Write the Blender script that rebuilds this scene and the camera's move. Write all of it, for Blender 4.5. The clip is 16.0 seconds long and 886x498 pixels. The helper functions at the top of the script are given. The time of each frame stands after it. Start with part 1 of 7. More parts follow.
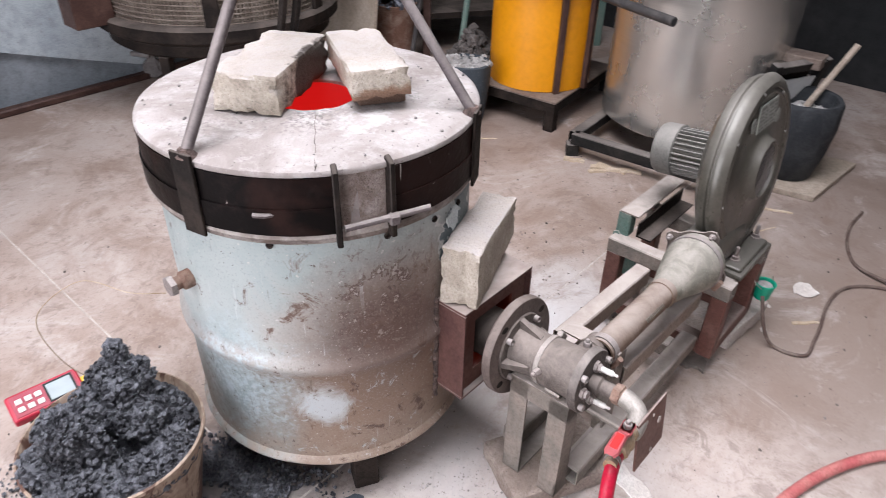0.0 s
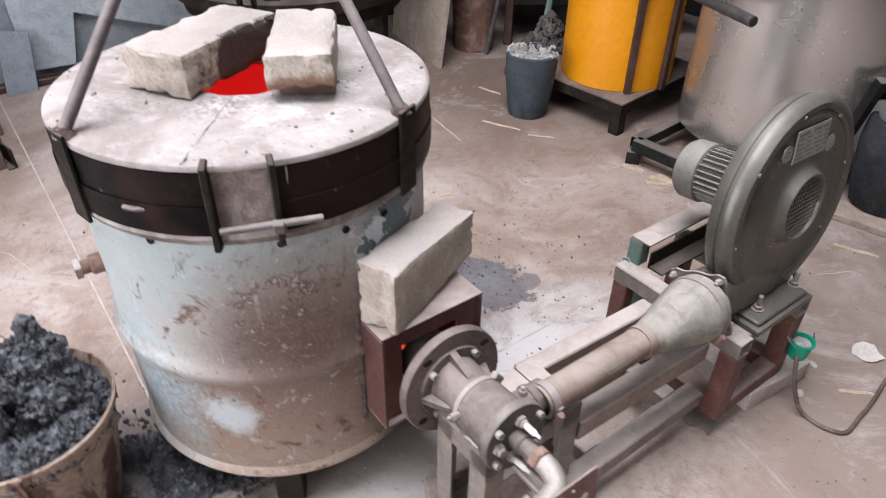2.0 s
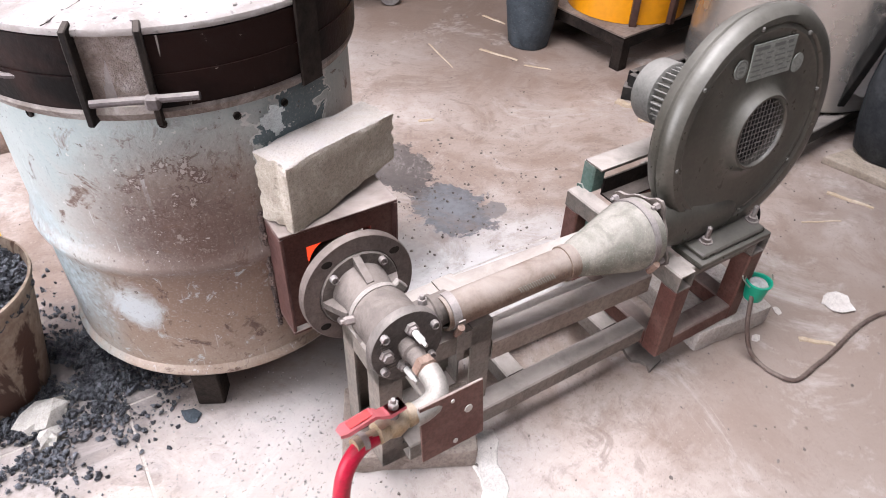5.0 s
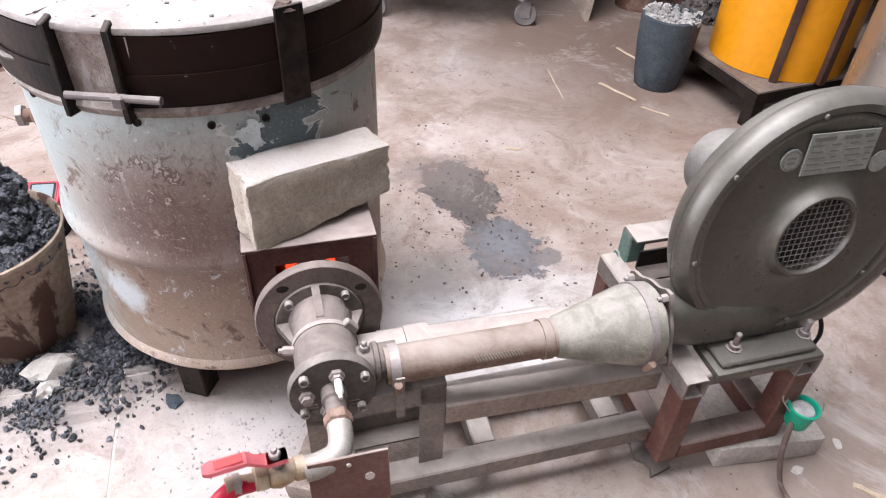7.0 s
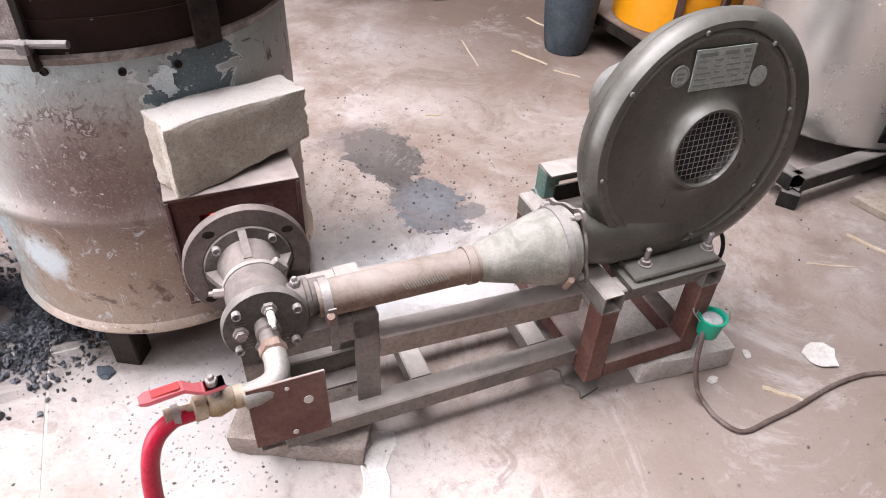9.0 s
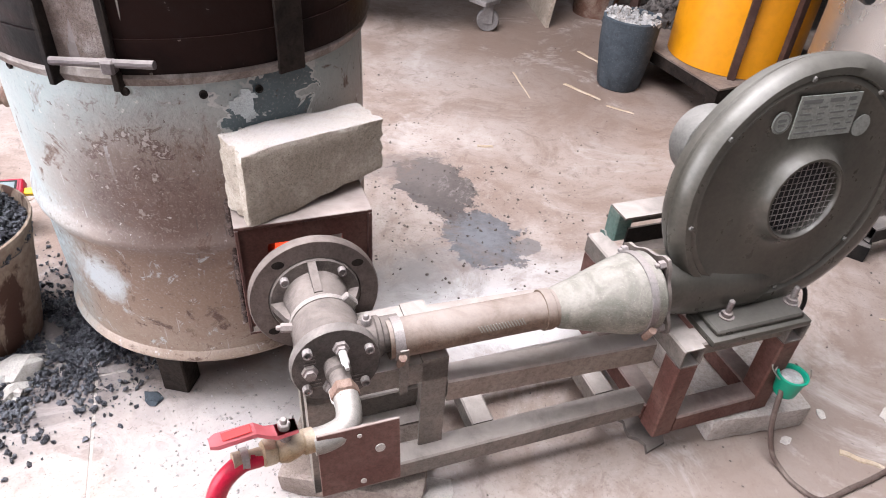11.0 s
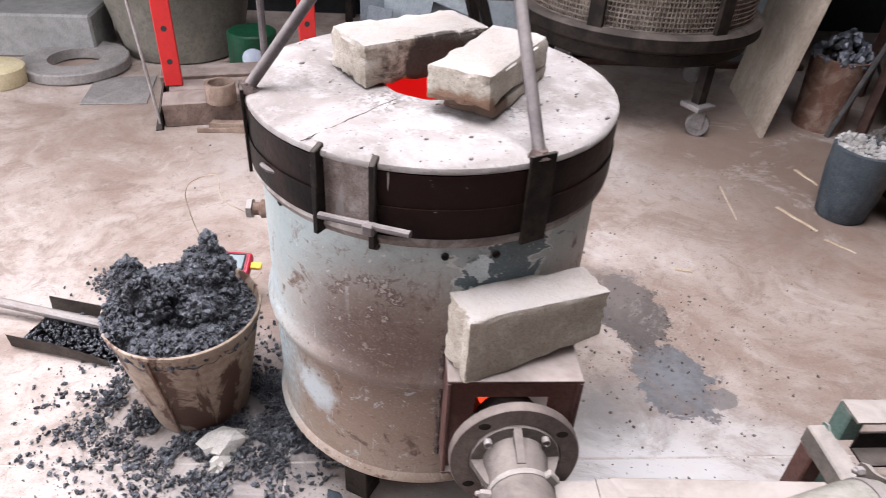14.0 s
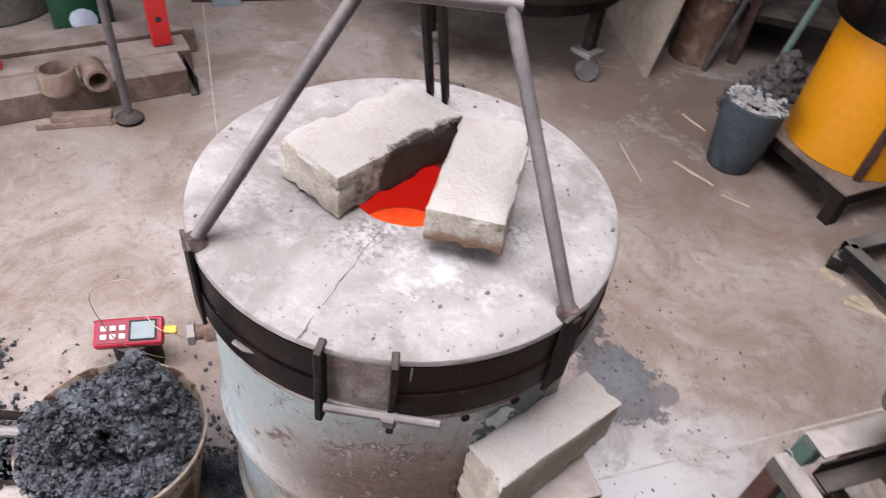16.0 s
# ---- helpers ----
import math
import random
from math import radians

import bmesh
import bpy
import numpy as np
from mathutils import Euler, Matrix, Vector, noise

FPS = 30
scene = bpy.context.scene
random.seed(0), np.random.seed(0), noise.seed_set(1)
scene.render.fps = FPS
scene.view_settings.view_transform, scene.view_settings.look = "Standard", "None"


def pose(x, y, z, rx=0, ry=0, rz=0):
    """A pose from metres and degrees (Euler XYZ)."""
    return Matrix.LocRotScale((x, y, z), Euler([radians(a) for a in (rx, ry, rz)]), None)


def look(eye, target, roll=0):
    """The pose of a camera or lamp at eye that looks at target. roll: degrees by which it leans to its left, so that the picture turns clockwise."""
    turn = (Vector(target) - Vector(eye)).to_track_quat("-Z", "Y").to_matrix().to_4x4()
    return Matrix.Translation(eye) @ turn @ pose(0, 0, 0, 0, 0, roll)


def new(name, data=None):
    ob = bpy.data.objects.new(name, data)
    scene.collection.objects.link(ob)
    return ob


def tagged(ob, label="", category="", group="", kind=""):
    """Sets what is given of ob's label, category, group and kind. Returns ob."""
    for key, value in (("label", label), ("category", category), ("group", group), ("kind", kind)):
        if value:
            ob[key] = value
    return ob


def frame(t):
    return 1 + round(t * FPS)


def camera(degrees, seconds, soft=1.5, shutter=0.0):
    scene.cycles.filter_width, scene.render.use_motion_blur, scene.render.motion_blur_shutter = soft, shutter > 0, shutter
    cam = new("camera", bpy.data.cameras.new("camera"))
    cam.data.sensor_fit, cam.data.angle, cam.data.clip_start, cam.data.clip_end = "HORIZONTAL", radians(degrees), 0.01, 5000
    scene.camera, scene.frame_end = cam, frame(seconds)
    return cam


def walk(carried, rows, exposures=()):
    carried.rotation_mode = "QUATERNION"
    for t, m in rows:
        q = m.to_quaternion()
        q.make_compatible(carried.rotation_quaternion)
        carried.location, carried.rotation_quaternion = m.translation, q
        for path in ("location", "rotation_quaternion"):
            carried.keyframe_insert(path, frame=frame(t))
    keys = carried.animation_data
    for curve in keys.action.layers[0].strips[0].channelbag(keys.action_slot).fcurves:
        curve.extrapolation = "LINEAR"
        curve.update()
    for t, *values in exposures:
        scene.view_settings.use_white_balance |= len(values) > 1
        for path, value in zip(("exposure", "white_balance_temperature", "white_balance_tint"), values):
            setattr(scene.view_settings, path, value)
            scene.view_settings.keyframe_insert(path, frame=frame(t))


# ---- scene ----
cam = camera(66.7, 16.0, soft=0.85, shutter=0.4)
PATH = [
    (0, (0.171, 0.145, 1.218), (0.053, 1.789, 0.086), 1.3),
    (0.5, (0.225, 0.151, 1.224), (-0.074, 1.781, 0.103), 1.1),
    (1, (0.264, 0.207, 1.216), (-0.085, 1.843, 0.12), 1.5),
    (1.5, (0.309, 0.313, 1.204), (-0.003, 1.93, 0.069), -0.2),
    (2, (0.452, 0.351, 1.183), (0.003, 1.906, 0.009), 0.9),
    (2.5, (0.578, 0.354, 1.154), (0.113, 1.858, -0.079), 1.5),
    (3, (0.618, 0.342, 1.119), (0.167, 1.828, -0.142), 1.9),
    (3.5, (0.62, 0.332, 1.106), (0.193, 1.794, -0.191), 1.7),
    (4, (0.618, 0.321, 1.093), (0.177, 1.791, -0.19), 1.5),
    (4.2, (0.621, 0.321, 1.092), (0.17, 1.797, -0.179), 1.2),
    (6.3, (0.758, 0.644, 1.1), (-0.104, 1.891, -0.204), 2.9),
    (6.5, (0.784, 0.65, 1.098), (-0.145, 1.879, -0.178), 2.4),
    (7, (0.84, 0.638, 1.101), (-0.077, 1.868, -0.182), 2.6),
    (7.5, (0.887, 0.618, 1.095), (0.047, 1.883, -0.207), 2.3),
    (8, (0.912, 0.604, 1.083), (0.156, 1.905, -0.234), 3),
    (8.2, (0.915, 0.596, 1.075), (0.185, 1.909, -0.245), 3.1),
    (10.3, (0.851, 0.564, 1.034), (0.049, 1.939, -0.177), 2.9),
    (10.5, (0.837, 0.564, 1.033), (0.036, 1.925, -0.194), 3.2),
    (11, (0.809, 0.57, 1.033), (-0.021, 1.914, -0.194), 4.3),
    (11.5, (0.785, 0.577, 1.032), (-0.073, 1.903, -0.194), 4.6),
    (12, (0.773, 0.577, 1.032), (-0.104, 1.89, -0.195), 4.8),
    (12.5, (0.745, 0.579, 1.061), (-0.262, 1.882, -0.074), 4.5),
    (13, (0.714, 0.571, 1.117), (-0.436, 1.841, 0.085), 4.3),
    (13.5, (0.716, 0.564, 1.146), (-0.455, 1.786, 0.08), 3.6),
    (14, (0.654, 0.582, 1.17), (-0.564, 1.679, 0.024), 3.6),
    (14.5, (0.486, 0.602, 1.175), (-0.669, 1.655, -0.073), 3.62),
    (15, (0.311, 0.639, 1.255), (-0.699, 1.84, 0.014), 5.96),
    (15.5, (0.275, 0.654, 1.328), (-0.625, 1.881, 0.03), 7.34),
    (16, (0.278, 0.662, 1.358), (-0.461, 1.906, -0.023), 8.24),
]
walk(cam, [(t, look(eye, target, roll)) for t, eye, target, roll in PATH],
     [(0, 0.16), (1.5, 0.14), (3.5, 0.38), (7.5, 0.54), (11, 0.64), (13, 0.42), (14, 0.3), (15, 0.06), (16, -0.05)])

# ---- light ----
world = bpy.data.worlds.new("sky")
scene.world = world
world.use_nodes = True
sky = world.node_tree.nodes.new("ShaderNodeTexSky")
sky.sky_type, sky.sun_disc = "NISHITA", False
sky.sun_elevation, sky.sun_rotation = radians(50), radians(200)
back = world.node_tree.nodes["Background"]
world.node_tree.links.new(sky.outputs[0], back.inputs[0])
back.inputs[1].default_value = 0.08

# The rig's own axes: u along the air pipe, v along the burner, away from the drum.
TALL = 1.018
RIG = pose(0.3, 1.15, 0, 0, 0, 53.13) @ Matrix.Diagonal((1, 1, TALL, 1))


# Burner and blower lean back a little, turned about the pipe.
TILT = Matrix.Translation((0, -0.11, 0.34)) @ pose(0, 0, 0, -6, 0, 0) @ Matrix.Translation((0, 0.11, -0.34))
LEANT = RIG @ TILT


def uv(u, v, z=0.0):
    return RIG @ Vector((u, -v, z))


def area_light(name, u, v, z, su, sv, power, colour):
    data = bpy.data.lights.new(name, "AREA")
    data.shape, data.size, data.size_y, data.energy, data.color = "RECTANGLE", su, sv, power, colour
    ob = new(name, data)
    data.spread = radians(125)
    ob.matrix_world = Matrix.Translation(RIG @ Vector((u, -v, z))) @ pose(0, 0, 0, 0, 0, 53.13)
    return ob


# Unseen roof openings, assumed; their area lamps give the overhead light.
SKYLIGHTS = [(-0.45, -0.3, 2.5, 1.7, 113.0), (-1.0, 2.2, 2.4, 1.0, 20.0)]
DOORS = [(-1.9, 1.4, 2.7)]  # openings in the south wall: from v, to v, height
ROOF = 3.4
for u, v, su, sv, power in SKYLIGHTS:
    area_light("assumed_skylight", u, v, ROOF - 0.02, su, sv, power, (0.962, 0.955, 1.035))
# Unseen doorway, added so that its lamp brightens upright fronts.
for va, vb, h in DOORS:
    data = bpy.data.lights.new("added_door_light", "AREA")
    data.shape, data.size, data.size_y, data.energy, data.color = "RECTANGLE", vb - va, h, 152.0, (0.965, 0.955, 1.04)
    new("added_door_light", data).matrix_world = RIG @ look((-3.42, -(va + vb) / 2, h / 2), (0, -(va + vb) / 2, h / 2))

scene.view_settings.exposure = 0.0


# ---- materials ----
def nodes_of(name):
    m = bpy.data.materials.new(name)
    m.use_nodes = True
    return m, m.node_tree.nodes, m.node_tree.links, m.node_tree.nodes["Principled BSDF"]


def noise_node(n, l, coord, scale, detail=6.0, rough=0.6, distort=0.0):
    t = n.new("ShaderNodeTexNoise")
    t.inputs["Scale"].default_value, t.inputs["Detail"].default_value = scale, detail
    t.inputs["Roughness"].default_value, t.inputs["Distortion"].default_value = rough, distort
    l.new(coord, t.inputs["Vector"])
    return t.outputs["Fac"]


def ramp(n, l, fac, lo, hi):
    r = n.new("ShaderNodeMapRange")
    r.inputs["From Min"].default_value, r.inputs["From Max"].default_value = lo, hi
    l.new(fac, r.inputs["Value"])
    return r.outputs["Result"]


def mix(n, l, fac, a, b):
    x = n.new("ShaderNodeMix")
    x.data_type = "RGBA"
    if isinstance(fac, float):
        x.inputs["Factor"].default_value = fac
    else:
        l.new(fac, x.inputs["Factor"])
    for sock, val in ((x.inputs["A"], a), (x.inputs["B"], b)):
        if isinstance(val, tuple):
            sock.default_value = (*val, 1)
        else:
            l.new(val, sock)
    return x.outputs["Result"]


def maths(n, l, op, a, b=None):
    x = n.new("ShaderNodeMath")
    x.operation = op
    for sock, val in zip(x.inputs, (a, b)):
        if isinstance(val, (int, float)):
            sock.default_value = val
        elif val is not None:
            l.new(val, sock)
    return x.outputs[0]


def bump_to(n, l, bsdf, height, strength, dist=0.01):
    b = n.new("ShaderNodeBump")
    b.inputs["Strength"].default_value, b.inputs["Distance"].default_value = strength, dist
    l.new(height, b.inputs["Height"])
    l.new(b.outputs[0], bsdf.inputs["Normal"])


def coords(n, kind="Object"):
    return n.new("ShaderNodeTexCoord").outputs[kind]


def surface(name, base, second, scale, rough, metal=0.0, bump=0.25, dust=None, dust_amount=0.0, fleck=None, vary=0.0, spec=0.3):
    """base broken by patches of second; dust settles on what faces up; fleck: fine specks."""
    m, n, l, b = nodes_of(name)
    b.inputs["Specular IOR Level"].default_value = spec
    c = coords(n)
    big = noise_node(n, l, c, scale, 5.0, 0.62, 0.6)
    fine = noise_node(n, l, c, scale * 9, 4.0, 0.65)
    col = mix(n, l, ramp(n, l, big, 0.42, 0.64), base, second)
    col = mix(n, l, maths(n, l, "MULTIPLY", ramp(n, l, fine, 0.45, 0.72), 0.5), col, tuple(0.5 * v for v in base))
    grain = noise_node(n, l, c, max(150.0, scale * 25), 2.0, 0.6)
    col = mix(n, l, maths(n, l, "MULTIPLY", ramp(n, l, grain, 0.5, 0.68), 0.28), col, tuple(min(0.9, 1.5 * v + 0.003) for v in base))
    col = mix(n, l, maths(n, l, "MULTIPLY", ramp(n, l, grain, 0.46, 0.32), 0.28), col, tuple(0.45 * v for v in base))
    if fleck:
        speck = noise_node(n, l, c, scale * 30, 3.0, 0.5)
        col = mix(n, l, ramp(n, l, speck, 0.66, 0.7), col, fleck)
    if vary:
        info = n.new("ShaderNodeObjectInfo")
        col = mix(n, l, maths(n, l, "MULTIPLY", info.outputs["Random"], vary), col, second)
    if dust:
        geo = n.new("ShaderNodeNewGeometry")
        sep = n.new("ShaderNodeSeparateXYZ")
        l.new(geo.outputs["Normal"], sep.inputs[0])
        up = ramp(n, l, sep.outputs["Z"], 0.1, 0.95)
        up = maths(n, l, "MULTIPLY", up, maths(n, l, "ADD", ramp(n, l, big, 0.25, 0.7), 0.35))
        up = maths(n, l, "MINIMUM", maths(n, l, "MULTIPLY", up, dust_amount), 1.0)
        col = mix(n, l, up, col, dust)
        b_metal = maths(n, l, "MULTIPLY", maths(n, l, "SUBTRACT", 1.0, up), metal)
        l.new(b_metal, b.inputs["Metallic"])
        l.new(maths(n, l, "ADD", maths(n, l, "MULTIPLY", up, 0.9 - rough), maths(n, l, "ADD", maths(n, l, "MULTIPLY", fine, 0.2), rough - 0.1)), b.inputs["Roughness"])
    else:
        b.inputs["Metallic"].default_value = metal
        l.new(maths(n, l, "ADD", maths(n, l, "MULTIPLY", fine, 0.25), rough - 0.12), b.inputs["Roughness"])
    l.new(col, b.inputs["Base Color"])
    if bump:
        bump_to(n, l, b, maths(n, l, "ADD", fine, maths(n, l, "MULTIPLY", big, 0.6)), bump, 0.004)
    return m


def plain(name, colour, rough, metal=0.0):
    m, n, l, b = nodes_of(name)
    fine = noise_node(n, l, coords(n), 40.0, 3.0)
    l.new(mix(n, l, ramp(n, l, fine, 0.4, 0.75), colour, tuple(0.88 * v for v in colour)), b.inputs["Base Color"])
    b.inputs["Metallic"].default_value = metal
    l.new(maths(n, l, "ADD", maths(n, l, "MULTIPLY", fine, 0.2), rough - 0.1), b.inputs["Roughness"])
    return m


DUST = (0.44, 0.385, 0.35)
M_STEEL_BROWN = surface("primer_brown_steel", (0.115, 0.048, 0.038), (0.17, 0.09, 0.072), 12, 0.55, 0.1, 0.15, DUST, 0.5)
M_BOX = surface("burner_box_steel", (0.075, 0.034, 0.03), (0.14, 0.07, 0.058), 7, 0.55, 0.2, 0.2, DUST, 0.65)
M_FRAME = surface("grey_frame_steel", (0.17, 0.15, 0.13), (0.25, 0.205, 0.175), 12, 0.6, 0.2, 0.25, DUST, 0.75)
M_FRAME_GREEN = surface("green_painted_steel", (0.1, 0.17, 0.145), (0.16, 0.2, 0.17), 14, 0.6, 0.0, 0.15, DUST, 0.8)
M_CAST = surface("dusty_cast_iron", (0.085, 0.07, 0.062), (0.165, 0.138, 0.122), 16, 0.65, 0.15, 0.5, (0.245, 0.205, 0.182), 0.6)
M_FLANGE = surface("brown_cast_flange", (0.09, 0.068, 0.06), (0.145, 0.112, 0.098), 12, 0.6, 0.15, 0.25, (0.3, 0.25, 0.22), 0.4)
M_PIPE = surface("dusty_pipe", (0.14, 0.088, 0.06), (0.24, 0.18, 0.14), 14, 0.65, 0.05, 0.25, (0.33, 0.28, 0.25), 0.65)
M_CONE = surface("pale_green_cone", (0.15, 0.145, 0.115), (0.3, 0.275, 0.23), 26, 0.6, 0.0, 0.5, (0.37, 0.335, 0.3), 0.55, fleck=(0.48, 0.44, 0.39))
M_BLOWER = surface("olive_blower_paint", (0.076, 0.07, 0.057), (0.096, 0.088, 0.072), 5, 0.3, 0.25, 0.05, (0.27, 0.25, 0.225), 0.34, spec=0.6)


def band_material():
    """Black band, browned in places, with thin pale upright streaks."""
    m, n, l, b = nodes_of("black_band_steel")
    c = coords(n)
    big, mid, fine = noise_node(n, l, c, 6, 5, 0.6, 0.5), noise_node(n, l, c, 30, 5, 0.65), noise_node(n, l, c, 120, 3)
    st = n.new("ShaderNodeMapping")
    st.inputs["Scale"].default_value = (1, 1, 0.06)
    l.new(c, st.inputs[0])
    lines = noise_node(n, l, st.outputs[0], 110, 2, 0.5)
    col = mix(n, l, ramp(n, l, big, 0.45, 0.62), (0.0035, 0.0028, 0.0028), (0.017, 0.0085, 0.0072))
    col = mix(n, l, maths(n, l, "MULTIPLY", ramp(n, l, mid, 0.55, 0.7), 0.5), col, (0.02, 0.013, 0.012))
    col = mix(n, l, maths(n, l, "MULTIPLY", ramp(n, l, lines, 0.7, 0.73), ramp(n, l, big, 0.5, 0.58)), col, (0.3, 0.27, 0.25))
    col = mix(n, l, maths(n, l, "MULTIPLY", ramp(n, l, mid, 0.7, 0.73), 0.8), col, (0.24, 0.2, 0.185))
    l.new(col, b.inputs["Base Color"])
    b.inputs["Specular IOR Level"].default_value = 0.07
    l.new(maths(n, l, "ADD", maths(n, l, "MULTIPLY", mid, 0.3), 0.2), b.inputs["Roughness"])
    bump_to(n, l, b, maths(n, l, "ADD", mid, maths(n, l, "MULTIPLY", fine, 0.3)), 0.3, 0.003)
    return m


M_BLACK = band_material()
M_BLACK_FRAME = surface("black_frame_paint", (0.01, 0.01, 0.01), (0.035, 0.031, 0.028), 8, 0.55, 0.0, 0.1, DUST, 0.35, spec=0.2)
M_RUST = surface("rusty_steel", (0.16, 0.085, 0.06), (0.28, 0.2, 0.16), 18, 0.75, 0.1, 0.4)
M_BARE = surface("grey_bare_steel", (0.3, 0.27, 0.26), (0.2, 0.16, 0.15), 15, 0.5, 0.5, 0.15, DUST, 0.4)
M_CHROME = plain("dull_fitting", (0.36, 0.335, 0.3), 0.42, 0.8)
M_BRASS = plain("worn_brass", (0.52, 0.4, 0.24), 0.4, 0.9)
M_REFRACTORY = surface("cast_refractory", (0.19, 0.145, 0.125), (0.36, 0.31, 0.285), 26, 0.9, 0, 1.0, fleck=(0.08, 0.06, 0.05))
M_FIREBRICK = surface("fire_brick", (0.35, 0.3, 0.245), (0.49, 0.435, 0.37), 16, 0.92, 0, 1.0, (0.37, 0.335, 0.318), 0.8, fleck=(0.17, 0.13, 0.1))
M_RED = plain("red_paint", (0.5, 0.02, 0.02), 0.4)
M_REDH = plain("faded_red_plastic", (0.6, 0.16, 0.175), 0.5)
M_HOSE = surface("red_rubber_hose", (0.36, 0.008, 0.03), (0.42, 0.02, 0.045), 10, 0.35, 0, 0.05)
M_HOSE_OLD = surface("dusty_red_hose", (0.4, 0.1, 0.1), (0.48, 0.19, 0.17), 12, 0.6, 0, 0.1)
M_CABLE = surface("brown_cable", (0.09, 0.06, 0.05), (0.17, 0.13, 0.11), 20, 0.6)
M_YELLOW = plain("yellow_paint", (0.72, 0.28, 0.003), 0.42)
M_GREEN = plain("green_plastic", (0.0, 0.28, 0.17), 0.45)
M_WHITE = plain("white_plastic", (0.75, 0.75, 0.75), 0.5)
M_BLUEGREY = surface("blue_grey_crucible", (0.04, 0.05, 0.06), (0.066, 0.078, 0.09), 9, 0.75, 0, 0.3, fleck=(0.15, 0.15, 0.15))
M_CRUCIBLE = surface("dark_crucible", (0.02, 0.023, 0.027), (0.05, 0.053, 0.057), 12, 0.7, 0, 0.5)
M_TUB = surface("galvanised_tub", (0.13, 0.12, 0.1), (0.2, 0.18, 0.15), 5, 0.6, 0.2, 0.15)
M_WOOD = surface("grey_plywood", (0.3, 0.245, 0.195), (0.4, 0.335, 0.275), 7, 0.8, 0, 0.2)
M_DARK = surface("sooty_iron", (0.011, 0.0085, 0.0075), (0.03, 0.022, 0.018), 10, 0.7, 0.0, 0.4, (0.24, 0.2, 0.175), 0.35, spec=0.12)
# Dross: bright flecks and lighter second tone paint its metallic glints.
M_SLAG = surface("dross_grey", (0.028, 0.028, 0.034), (0.17, 0.175, 0.195), 34, 0.34, 0.5, 0.9, (0.2, 0.205, 0.225), 0.35, fleck=(0.62, 0.64, 0.68))
M_WALL = surface("dark_shed_wall", (0.014, 0.015, 0.016), (0.026, 0.026, 0.027), 2, 0.85, 0, 0.2)
M_PANEL = surface("blue_white_wall_paint", (0.31, 0.35, 0.38), (0.43, 0.47, 0.49), 2.5, 0.75, 0, 0.3, fleck=(0.25, 0.26, 0.27))
M_CEIL = surface("grey_sheet", (0.2, 0.195, 0.185), (0.27, 0.265, 0.255), 3, 0.7)
M_ROOF = surface("weathered_roof_sheet", (0.1, 0.1, 0.1), (0.15, 0.15, 0.145), 3, 0.7)
M_BLOCK = surface("concrete_block", (0.42, 0.37, 0.33), (0.53, 0.48, 0.44), 14, 0.9, 0, 0.6)


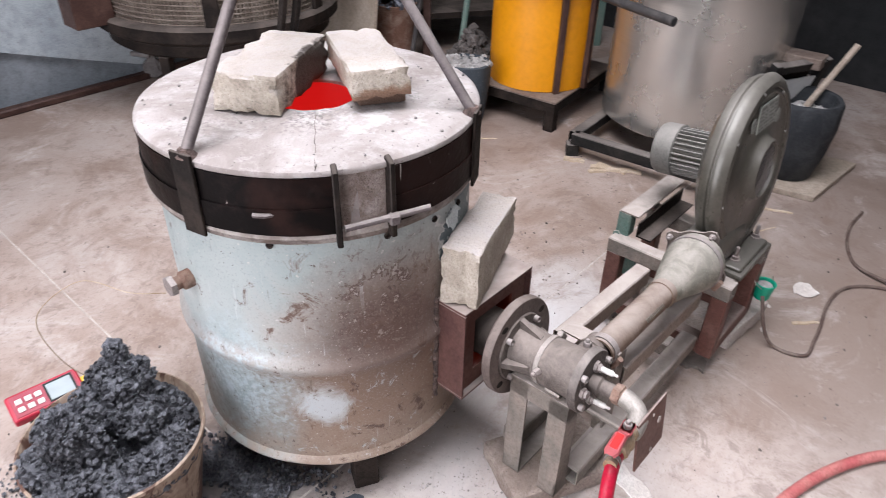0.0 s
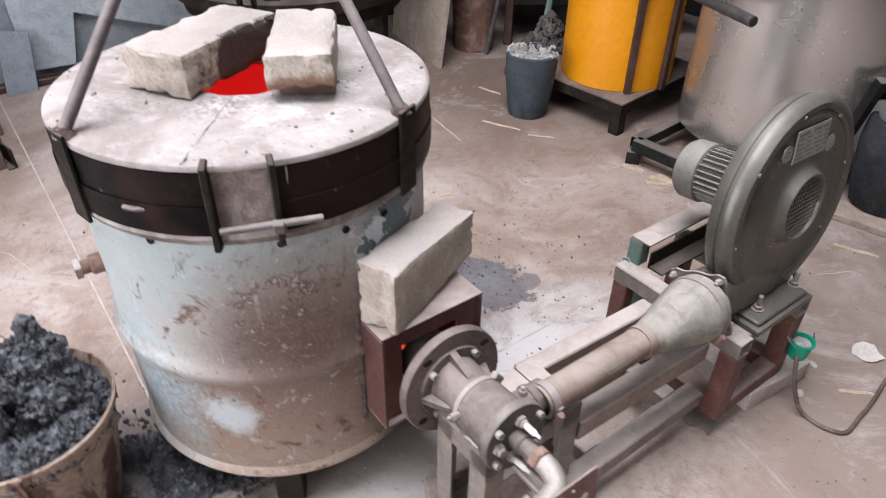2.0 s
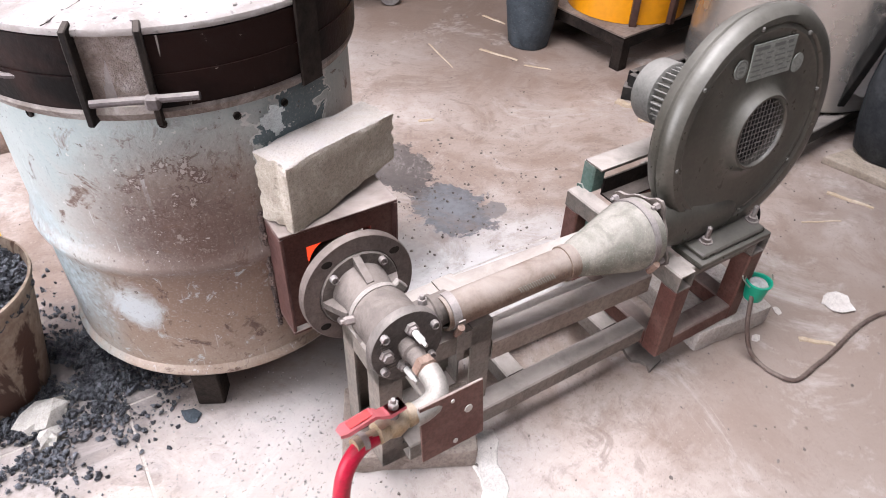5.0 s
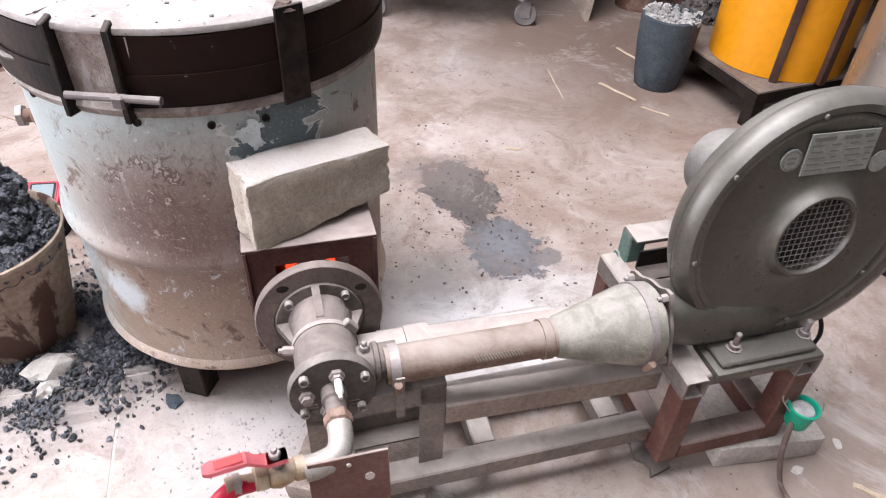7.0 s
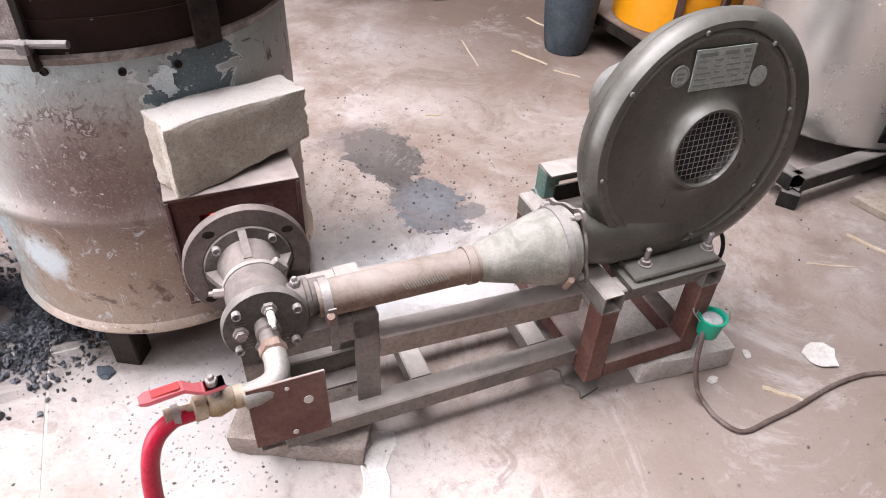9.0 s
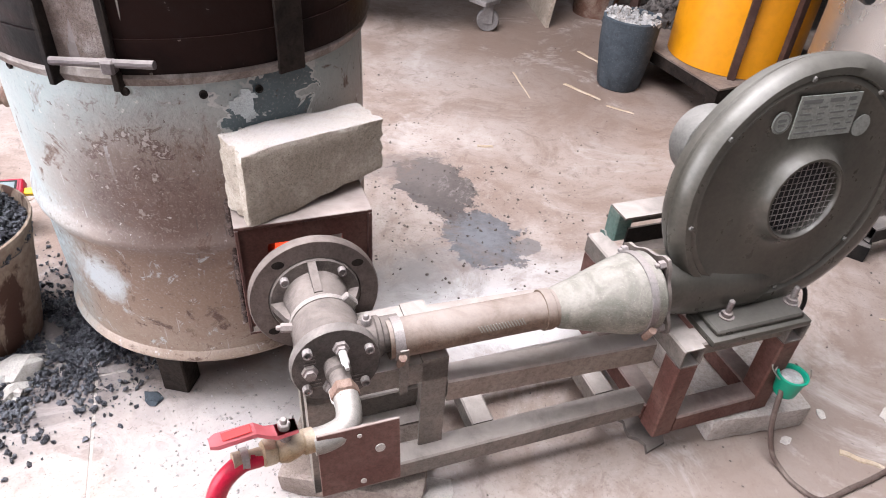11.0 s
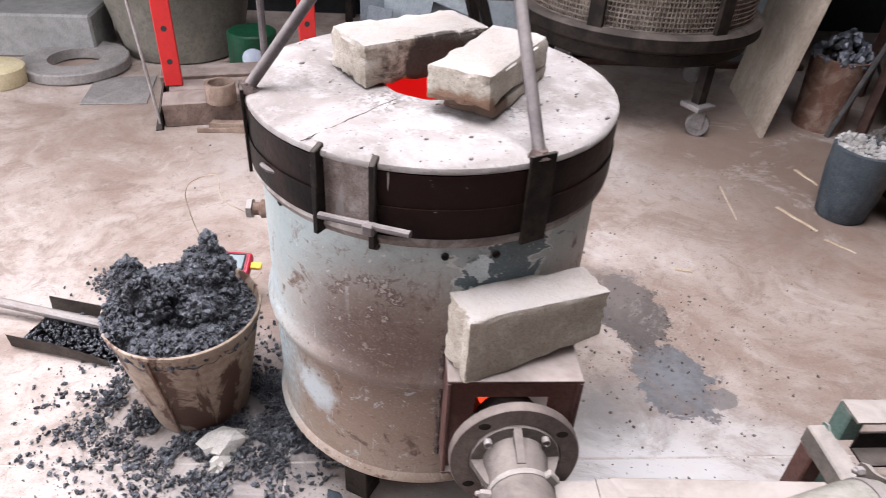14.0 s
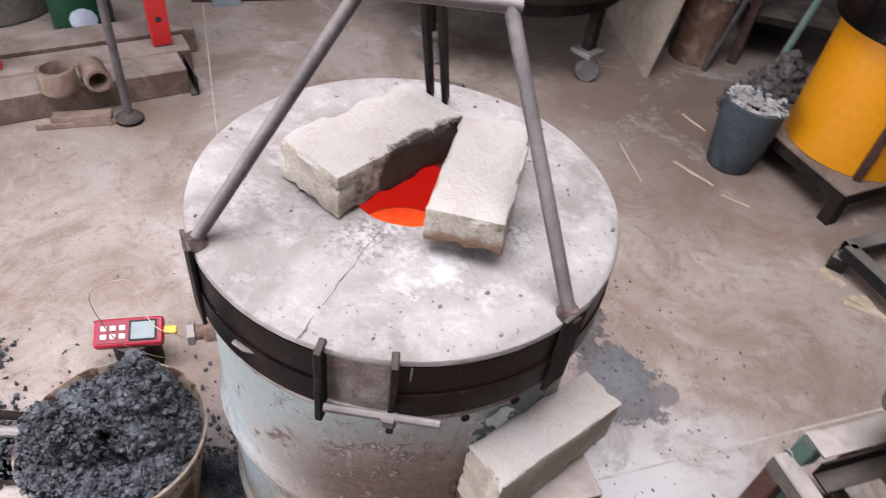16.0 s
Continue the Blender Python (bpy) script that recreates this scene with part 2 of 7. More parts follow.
def floor_material():
    m, n, l, b = nodes_of("worn_concrete")
    c = coords(n)
    a = noise_node(n, l, c, 0.9, 5, 0.6, 0.5)
    d = noise_node(n, l, c, 5.0, 6, 0.65, 0.8)
    f = noise_node(n, l, c, 45.0, 5, 0.7)
    col = mix(n, l, ramp(n, l, a, 0.36, 0.64), (0.31, 0.238, 0.2), (0.46, 0.385, 0.345))
    col = mix(n, l, maths(n, l, "MULTIPLY", ramp(n, l, d, 0.5, 0.72), 0.6), col, (0.48, 0.42, 0.385))
    col = mix(n, l, maths(n, l, "MULTIPLY", ramp(n, l, d, 0.46, 0.28), 0.5), col, (0.26, 0.185, 0.145))
    col = mix(n, l, maths(n, l, "MULTIPLY", ramp(n, l, f, 0.54, 0.7), 0.55), col, (0.2, 0.15, 0.125))
    w = noise_node(n, l, c, 2.1, 7, 0.7, 0.6)
    col = mix(n, l, maths(n, l, "MULTIPLY", ramp(n, l, w, 0.5, 0.4), 0.7), col, (0.235, 0.165, 0.13))
    col = mix(n, l, maths(n, l, "MULTIPLY", ramp(n, l, w, 0.53, 0.64), 0.75), col, (0.46, 0.405, 0.375))
    h = noise_node(n, l, c, 14.0, 6, 0.72, 1.0)
    col = mix(n, l, maths(n, l, "MULTIPLY", ramp(n, l, h, 0.55, 0.63), 0.55), col, (0.2, 0.15, 0.125))
    g = noise_node(n, l, c, 170.0, 3, 0.6)
    col = mix(n, l, maths(n, l, "MULTIPLY", ramp(n, l, g, 0.6, 0.68), 0.6), col, (0.17, 0.13, 0.11))
    col = mix(n, l, maths(n, l, "MULTIPLY", ramp(n, l, g, 0.38, 0.3), 0.5), col, (0.5, 0.45, 0.42))
    e = noise_node(n, l, c, 11.0, 6, 0.7, 0.5)

    def spot(x, y, sx, sy, lo, hi, wob, amount, tint, src=e):
        """A tinted patch round a place, spills among them, its edge broken by noise."""
        nonlocal col
        mp = n.new("ShaderNodeMapping")
        mp.vector_type = "TEXTURE"
        mp.inputs["Location"].default_value = (x, y, 0)
        mp.inputs["Scale"].default_value = (sx, sy, 1)
        l.new(c, mp.inputs[0])
        ln = n.new("ShaderNodeVectorMath")
        ln.operation = "LENGTH"
        l.new(mp.outputs[0], ln.inputs[0])
        k = maths(n, l, "ADD", ln.outputs["Value"], maths(n, l, "MULTIPLY", maths(n, l, "SUBTRACT", src, 0.5), wob))
        col = mix(n, l, maths(n, l, "MULTIPLY", ramp(n, l, k, hi, lo), amount), col, tint)

    spot(0.33, 0.24, 0.36, 0.2, 0.3, 1.3, 1.6, 0.92, (0.56, 0.54, 0.53), d)
    spot(-0.17, 0.07, 0.26, 0.19, 0.2, 1.2, 2.0, 0.8, (0.48, 0.45, 0.435), d)
    spot(-0.08, -0.1, 0.22, 0.15, 0.2, 1.2, 2.0, 0.7, (0.46, 0.42, 0.4), d)
    spot(-0.75, -0.45, 0.7, 0.6, 0.4, 1.3, 1.6, 0.6, (0.27, 0.22, 0.19), d)
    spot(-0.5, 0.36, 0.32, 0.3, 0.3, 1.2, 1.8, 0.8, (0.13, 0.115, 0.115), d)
    # Darker disc of floor under the drum.
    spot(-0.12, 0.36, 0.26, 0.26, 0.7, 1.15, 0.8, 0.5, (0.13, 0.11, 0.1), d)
    spot(0.25, 0.42, 0.2, 0.11, 0.3, 1.1, 2.0, 0.75, (0.17, 0.155, 0.15))
    # Real dark stain; its blue cast is sky reflection put into the colour.
    spot(0.44, 0.50, 0.11, 0.135, 0.86, 0.93, 1.9, 0.92, (0.1, 0.105, 0.118))
    spot(0.40, 0.76, 0.115, 0.18, 0.86, 0.92, 2.2, 0.95, (0.078, 0.068, 0.066))
    spot(0.53, 0.44, 0.055, 0.04, 0.86, 0.93, 1.6, 0.8, (0.13, 0.125, 0.128))
    # Paler bluish flecks paint the sky's sheen on that stain.
    spot(0.43, 0.5, 0.11, 0.12, 0.1, 1.0, 2.8, 0.45, (0.25, 0.265, 0.28), f)
    spot(0.38, 0.78, 0.1, 0.13, 0.1, 1.0, 2.8, 0.3, (0.22, 0.19, 0.175), f)
    spot(0.36, 0.88, 0.14, 0.1, 0.7, 1.0, 2.4, 0.55, (0.17, 0.145, 0.135))
    spot(1.0, -0.6, 0.75, 0.6, 0.4, 1.2, 1.2, 0.75, (0.25, 0.185, 0.15), a)
    spot(1.3, 0.9, 0.9, 0.8, 0.3, 1.2, 1.2, 0.25, (0.25, 0.17, 0.13), a)
    spot(0.3, -0.75, 0.5, 0.35, 0.4, 1.1, 1.4, 0.35, (0.5, 0.45, 0.42), d)
    spot(1.75, -0.3, 0.7, 0.65, 0.4, 1.2, 1.4, 0.75, (0.19, 0.14, 0.115), d)
    spot(0.85, -0.4, 0.5, 0.35, 0.3, 1.2, 1.2, 0.55, (0.24, 0.185, 0.155), a)
    # Back floor: brown dirt, with the dimmer light there mixed into the tint.
    spot(1.6, 1.6, 1.0, 0.9, 0.3, 1.2, 1.0, 0.7, (0.16, 0.11, 0.085), a)
    spot(-0.7, 2.2, 0.9, 0.7, 0.3, 1.2, 1.0, 0.5, (0.19, 0.14, 0.11), a)
    stain = noise_node(n, l, c, 3.0, 9, 0.78, 0.7)
    col = mix(n, l, maths(n, l, "MULTIPLY", ramp(n, l, stain, 0.47, 0.36), 0.6), col, (0.19, 0.13, 0.1))
    col = mix(n, l, maths(n, l, "MULTIPLY", ramp(n, l, stain, 0.55, 0.66), 0.6), col, (0.53, 0.475, 0.445))
    pit = noise_node(n, l, c, 75.0, 4, 0.7, 0.6)
    col = mix(n, l, maths(n, l, "MULTIPLY", ramp(n, l, pit, 0.66, 0.7), 0.75), col, (0.12, 0.09, 0.075))
    col = mix(n, l, 0.06, col, (0.03, 0.02, 0.014))
    l.new(col, b.inputs["Base Color"])
    l.new(maths(n, l, "ADD", maths(n, l, "MULTIPLY", d, 0.45), 0.33), b.inputs["Roughness"])
    bump_to(n, l, b, maths(n, l, "ADD", f, d), 0.3, 0.004)
    return m, n, l, b, col


M_FLOOR = floor_material()[0]


def drum_material():
    """Blue-grey drum paint, scorched brown round the burner, scraped and dusted."""
    m, n, l, b = nodes_of("old_drum_paint")
    c = coords(n)
    big = noise_node(n, l, c, 4.0, 6, 0.65, 0.7)
    mid = noise_node(n, l, c, 18.0, 6, 0.7, 0.6)
    fine = noise_node(n, l, c, 90.0, 4, 0.6)
    grain = noise_node(n, l, c, 260.0, 2, 0.6)
    sep = n.new("ShaderNodeSeparateXYZ")
    l.new(c, sep.inputs[0])
    wob = maths(n, l, "MULTIPLY", maths(n, l, "SUBTRACT", big, 0.5), 0.5)
    x = maths(n, l, "ADD", sep.outputs["X"], wob)
    z = maths(n, l, "ADD", sep.outputs["Z"], maths(n, l, "MULTIPLY", maths(n, l, "SUBTRACT", mid, 0.5), 0.05))

    def near(px, py, pz, lo, hi, wobble):
        v = n.new("ShaderNodeVectorMath")
        v.operation = "DISTANCE"
        l.new(c, v.inputs[0])
        v.inputs[1].default_value = (px, py, pz)
        w = maths(n, l, "ADD", v.outputs["Value"], maths(n, l, "MULTIPLY", maths(n, l, "SUBTRACT", mid, 0.5), wobble))
        return ramp(n, l, w, hi, lo)

    def lay(fac, amount, tint):
        nonlocal col
        col = mix(n, l, maths(n, l, "MULTIPLY", fac, amount), col, tint)

    col = mix(n, l, ramp(n, l, big, 0.35, 0.65), (0.25, 0.305, 0.305), (0.37, 0.405, 0.395))
    lay(maths(n, l, "MULTIPLY", ramp(n, l, x, -0.02, 0.13), ramp(n, l, z, 0.62, 0.52)), 0.8, (0.29, 0.235, 0.2))
    lay(ramp(n, l, maths(n, l, "ABSOLUTE", maths(n, l, "SUBTRACT", z, 0.372)), 0.035, 0.012), 0.6, (0.33, 0.28, 0.25))
    below = ramp(n, l, z, 0.362, 0.35)
    lay(maths(n, l, "MULTIPLY", below, ramp(n, l, x, -0.16, 0.06)), 0.9, (0.225, 0.15, 0.105))
    lay(maths(n, l, "MULTIPLY", ramp(n, l, z, 0.24, 0.15), ramp(n, l, mid, 0.35, 0.6)), 0.8, (0.33, 0.26, 0.21))
    lay(near(0.15, -0.245, 0.43, 0.02, 0.19, 0.14), 0.9, (0.12, 0.072, 0.056))
    lay(near(0.13, -0.255, 0.445, 0.0, 0.1, 0.06), 0.8, (0.085, 0.05, 0.04))
    lay(near(0.2, -0.2, 0.425, 0.03, 0.12, 0.1), 0.75, (0.11, 0.066, 0.052))
    lay(maths(n, l, "MULTIPLY", near(0.2, -0.19, 0.5, 0.05, 0.16, 0.3), ramp(n, l, mid, 0.5, 0.6)), 0.7, (0.16, 0.105, 0.085))
    lay(near(0.045, -0.285, 0.275, 0.025, 0.06, 0.12), 0.85, (0.52, 0.57, 0.59))
    lay(maths(n, l, "MULTIPLY", near(-0.12, -0.26, 0.3, 0.06, 0.16, 0.3), ramp(n, l, fine, 0.42, 0.6)), 0.75, (0.42, 0.5, 0.54))
    scr = n.new("ShaderNodeMapping")
    scr.inputs["Rotation"].default_value = (0.3, 0.5, 0.2)
    scr.inputs["Scale"].default_value = (1, 1, 0.08)
    l.new(c, scr.inputs[0])
    scratch = noise_node(n, l, scr.outputs[0], 130.0, 2, 0.5, 0.3)
    lay(maths(n, l, "MULTIPLY", ramp(n, l, scratch, 0.69, 0.72), ramp(n, l, big, 0.45, 0.55)), 0.4, (0.5, 0.52, 0.52))
    lay(maths(n, l, "MULTIPLY", ramp(n, l, scratch, 0.31, 0.28), ramp(n, l, big, 0.55, 0.45)), 0.7, (0.09, 0.07, 0.06))
    patch = noise_node(n, l, c, 11.0, 4, 0.55, 0.8)
    peel = maths(n, l, "ADD", maths(n, l, "MULTIPLY", patch, 0.85), maths(n, l, "MULTIPLY", near(0.275, -0.085, 0.56, 0.03, 0.16, 0.0), 0.36))
    lay(ramp(n, l, peel, 0.655, 0.665), 0.9, (0.5, 0.5, 0.48))
    lay(ramp(n, l, peel, 0.68, 0.69), 1.0, (0.085, 0.115, 0.125))
    lay(maths(n, l, "MULTIPLY", ramp(n, l, mid, 0.585, 0.64), ramp(n, l, x, -0.08, 0.06)), 0.8, (0.12, 0.072, 0.052))
    lay(maths(n, l, "MULTIPLY", ramp(n, l, mid, 0.63, 0.66), ramp(n, l, big, 0.42, 0.5)), 0.85, (0.1, 0.058, 0.042))
    crust = noise_node(n, l, c, 34.0, 7, 0.7, 0.4)
    zone = near(0.15, -0.235, 0.505, 0.05, 0.13, 0.14)
    lay(maths(n, l, "MULTIPLY", ramp(n, l, crust, 0.53, 0.56), zone), 0.85, (0.09, 0.052, 0.04))
    lay(maths(n, l, "MULTIPLY", ramp(n, l, crust, 0.6, 0.62), zone), 0.7, (0.44, 0.4, 0.37))
    low = noise_node(n, l, c, 24.0, 6, 0.7, 1.6)
    lay(maths(n, l, "MULTIPLY", ramp(n, l, low, 0.6, 0.66), below), 0.7, (0.43, 0.47, 0.48))
    lay(maths(n, l, "MULTIPLY", ramp(n, l, low, 0.4, 0.34), below), 0.7, (0.115, 0.068, 0.048))
    lay(ramp(n, l, fine, 0.66, 0.7), 0.75, (0.5, 0.47, 0.45))
    lay(ramp(n, l, fine, 0.33, 0.29), 0.85, (0.075, 0.05, 0.042))
    lay(ramp(n, l, grain, 0.55, 0.7), 0.22, (0.42, 0.4, 0.38))
    lay(ramp(n, l, grain, 0.42, 0.3), 0.22, (0.1, 0.09, 0.085))
    l.new(col, b.inputs["Base Color"])
    l.new(maths(n, l, "ADD", maths(n, l, "MULTIPLY", mid, 0.5), 0.25), b.inputs["Roughness"])
    b.inputs["Metallic"].default_value = 0.15
    rough = maths(n, l, "ADD", maths(n, l, "MULTIPLY", peel, 1.5), maths(n, l, "MULTIPLY", fine, 0.5))
    bump_to(n, l, b, maths(n, l, "ADD", rough, maths(n, l, "MULTIPLY", maths(n, l, "MULTIPLY", crust, zone), 2.0)), 0.4, 0.004)
    return m


M_DRUM = drum_material()


def glow_material():
    """Hot refractory: deeper in the chamber it glows brighter and more orange."""
    m, n, l, b = nodes_of("glowing_hot_refractory")
    c = coords(n)
    sep = n.new("ShaderNodeSeparateXYZ")
    l.new(c, sep.inputs[0])
    w = noise_node(n, l, c, 14.0, 4)
    deep = ramp(n, l, maths(n, l, "ADD", sep.outputs["Z"], maths(n, l, "MULTIPLY", w, 0.08)), 0.67, 0.52)
    col = mix(n, l, deep, (0.62, 0.002, 0.005), (1.0, 0.13, 0.03))
    b.inputs["Base Color"].default_value = (0.04, 0.02, 0.018, 1)
    b.inputs["Roughness"].default_value = 0.9
    l.new(col, b.inputs["Emission Color"])
    l.new(maths(n, l, "ADD", maths(n, l, "MULTIPLY", deep, 0.9), 0.7), b.inputs["Emission Strength"])
    return m


M_GLOW = glow_material()
M_FLAME, _n, _l, _b = nodes_of("burner_flame_glow")
_b.inputs["Base Color"].default_value = (0.3, 0.08, 0.05, 1)
_b.inputs["Emission Color"].default_value = (1.0, 0.06, 0.02, 1)
_b.inputs["Emission Strength"].default_value = 1.2


def steel_material():
    m, n, l, b = nodes_of("brushed_stainless")
    c = coords(n)
    st = n.new("ShaderNodeMapping")
    st.inputs["Scale"].default_value = (1, 1, 60)
    l.new(c, st.inputs[0])
    lines = noise_node(n, l, st.outputs[0], 3.0, 4)
    dull = noise_node(n, l, c, 3.0, 5)
    l.new(mix(n, l, lines, (0.6, 0.58, 0.55), (0.72, 0.7, 0.66)), b.inputs["Base Color"])
    b.inputs["Metallic"].default_value = 0.86
    b.inputs["Anisotropic"].default_value = 0.6
    l.new(maths(n, l, "ADD", maths(n, l, "MULTIPLY", dull, 0.14), 0.2), b.inputs["Roughness"])
    return m


M_STAINLESS = steel_material()


# ---- mesh helpers ----
def box(bm, lo, hi, bevel=0.0, m=None, segs=1):
    """A box from corner lo to corner hi, its edges bevelled, moved by m."""
    got = bmesh.ops.create_cube(bm, size=1.0)["verts"]
    mid = [(a + b) / 2 for a, b in zip(lo, hi)]
    for v in got:
        v.co = Vector([c + s * (b - a) for c, s, a, b in zip(mid, v.co, lo, hi)])
    if bevel:
        edges = list({e for v in got for e in v.link_edges})
        res = bmesh.ops.bevel(bm, geom=edges, offset=bevel, segments=segs, affect="EDGES", profile=0.6)
        got = list({v for f in res["faces"] for v in f.verts} | {v for v in got if v.is_valid})
    if m is not None:
        for v in got:
            v.co = m @ v.co
    return got


def lathe(bm, profile, seg=32, m=None, a0=0.0, a1=360.0, close=False):
    """Turns a profile of (radius, height) round z."""
    whole = a1 - a0 >= 359.9
    count = seg if whole else seg + 1
    rings = []
    for r, z in profile:
        ring = []
        for k in range(count):
            a = radians(a0 + (a1 - a0) * k / seg)
            p = Vector((r * math.cos(a), r * math.sin(a), z))
            ring.append(bm.verts.new(m @ p if m is not None else p))
        rings.append(ring)
    pairs = list(zip(rings, rings[1:])) + ([(rings[-1], rings[0])] if close else [])
    for lo, hi in pairs:
        for k in range(seg):
            j = (k + 1) % count
            bm.faces.new((lo[k], lo[j], hi[j], hi[k]))
    for ring, flip in ((rings[0], True), (rings[-1], False)):
        if not close and whole and profile[0 if flip else -1][0] > 1e-6:
            bm.faces.new(ring[::-1] if flip else ring)
    if not close and not whole:
        for k in (0, -1):
            if len(rings) > 2:
                bm.faces.new([r[k] for r in rings])
    return rings


def tube(bm, pts, r, seg=10, m=None, cap=True):
    """A round bar along points; r may be one radius or one for each point."""
    pts = [Vector(p) for p in pts]
    if m is not None:
        pts = [m @ p for p in pts]
    rs = r if isinstance(r, (list, tuple)) else [r] * len(pts)
    rings, side = [], None
    for k, p in enumerate(pts):
        d = (pts[min(k + 1, len(pts) - 1)] - pts[max(k - 1, 0)]).normalized()
        if side is None:
            side = d.orthogonal().normalized()
        side = (side - d * side.dot(d)).normalized()
        other = d.cross(side)
        rings.append([bm.verts.new(p + rs[k] * (math.cos(2 * math.pi * j / seg) * side + math.sin(2 * math.pi * j / seg) * other)) for j in range(seg)])
    for a, b in zip(rings, rings[1:]):
        for j in range(seg):
            bm.faces.new((a[j], a[(j + 1) % seg], b[(j + 1) % seg], b[j]))
    if cap:
        bm.faces.new(rings[0][::-1])
        bm.faces.new(rings[-1])
    return rings


def smooth_path(pts, steps=8):
    """Catmull-Rom through points."""
    pts = [Vector(p) for p in pts]
    ext = [2 * pts[0] - pts[1]] + pts + [2 * pts[-1] - pts[-2]]
    out = []
    for a, b, c, d in zip(ext, ext[1:], ext[2:], ext[3:]):
        for k in range(steps):
            t = k / steps
            out.append(0.5 * ((2 * b) + (c - a) * t + (2 * a - 5 * b + 4 * c - d) * t * t + (3 * b - a - 3 * c + d) * t ** 3))
    return out + [pts[-1]]


def along(a, b):
    """The pose with its origin at a and its z axis towards b."""
    a, b = Vector(a), Vector(b)
    return Matrix.Translation(a) @ (b - a).to_track_quat("Z", "Y").to_matrix().to_4x4()


def link_mesh(name, bm, material, smooth=35):
    me = bpy.data.meshes.new(name)
    bmesh.ops.recalc_face_normals(bm, faces=bm.faces)
    bm.to_mesh(me)
    bm.free()
    me.materials.append(material)
    if smooth:
        me.polygons.foreach_set("use_smooth", [True] * len(me.polygons))
        me.set_sharp_from_angle(angle=radians(smooth))
    return new(name, me)


def part(name, bm, material, parent, label="", smooth=35):
    ob = link_mesh(name, bm, material, smooth)
    ob.parent = parent
    if label:
        ob["label"] = label
    return ob


def thing(name, m, label, category, group="", kind=""):
    ob = new(name)
    ob.matrix_basis = m
    ob.empty_display_size = 0.1
    return tagged(ob, label, category, group, kind)


def solo(name, bm, material, label, category="", group="", kind="", m=None, smooth=35):
    ob = link_mesh(name, bm, material, smooth)
    if m is not None:
        ob.matrix_basis = m
    return tagged(ob, label, category, group, kind)


def rough_up(bm, amount, scale, seed=0.0):
    """Uneven, worn surface: moves vertices by noise."""
    for v in bm.verts:
        v.co += amount * noise.noise_vector(v.co * scale + Vector((seed, seed * 1.7, 0)))


def part_box(name, lo, hi, material, parent, bevel=0.002, label="", m=None):
    bm = bmesh.new()
    box(bm, lo, hi, bevel, m)
    return part(name, bm, material, parent, label)


def part_lathe(name, profile, material, parent, seg=32, m=None, label="", close=False):
    bm = bmesh.new()
    lathe(bm, profile, seg, m, close=close)
    return part(name, bm, material, parent, label)


def part_tube(name, pts, r, material, parent, seg=10, m=None, label=""):
    bm = bmesh.new()
    tube(bm, pts, r, seg, m)
    return part(name, bm, material, parent, label)


def bolt(parent, place, way, r=0.006, h=0.006, material=None, name="bolt"):
    """A hexagon head with a stub of thread."""
    bm = bmesh.new()
    m = along(place, Vector(place) + Vector(way))
    lathe(bm, [(r, -0.002), (r, h * 0.8), (r * 0.85, h)], 6, m)
    lathe(bm, [(r * 0.55, h), (r * 0.55, h + r * 0.6), (r * 0.4, h + r * 0.8)], 8, m)
    return part(name, bm, material or M_BARE, parent)


# ---- the shed ----
def rig_box(name, lo, hi, material, label, bevel=0.0):
    bm = bmesh.new()
    box(bm, lo, hi, bevel)
    return solo(name, bm, material, label, kind="structure", m=RIG)


U0, U1, V0, V1 = -3.4, 3.0, -3.45, 3.1
floor = rig_box("floor", (U0 - 0.2, -V1 - 0.2, -0.2), (U1 + 0.2, -V0 + 0.2, -0.0008), M_BLOCK, "worn beige concrete floor in slabs, dusty and stained")
JOINT_U, JOINT_Y = -0.454, 0.272
for ua, ub in ((U0 - 0.2, JOINT_U - 0.002), (JOINT_U + 0.002, U1 + 0.2)):
    for ya, yb in ((-V1 - 0.2, JOINT_Y - 0.002), (JOINT_Y + 0.002, -V0 + 0.2)):
        bm = bmesh.new()
        box(bm, (ua, ya, -0.1), (ub, yb, 0.0), 0.0012)
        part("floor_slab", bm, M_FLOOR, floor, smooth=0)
rig_box("wall_west", (U0 - 0.2, -V0, 0.0), (U1 + 0.2, -V0 + 0.2, ROOF), M_WALL, "dark shed wall behind the clutter")
rig_box("wall_north", (U1, -V1, 0.0), (U1 + 0.2, -V0, ROOF), M_WALL, "dark sheet metal shed wall")
# East and south walls and roof are unseen; their grey tunes bounced light.
rig_box("wall_east", (U0 - 0.2, -V1 - 0.2, 0.0), (U1 + 0.2, -V1, ROOF), M_ROOF, "grey sheet metal shed wall")
(va, vb, dh), = DOORS
bm = bmesh.new()
for lo, hi in (((U0 - 0.2, -V1, 0.0), (U0, -vb, ROOF)), ((U0 - 0.2, -va, 0.0), (U0, -V0, ROOF)), ((U0 - 0.2, -vb, dh), (U0, -va, ROOF))):
    box(bm, lo, hi)
solo("wall_south", bm, M_ROOF, "grey sheet metal shed wall out of view, with an added wide doorway", kind="structure", m=RIG)
rig_box("ground", (U0 - 40.0, -40, -0.25), (U0 - 0.2, 40, -0.05), M_BLOCK, "pale concrete yard out of view, added outside the doorway")


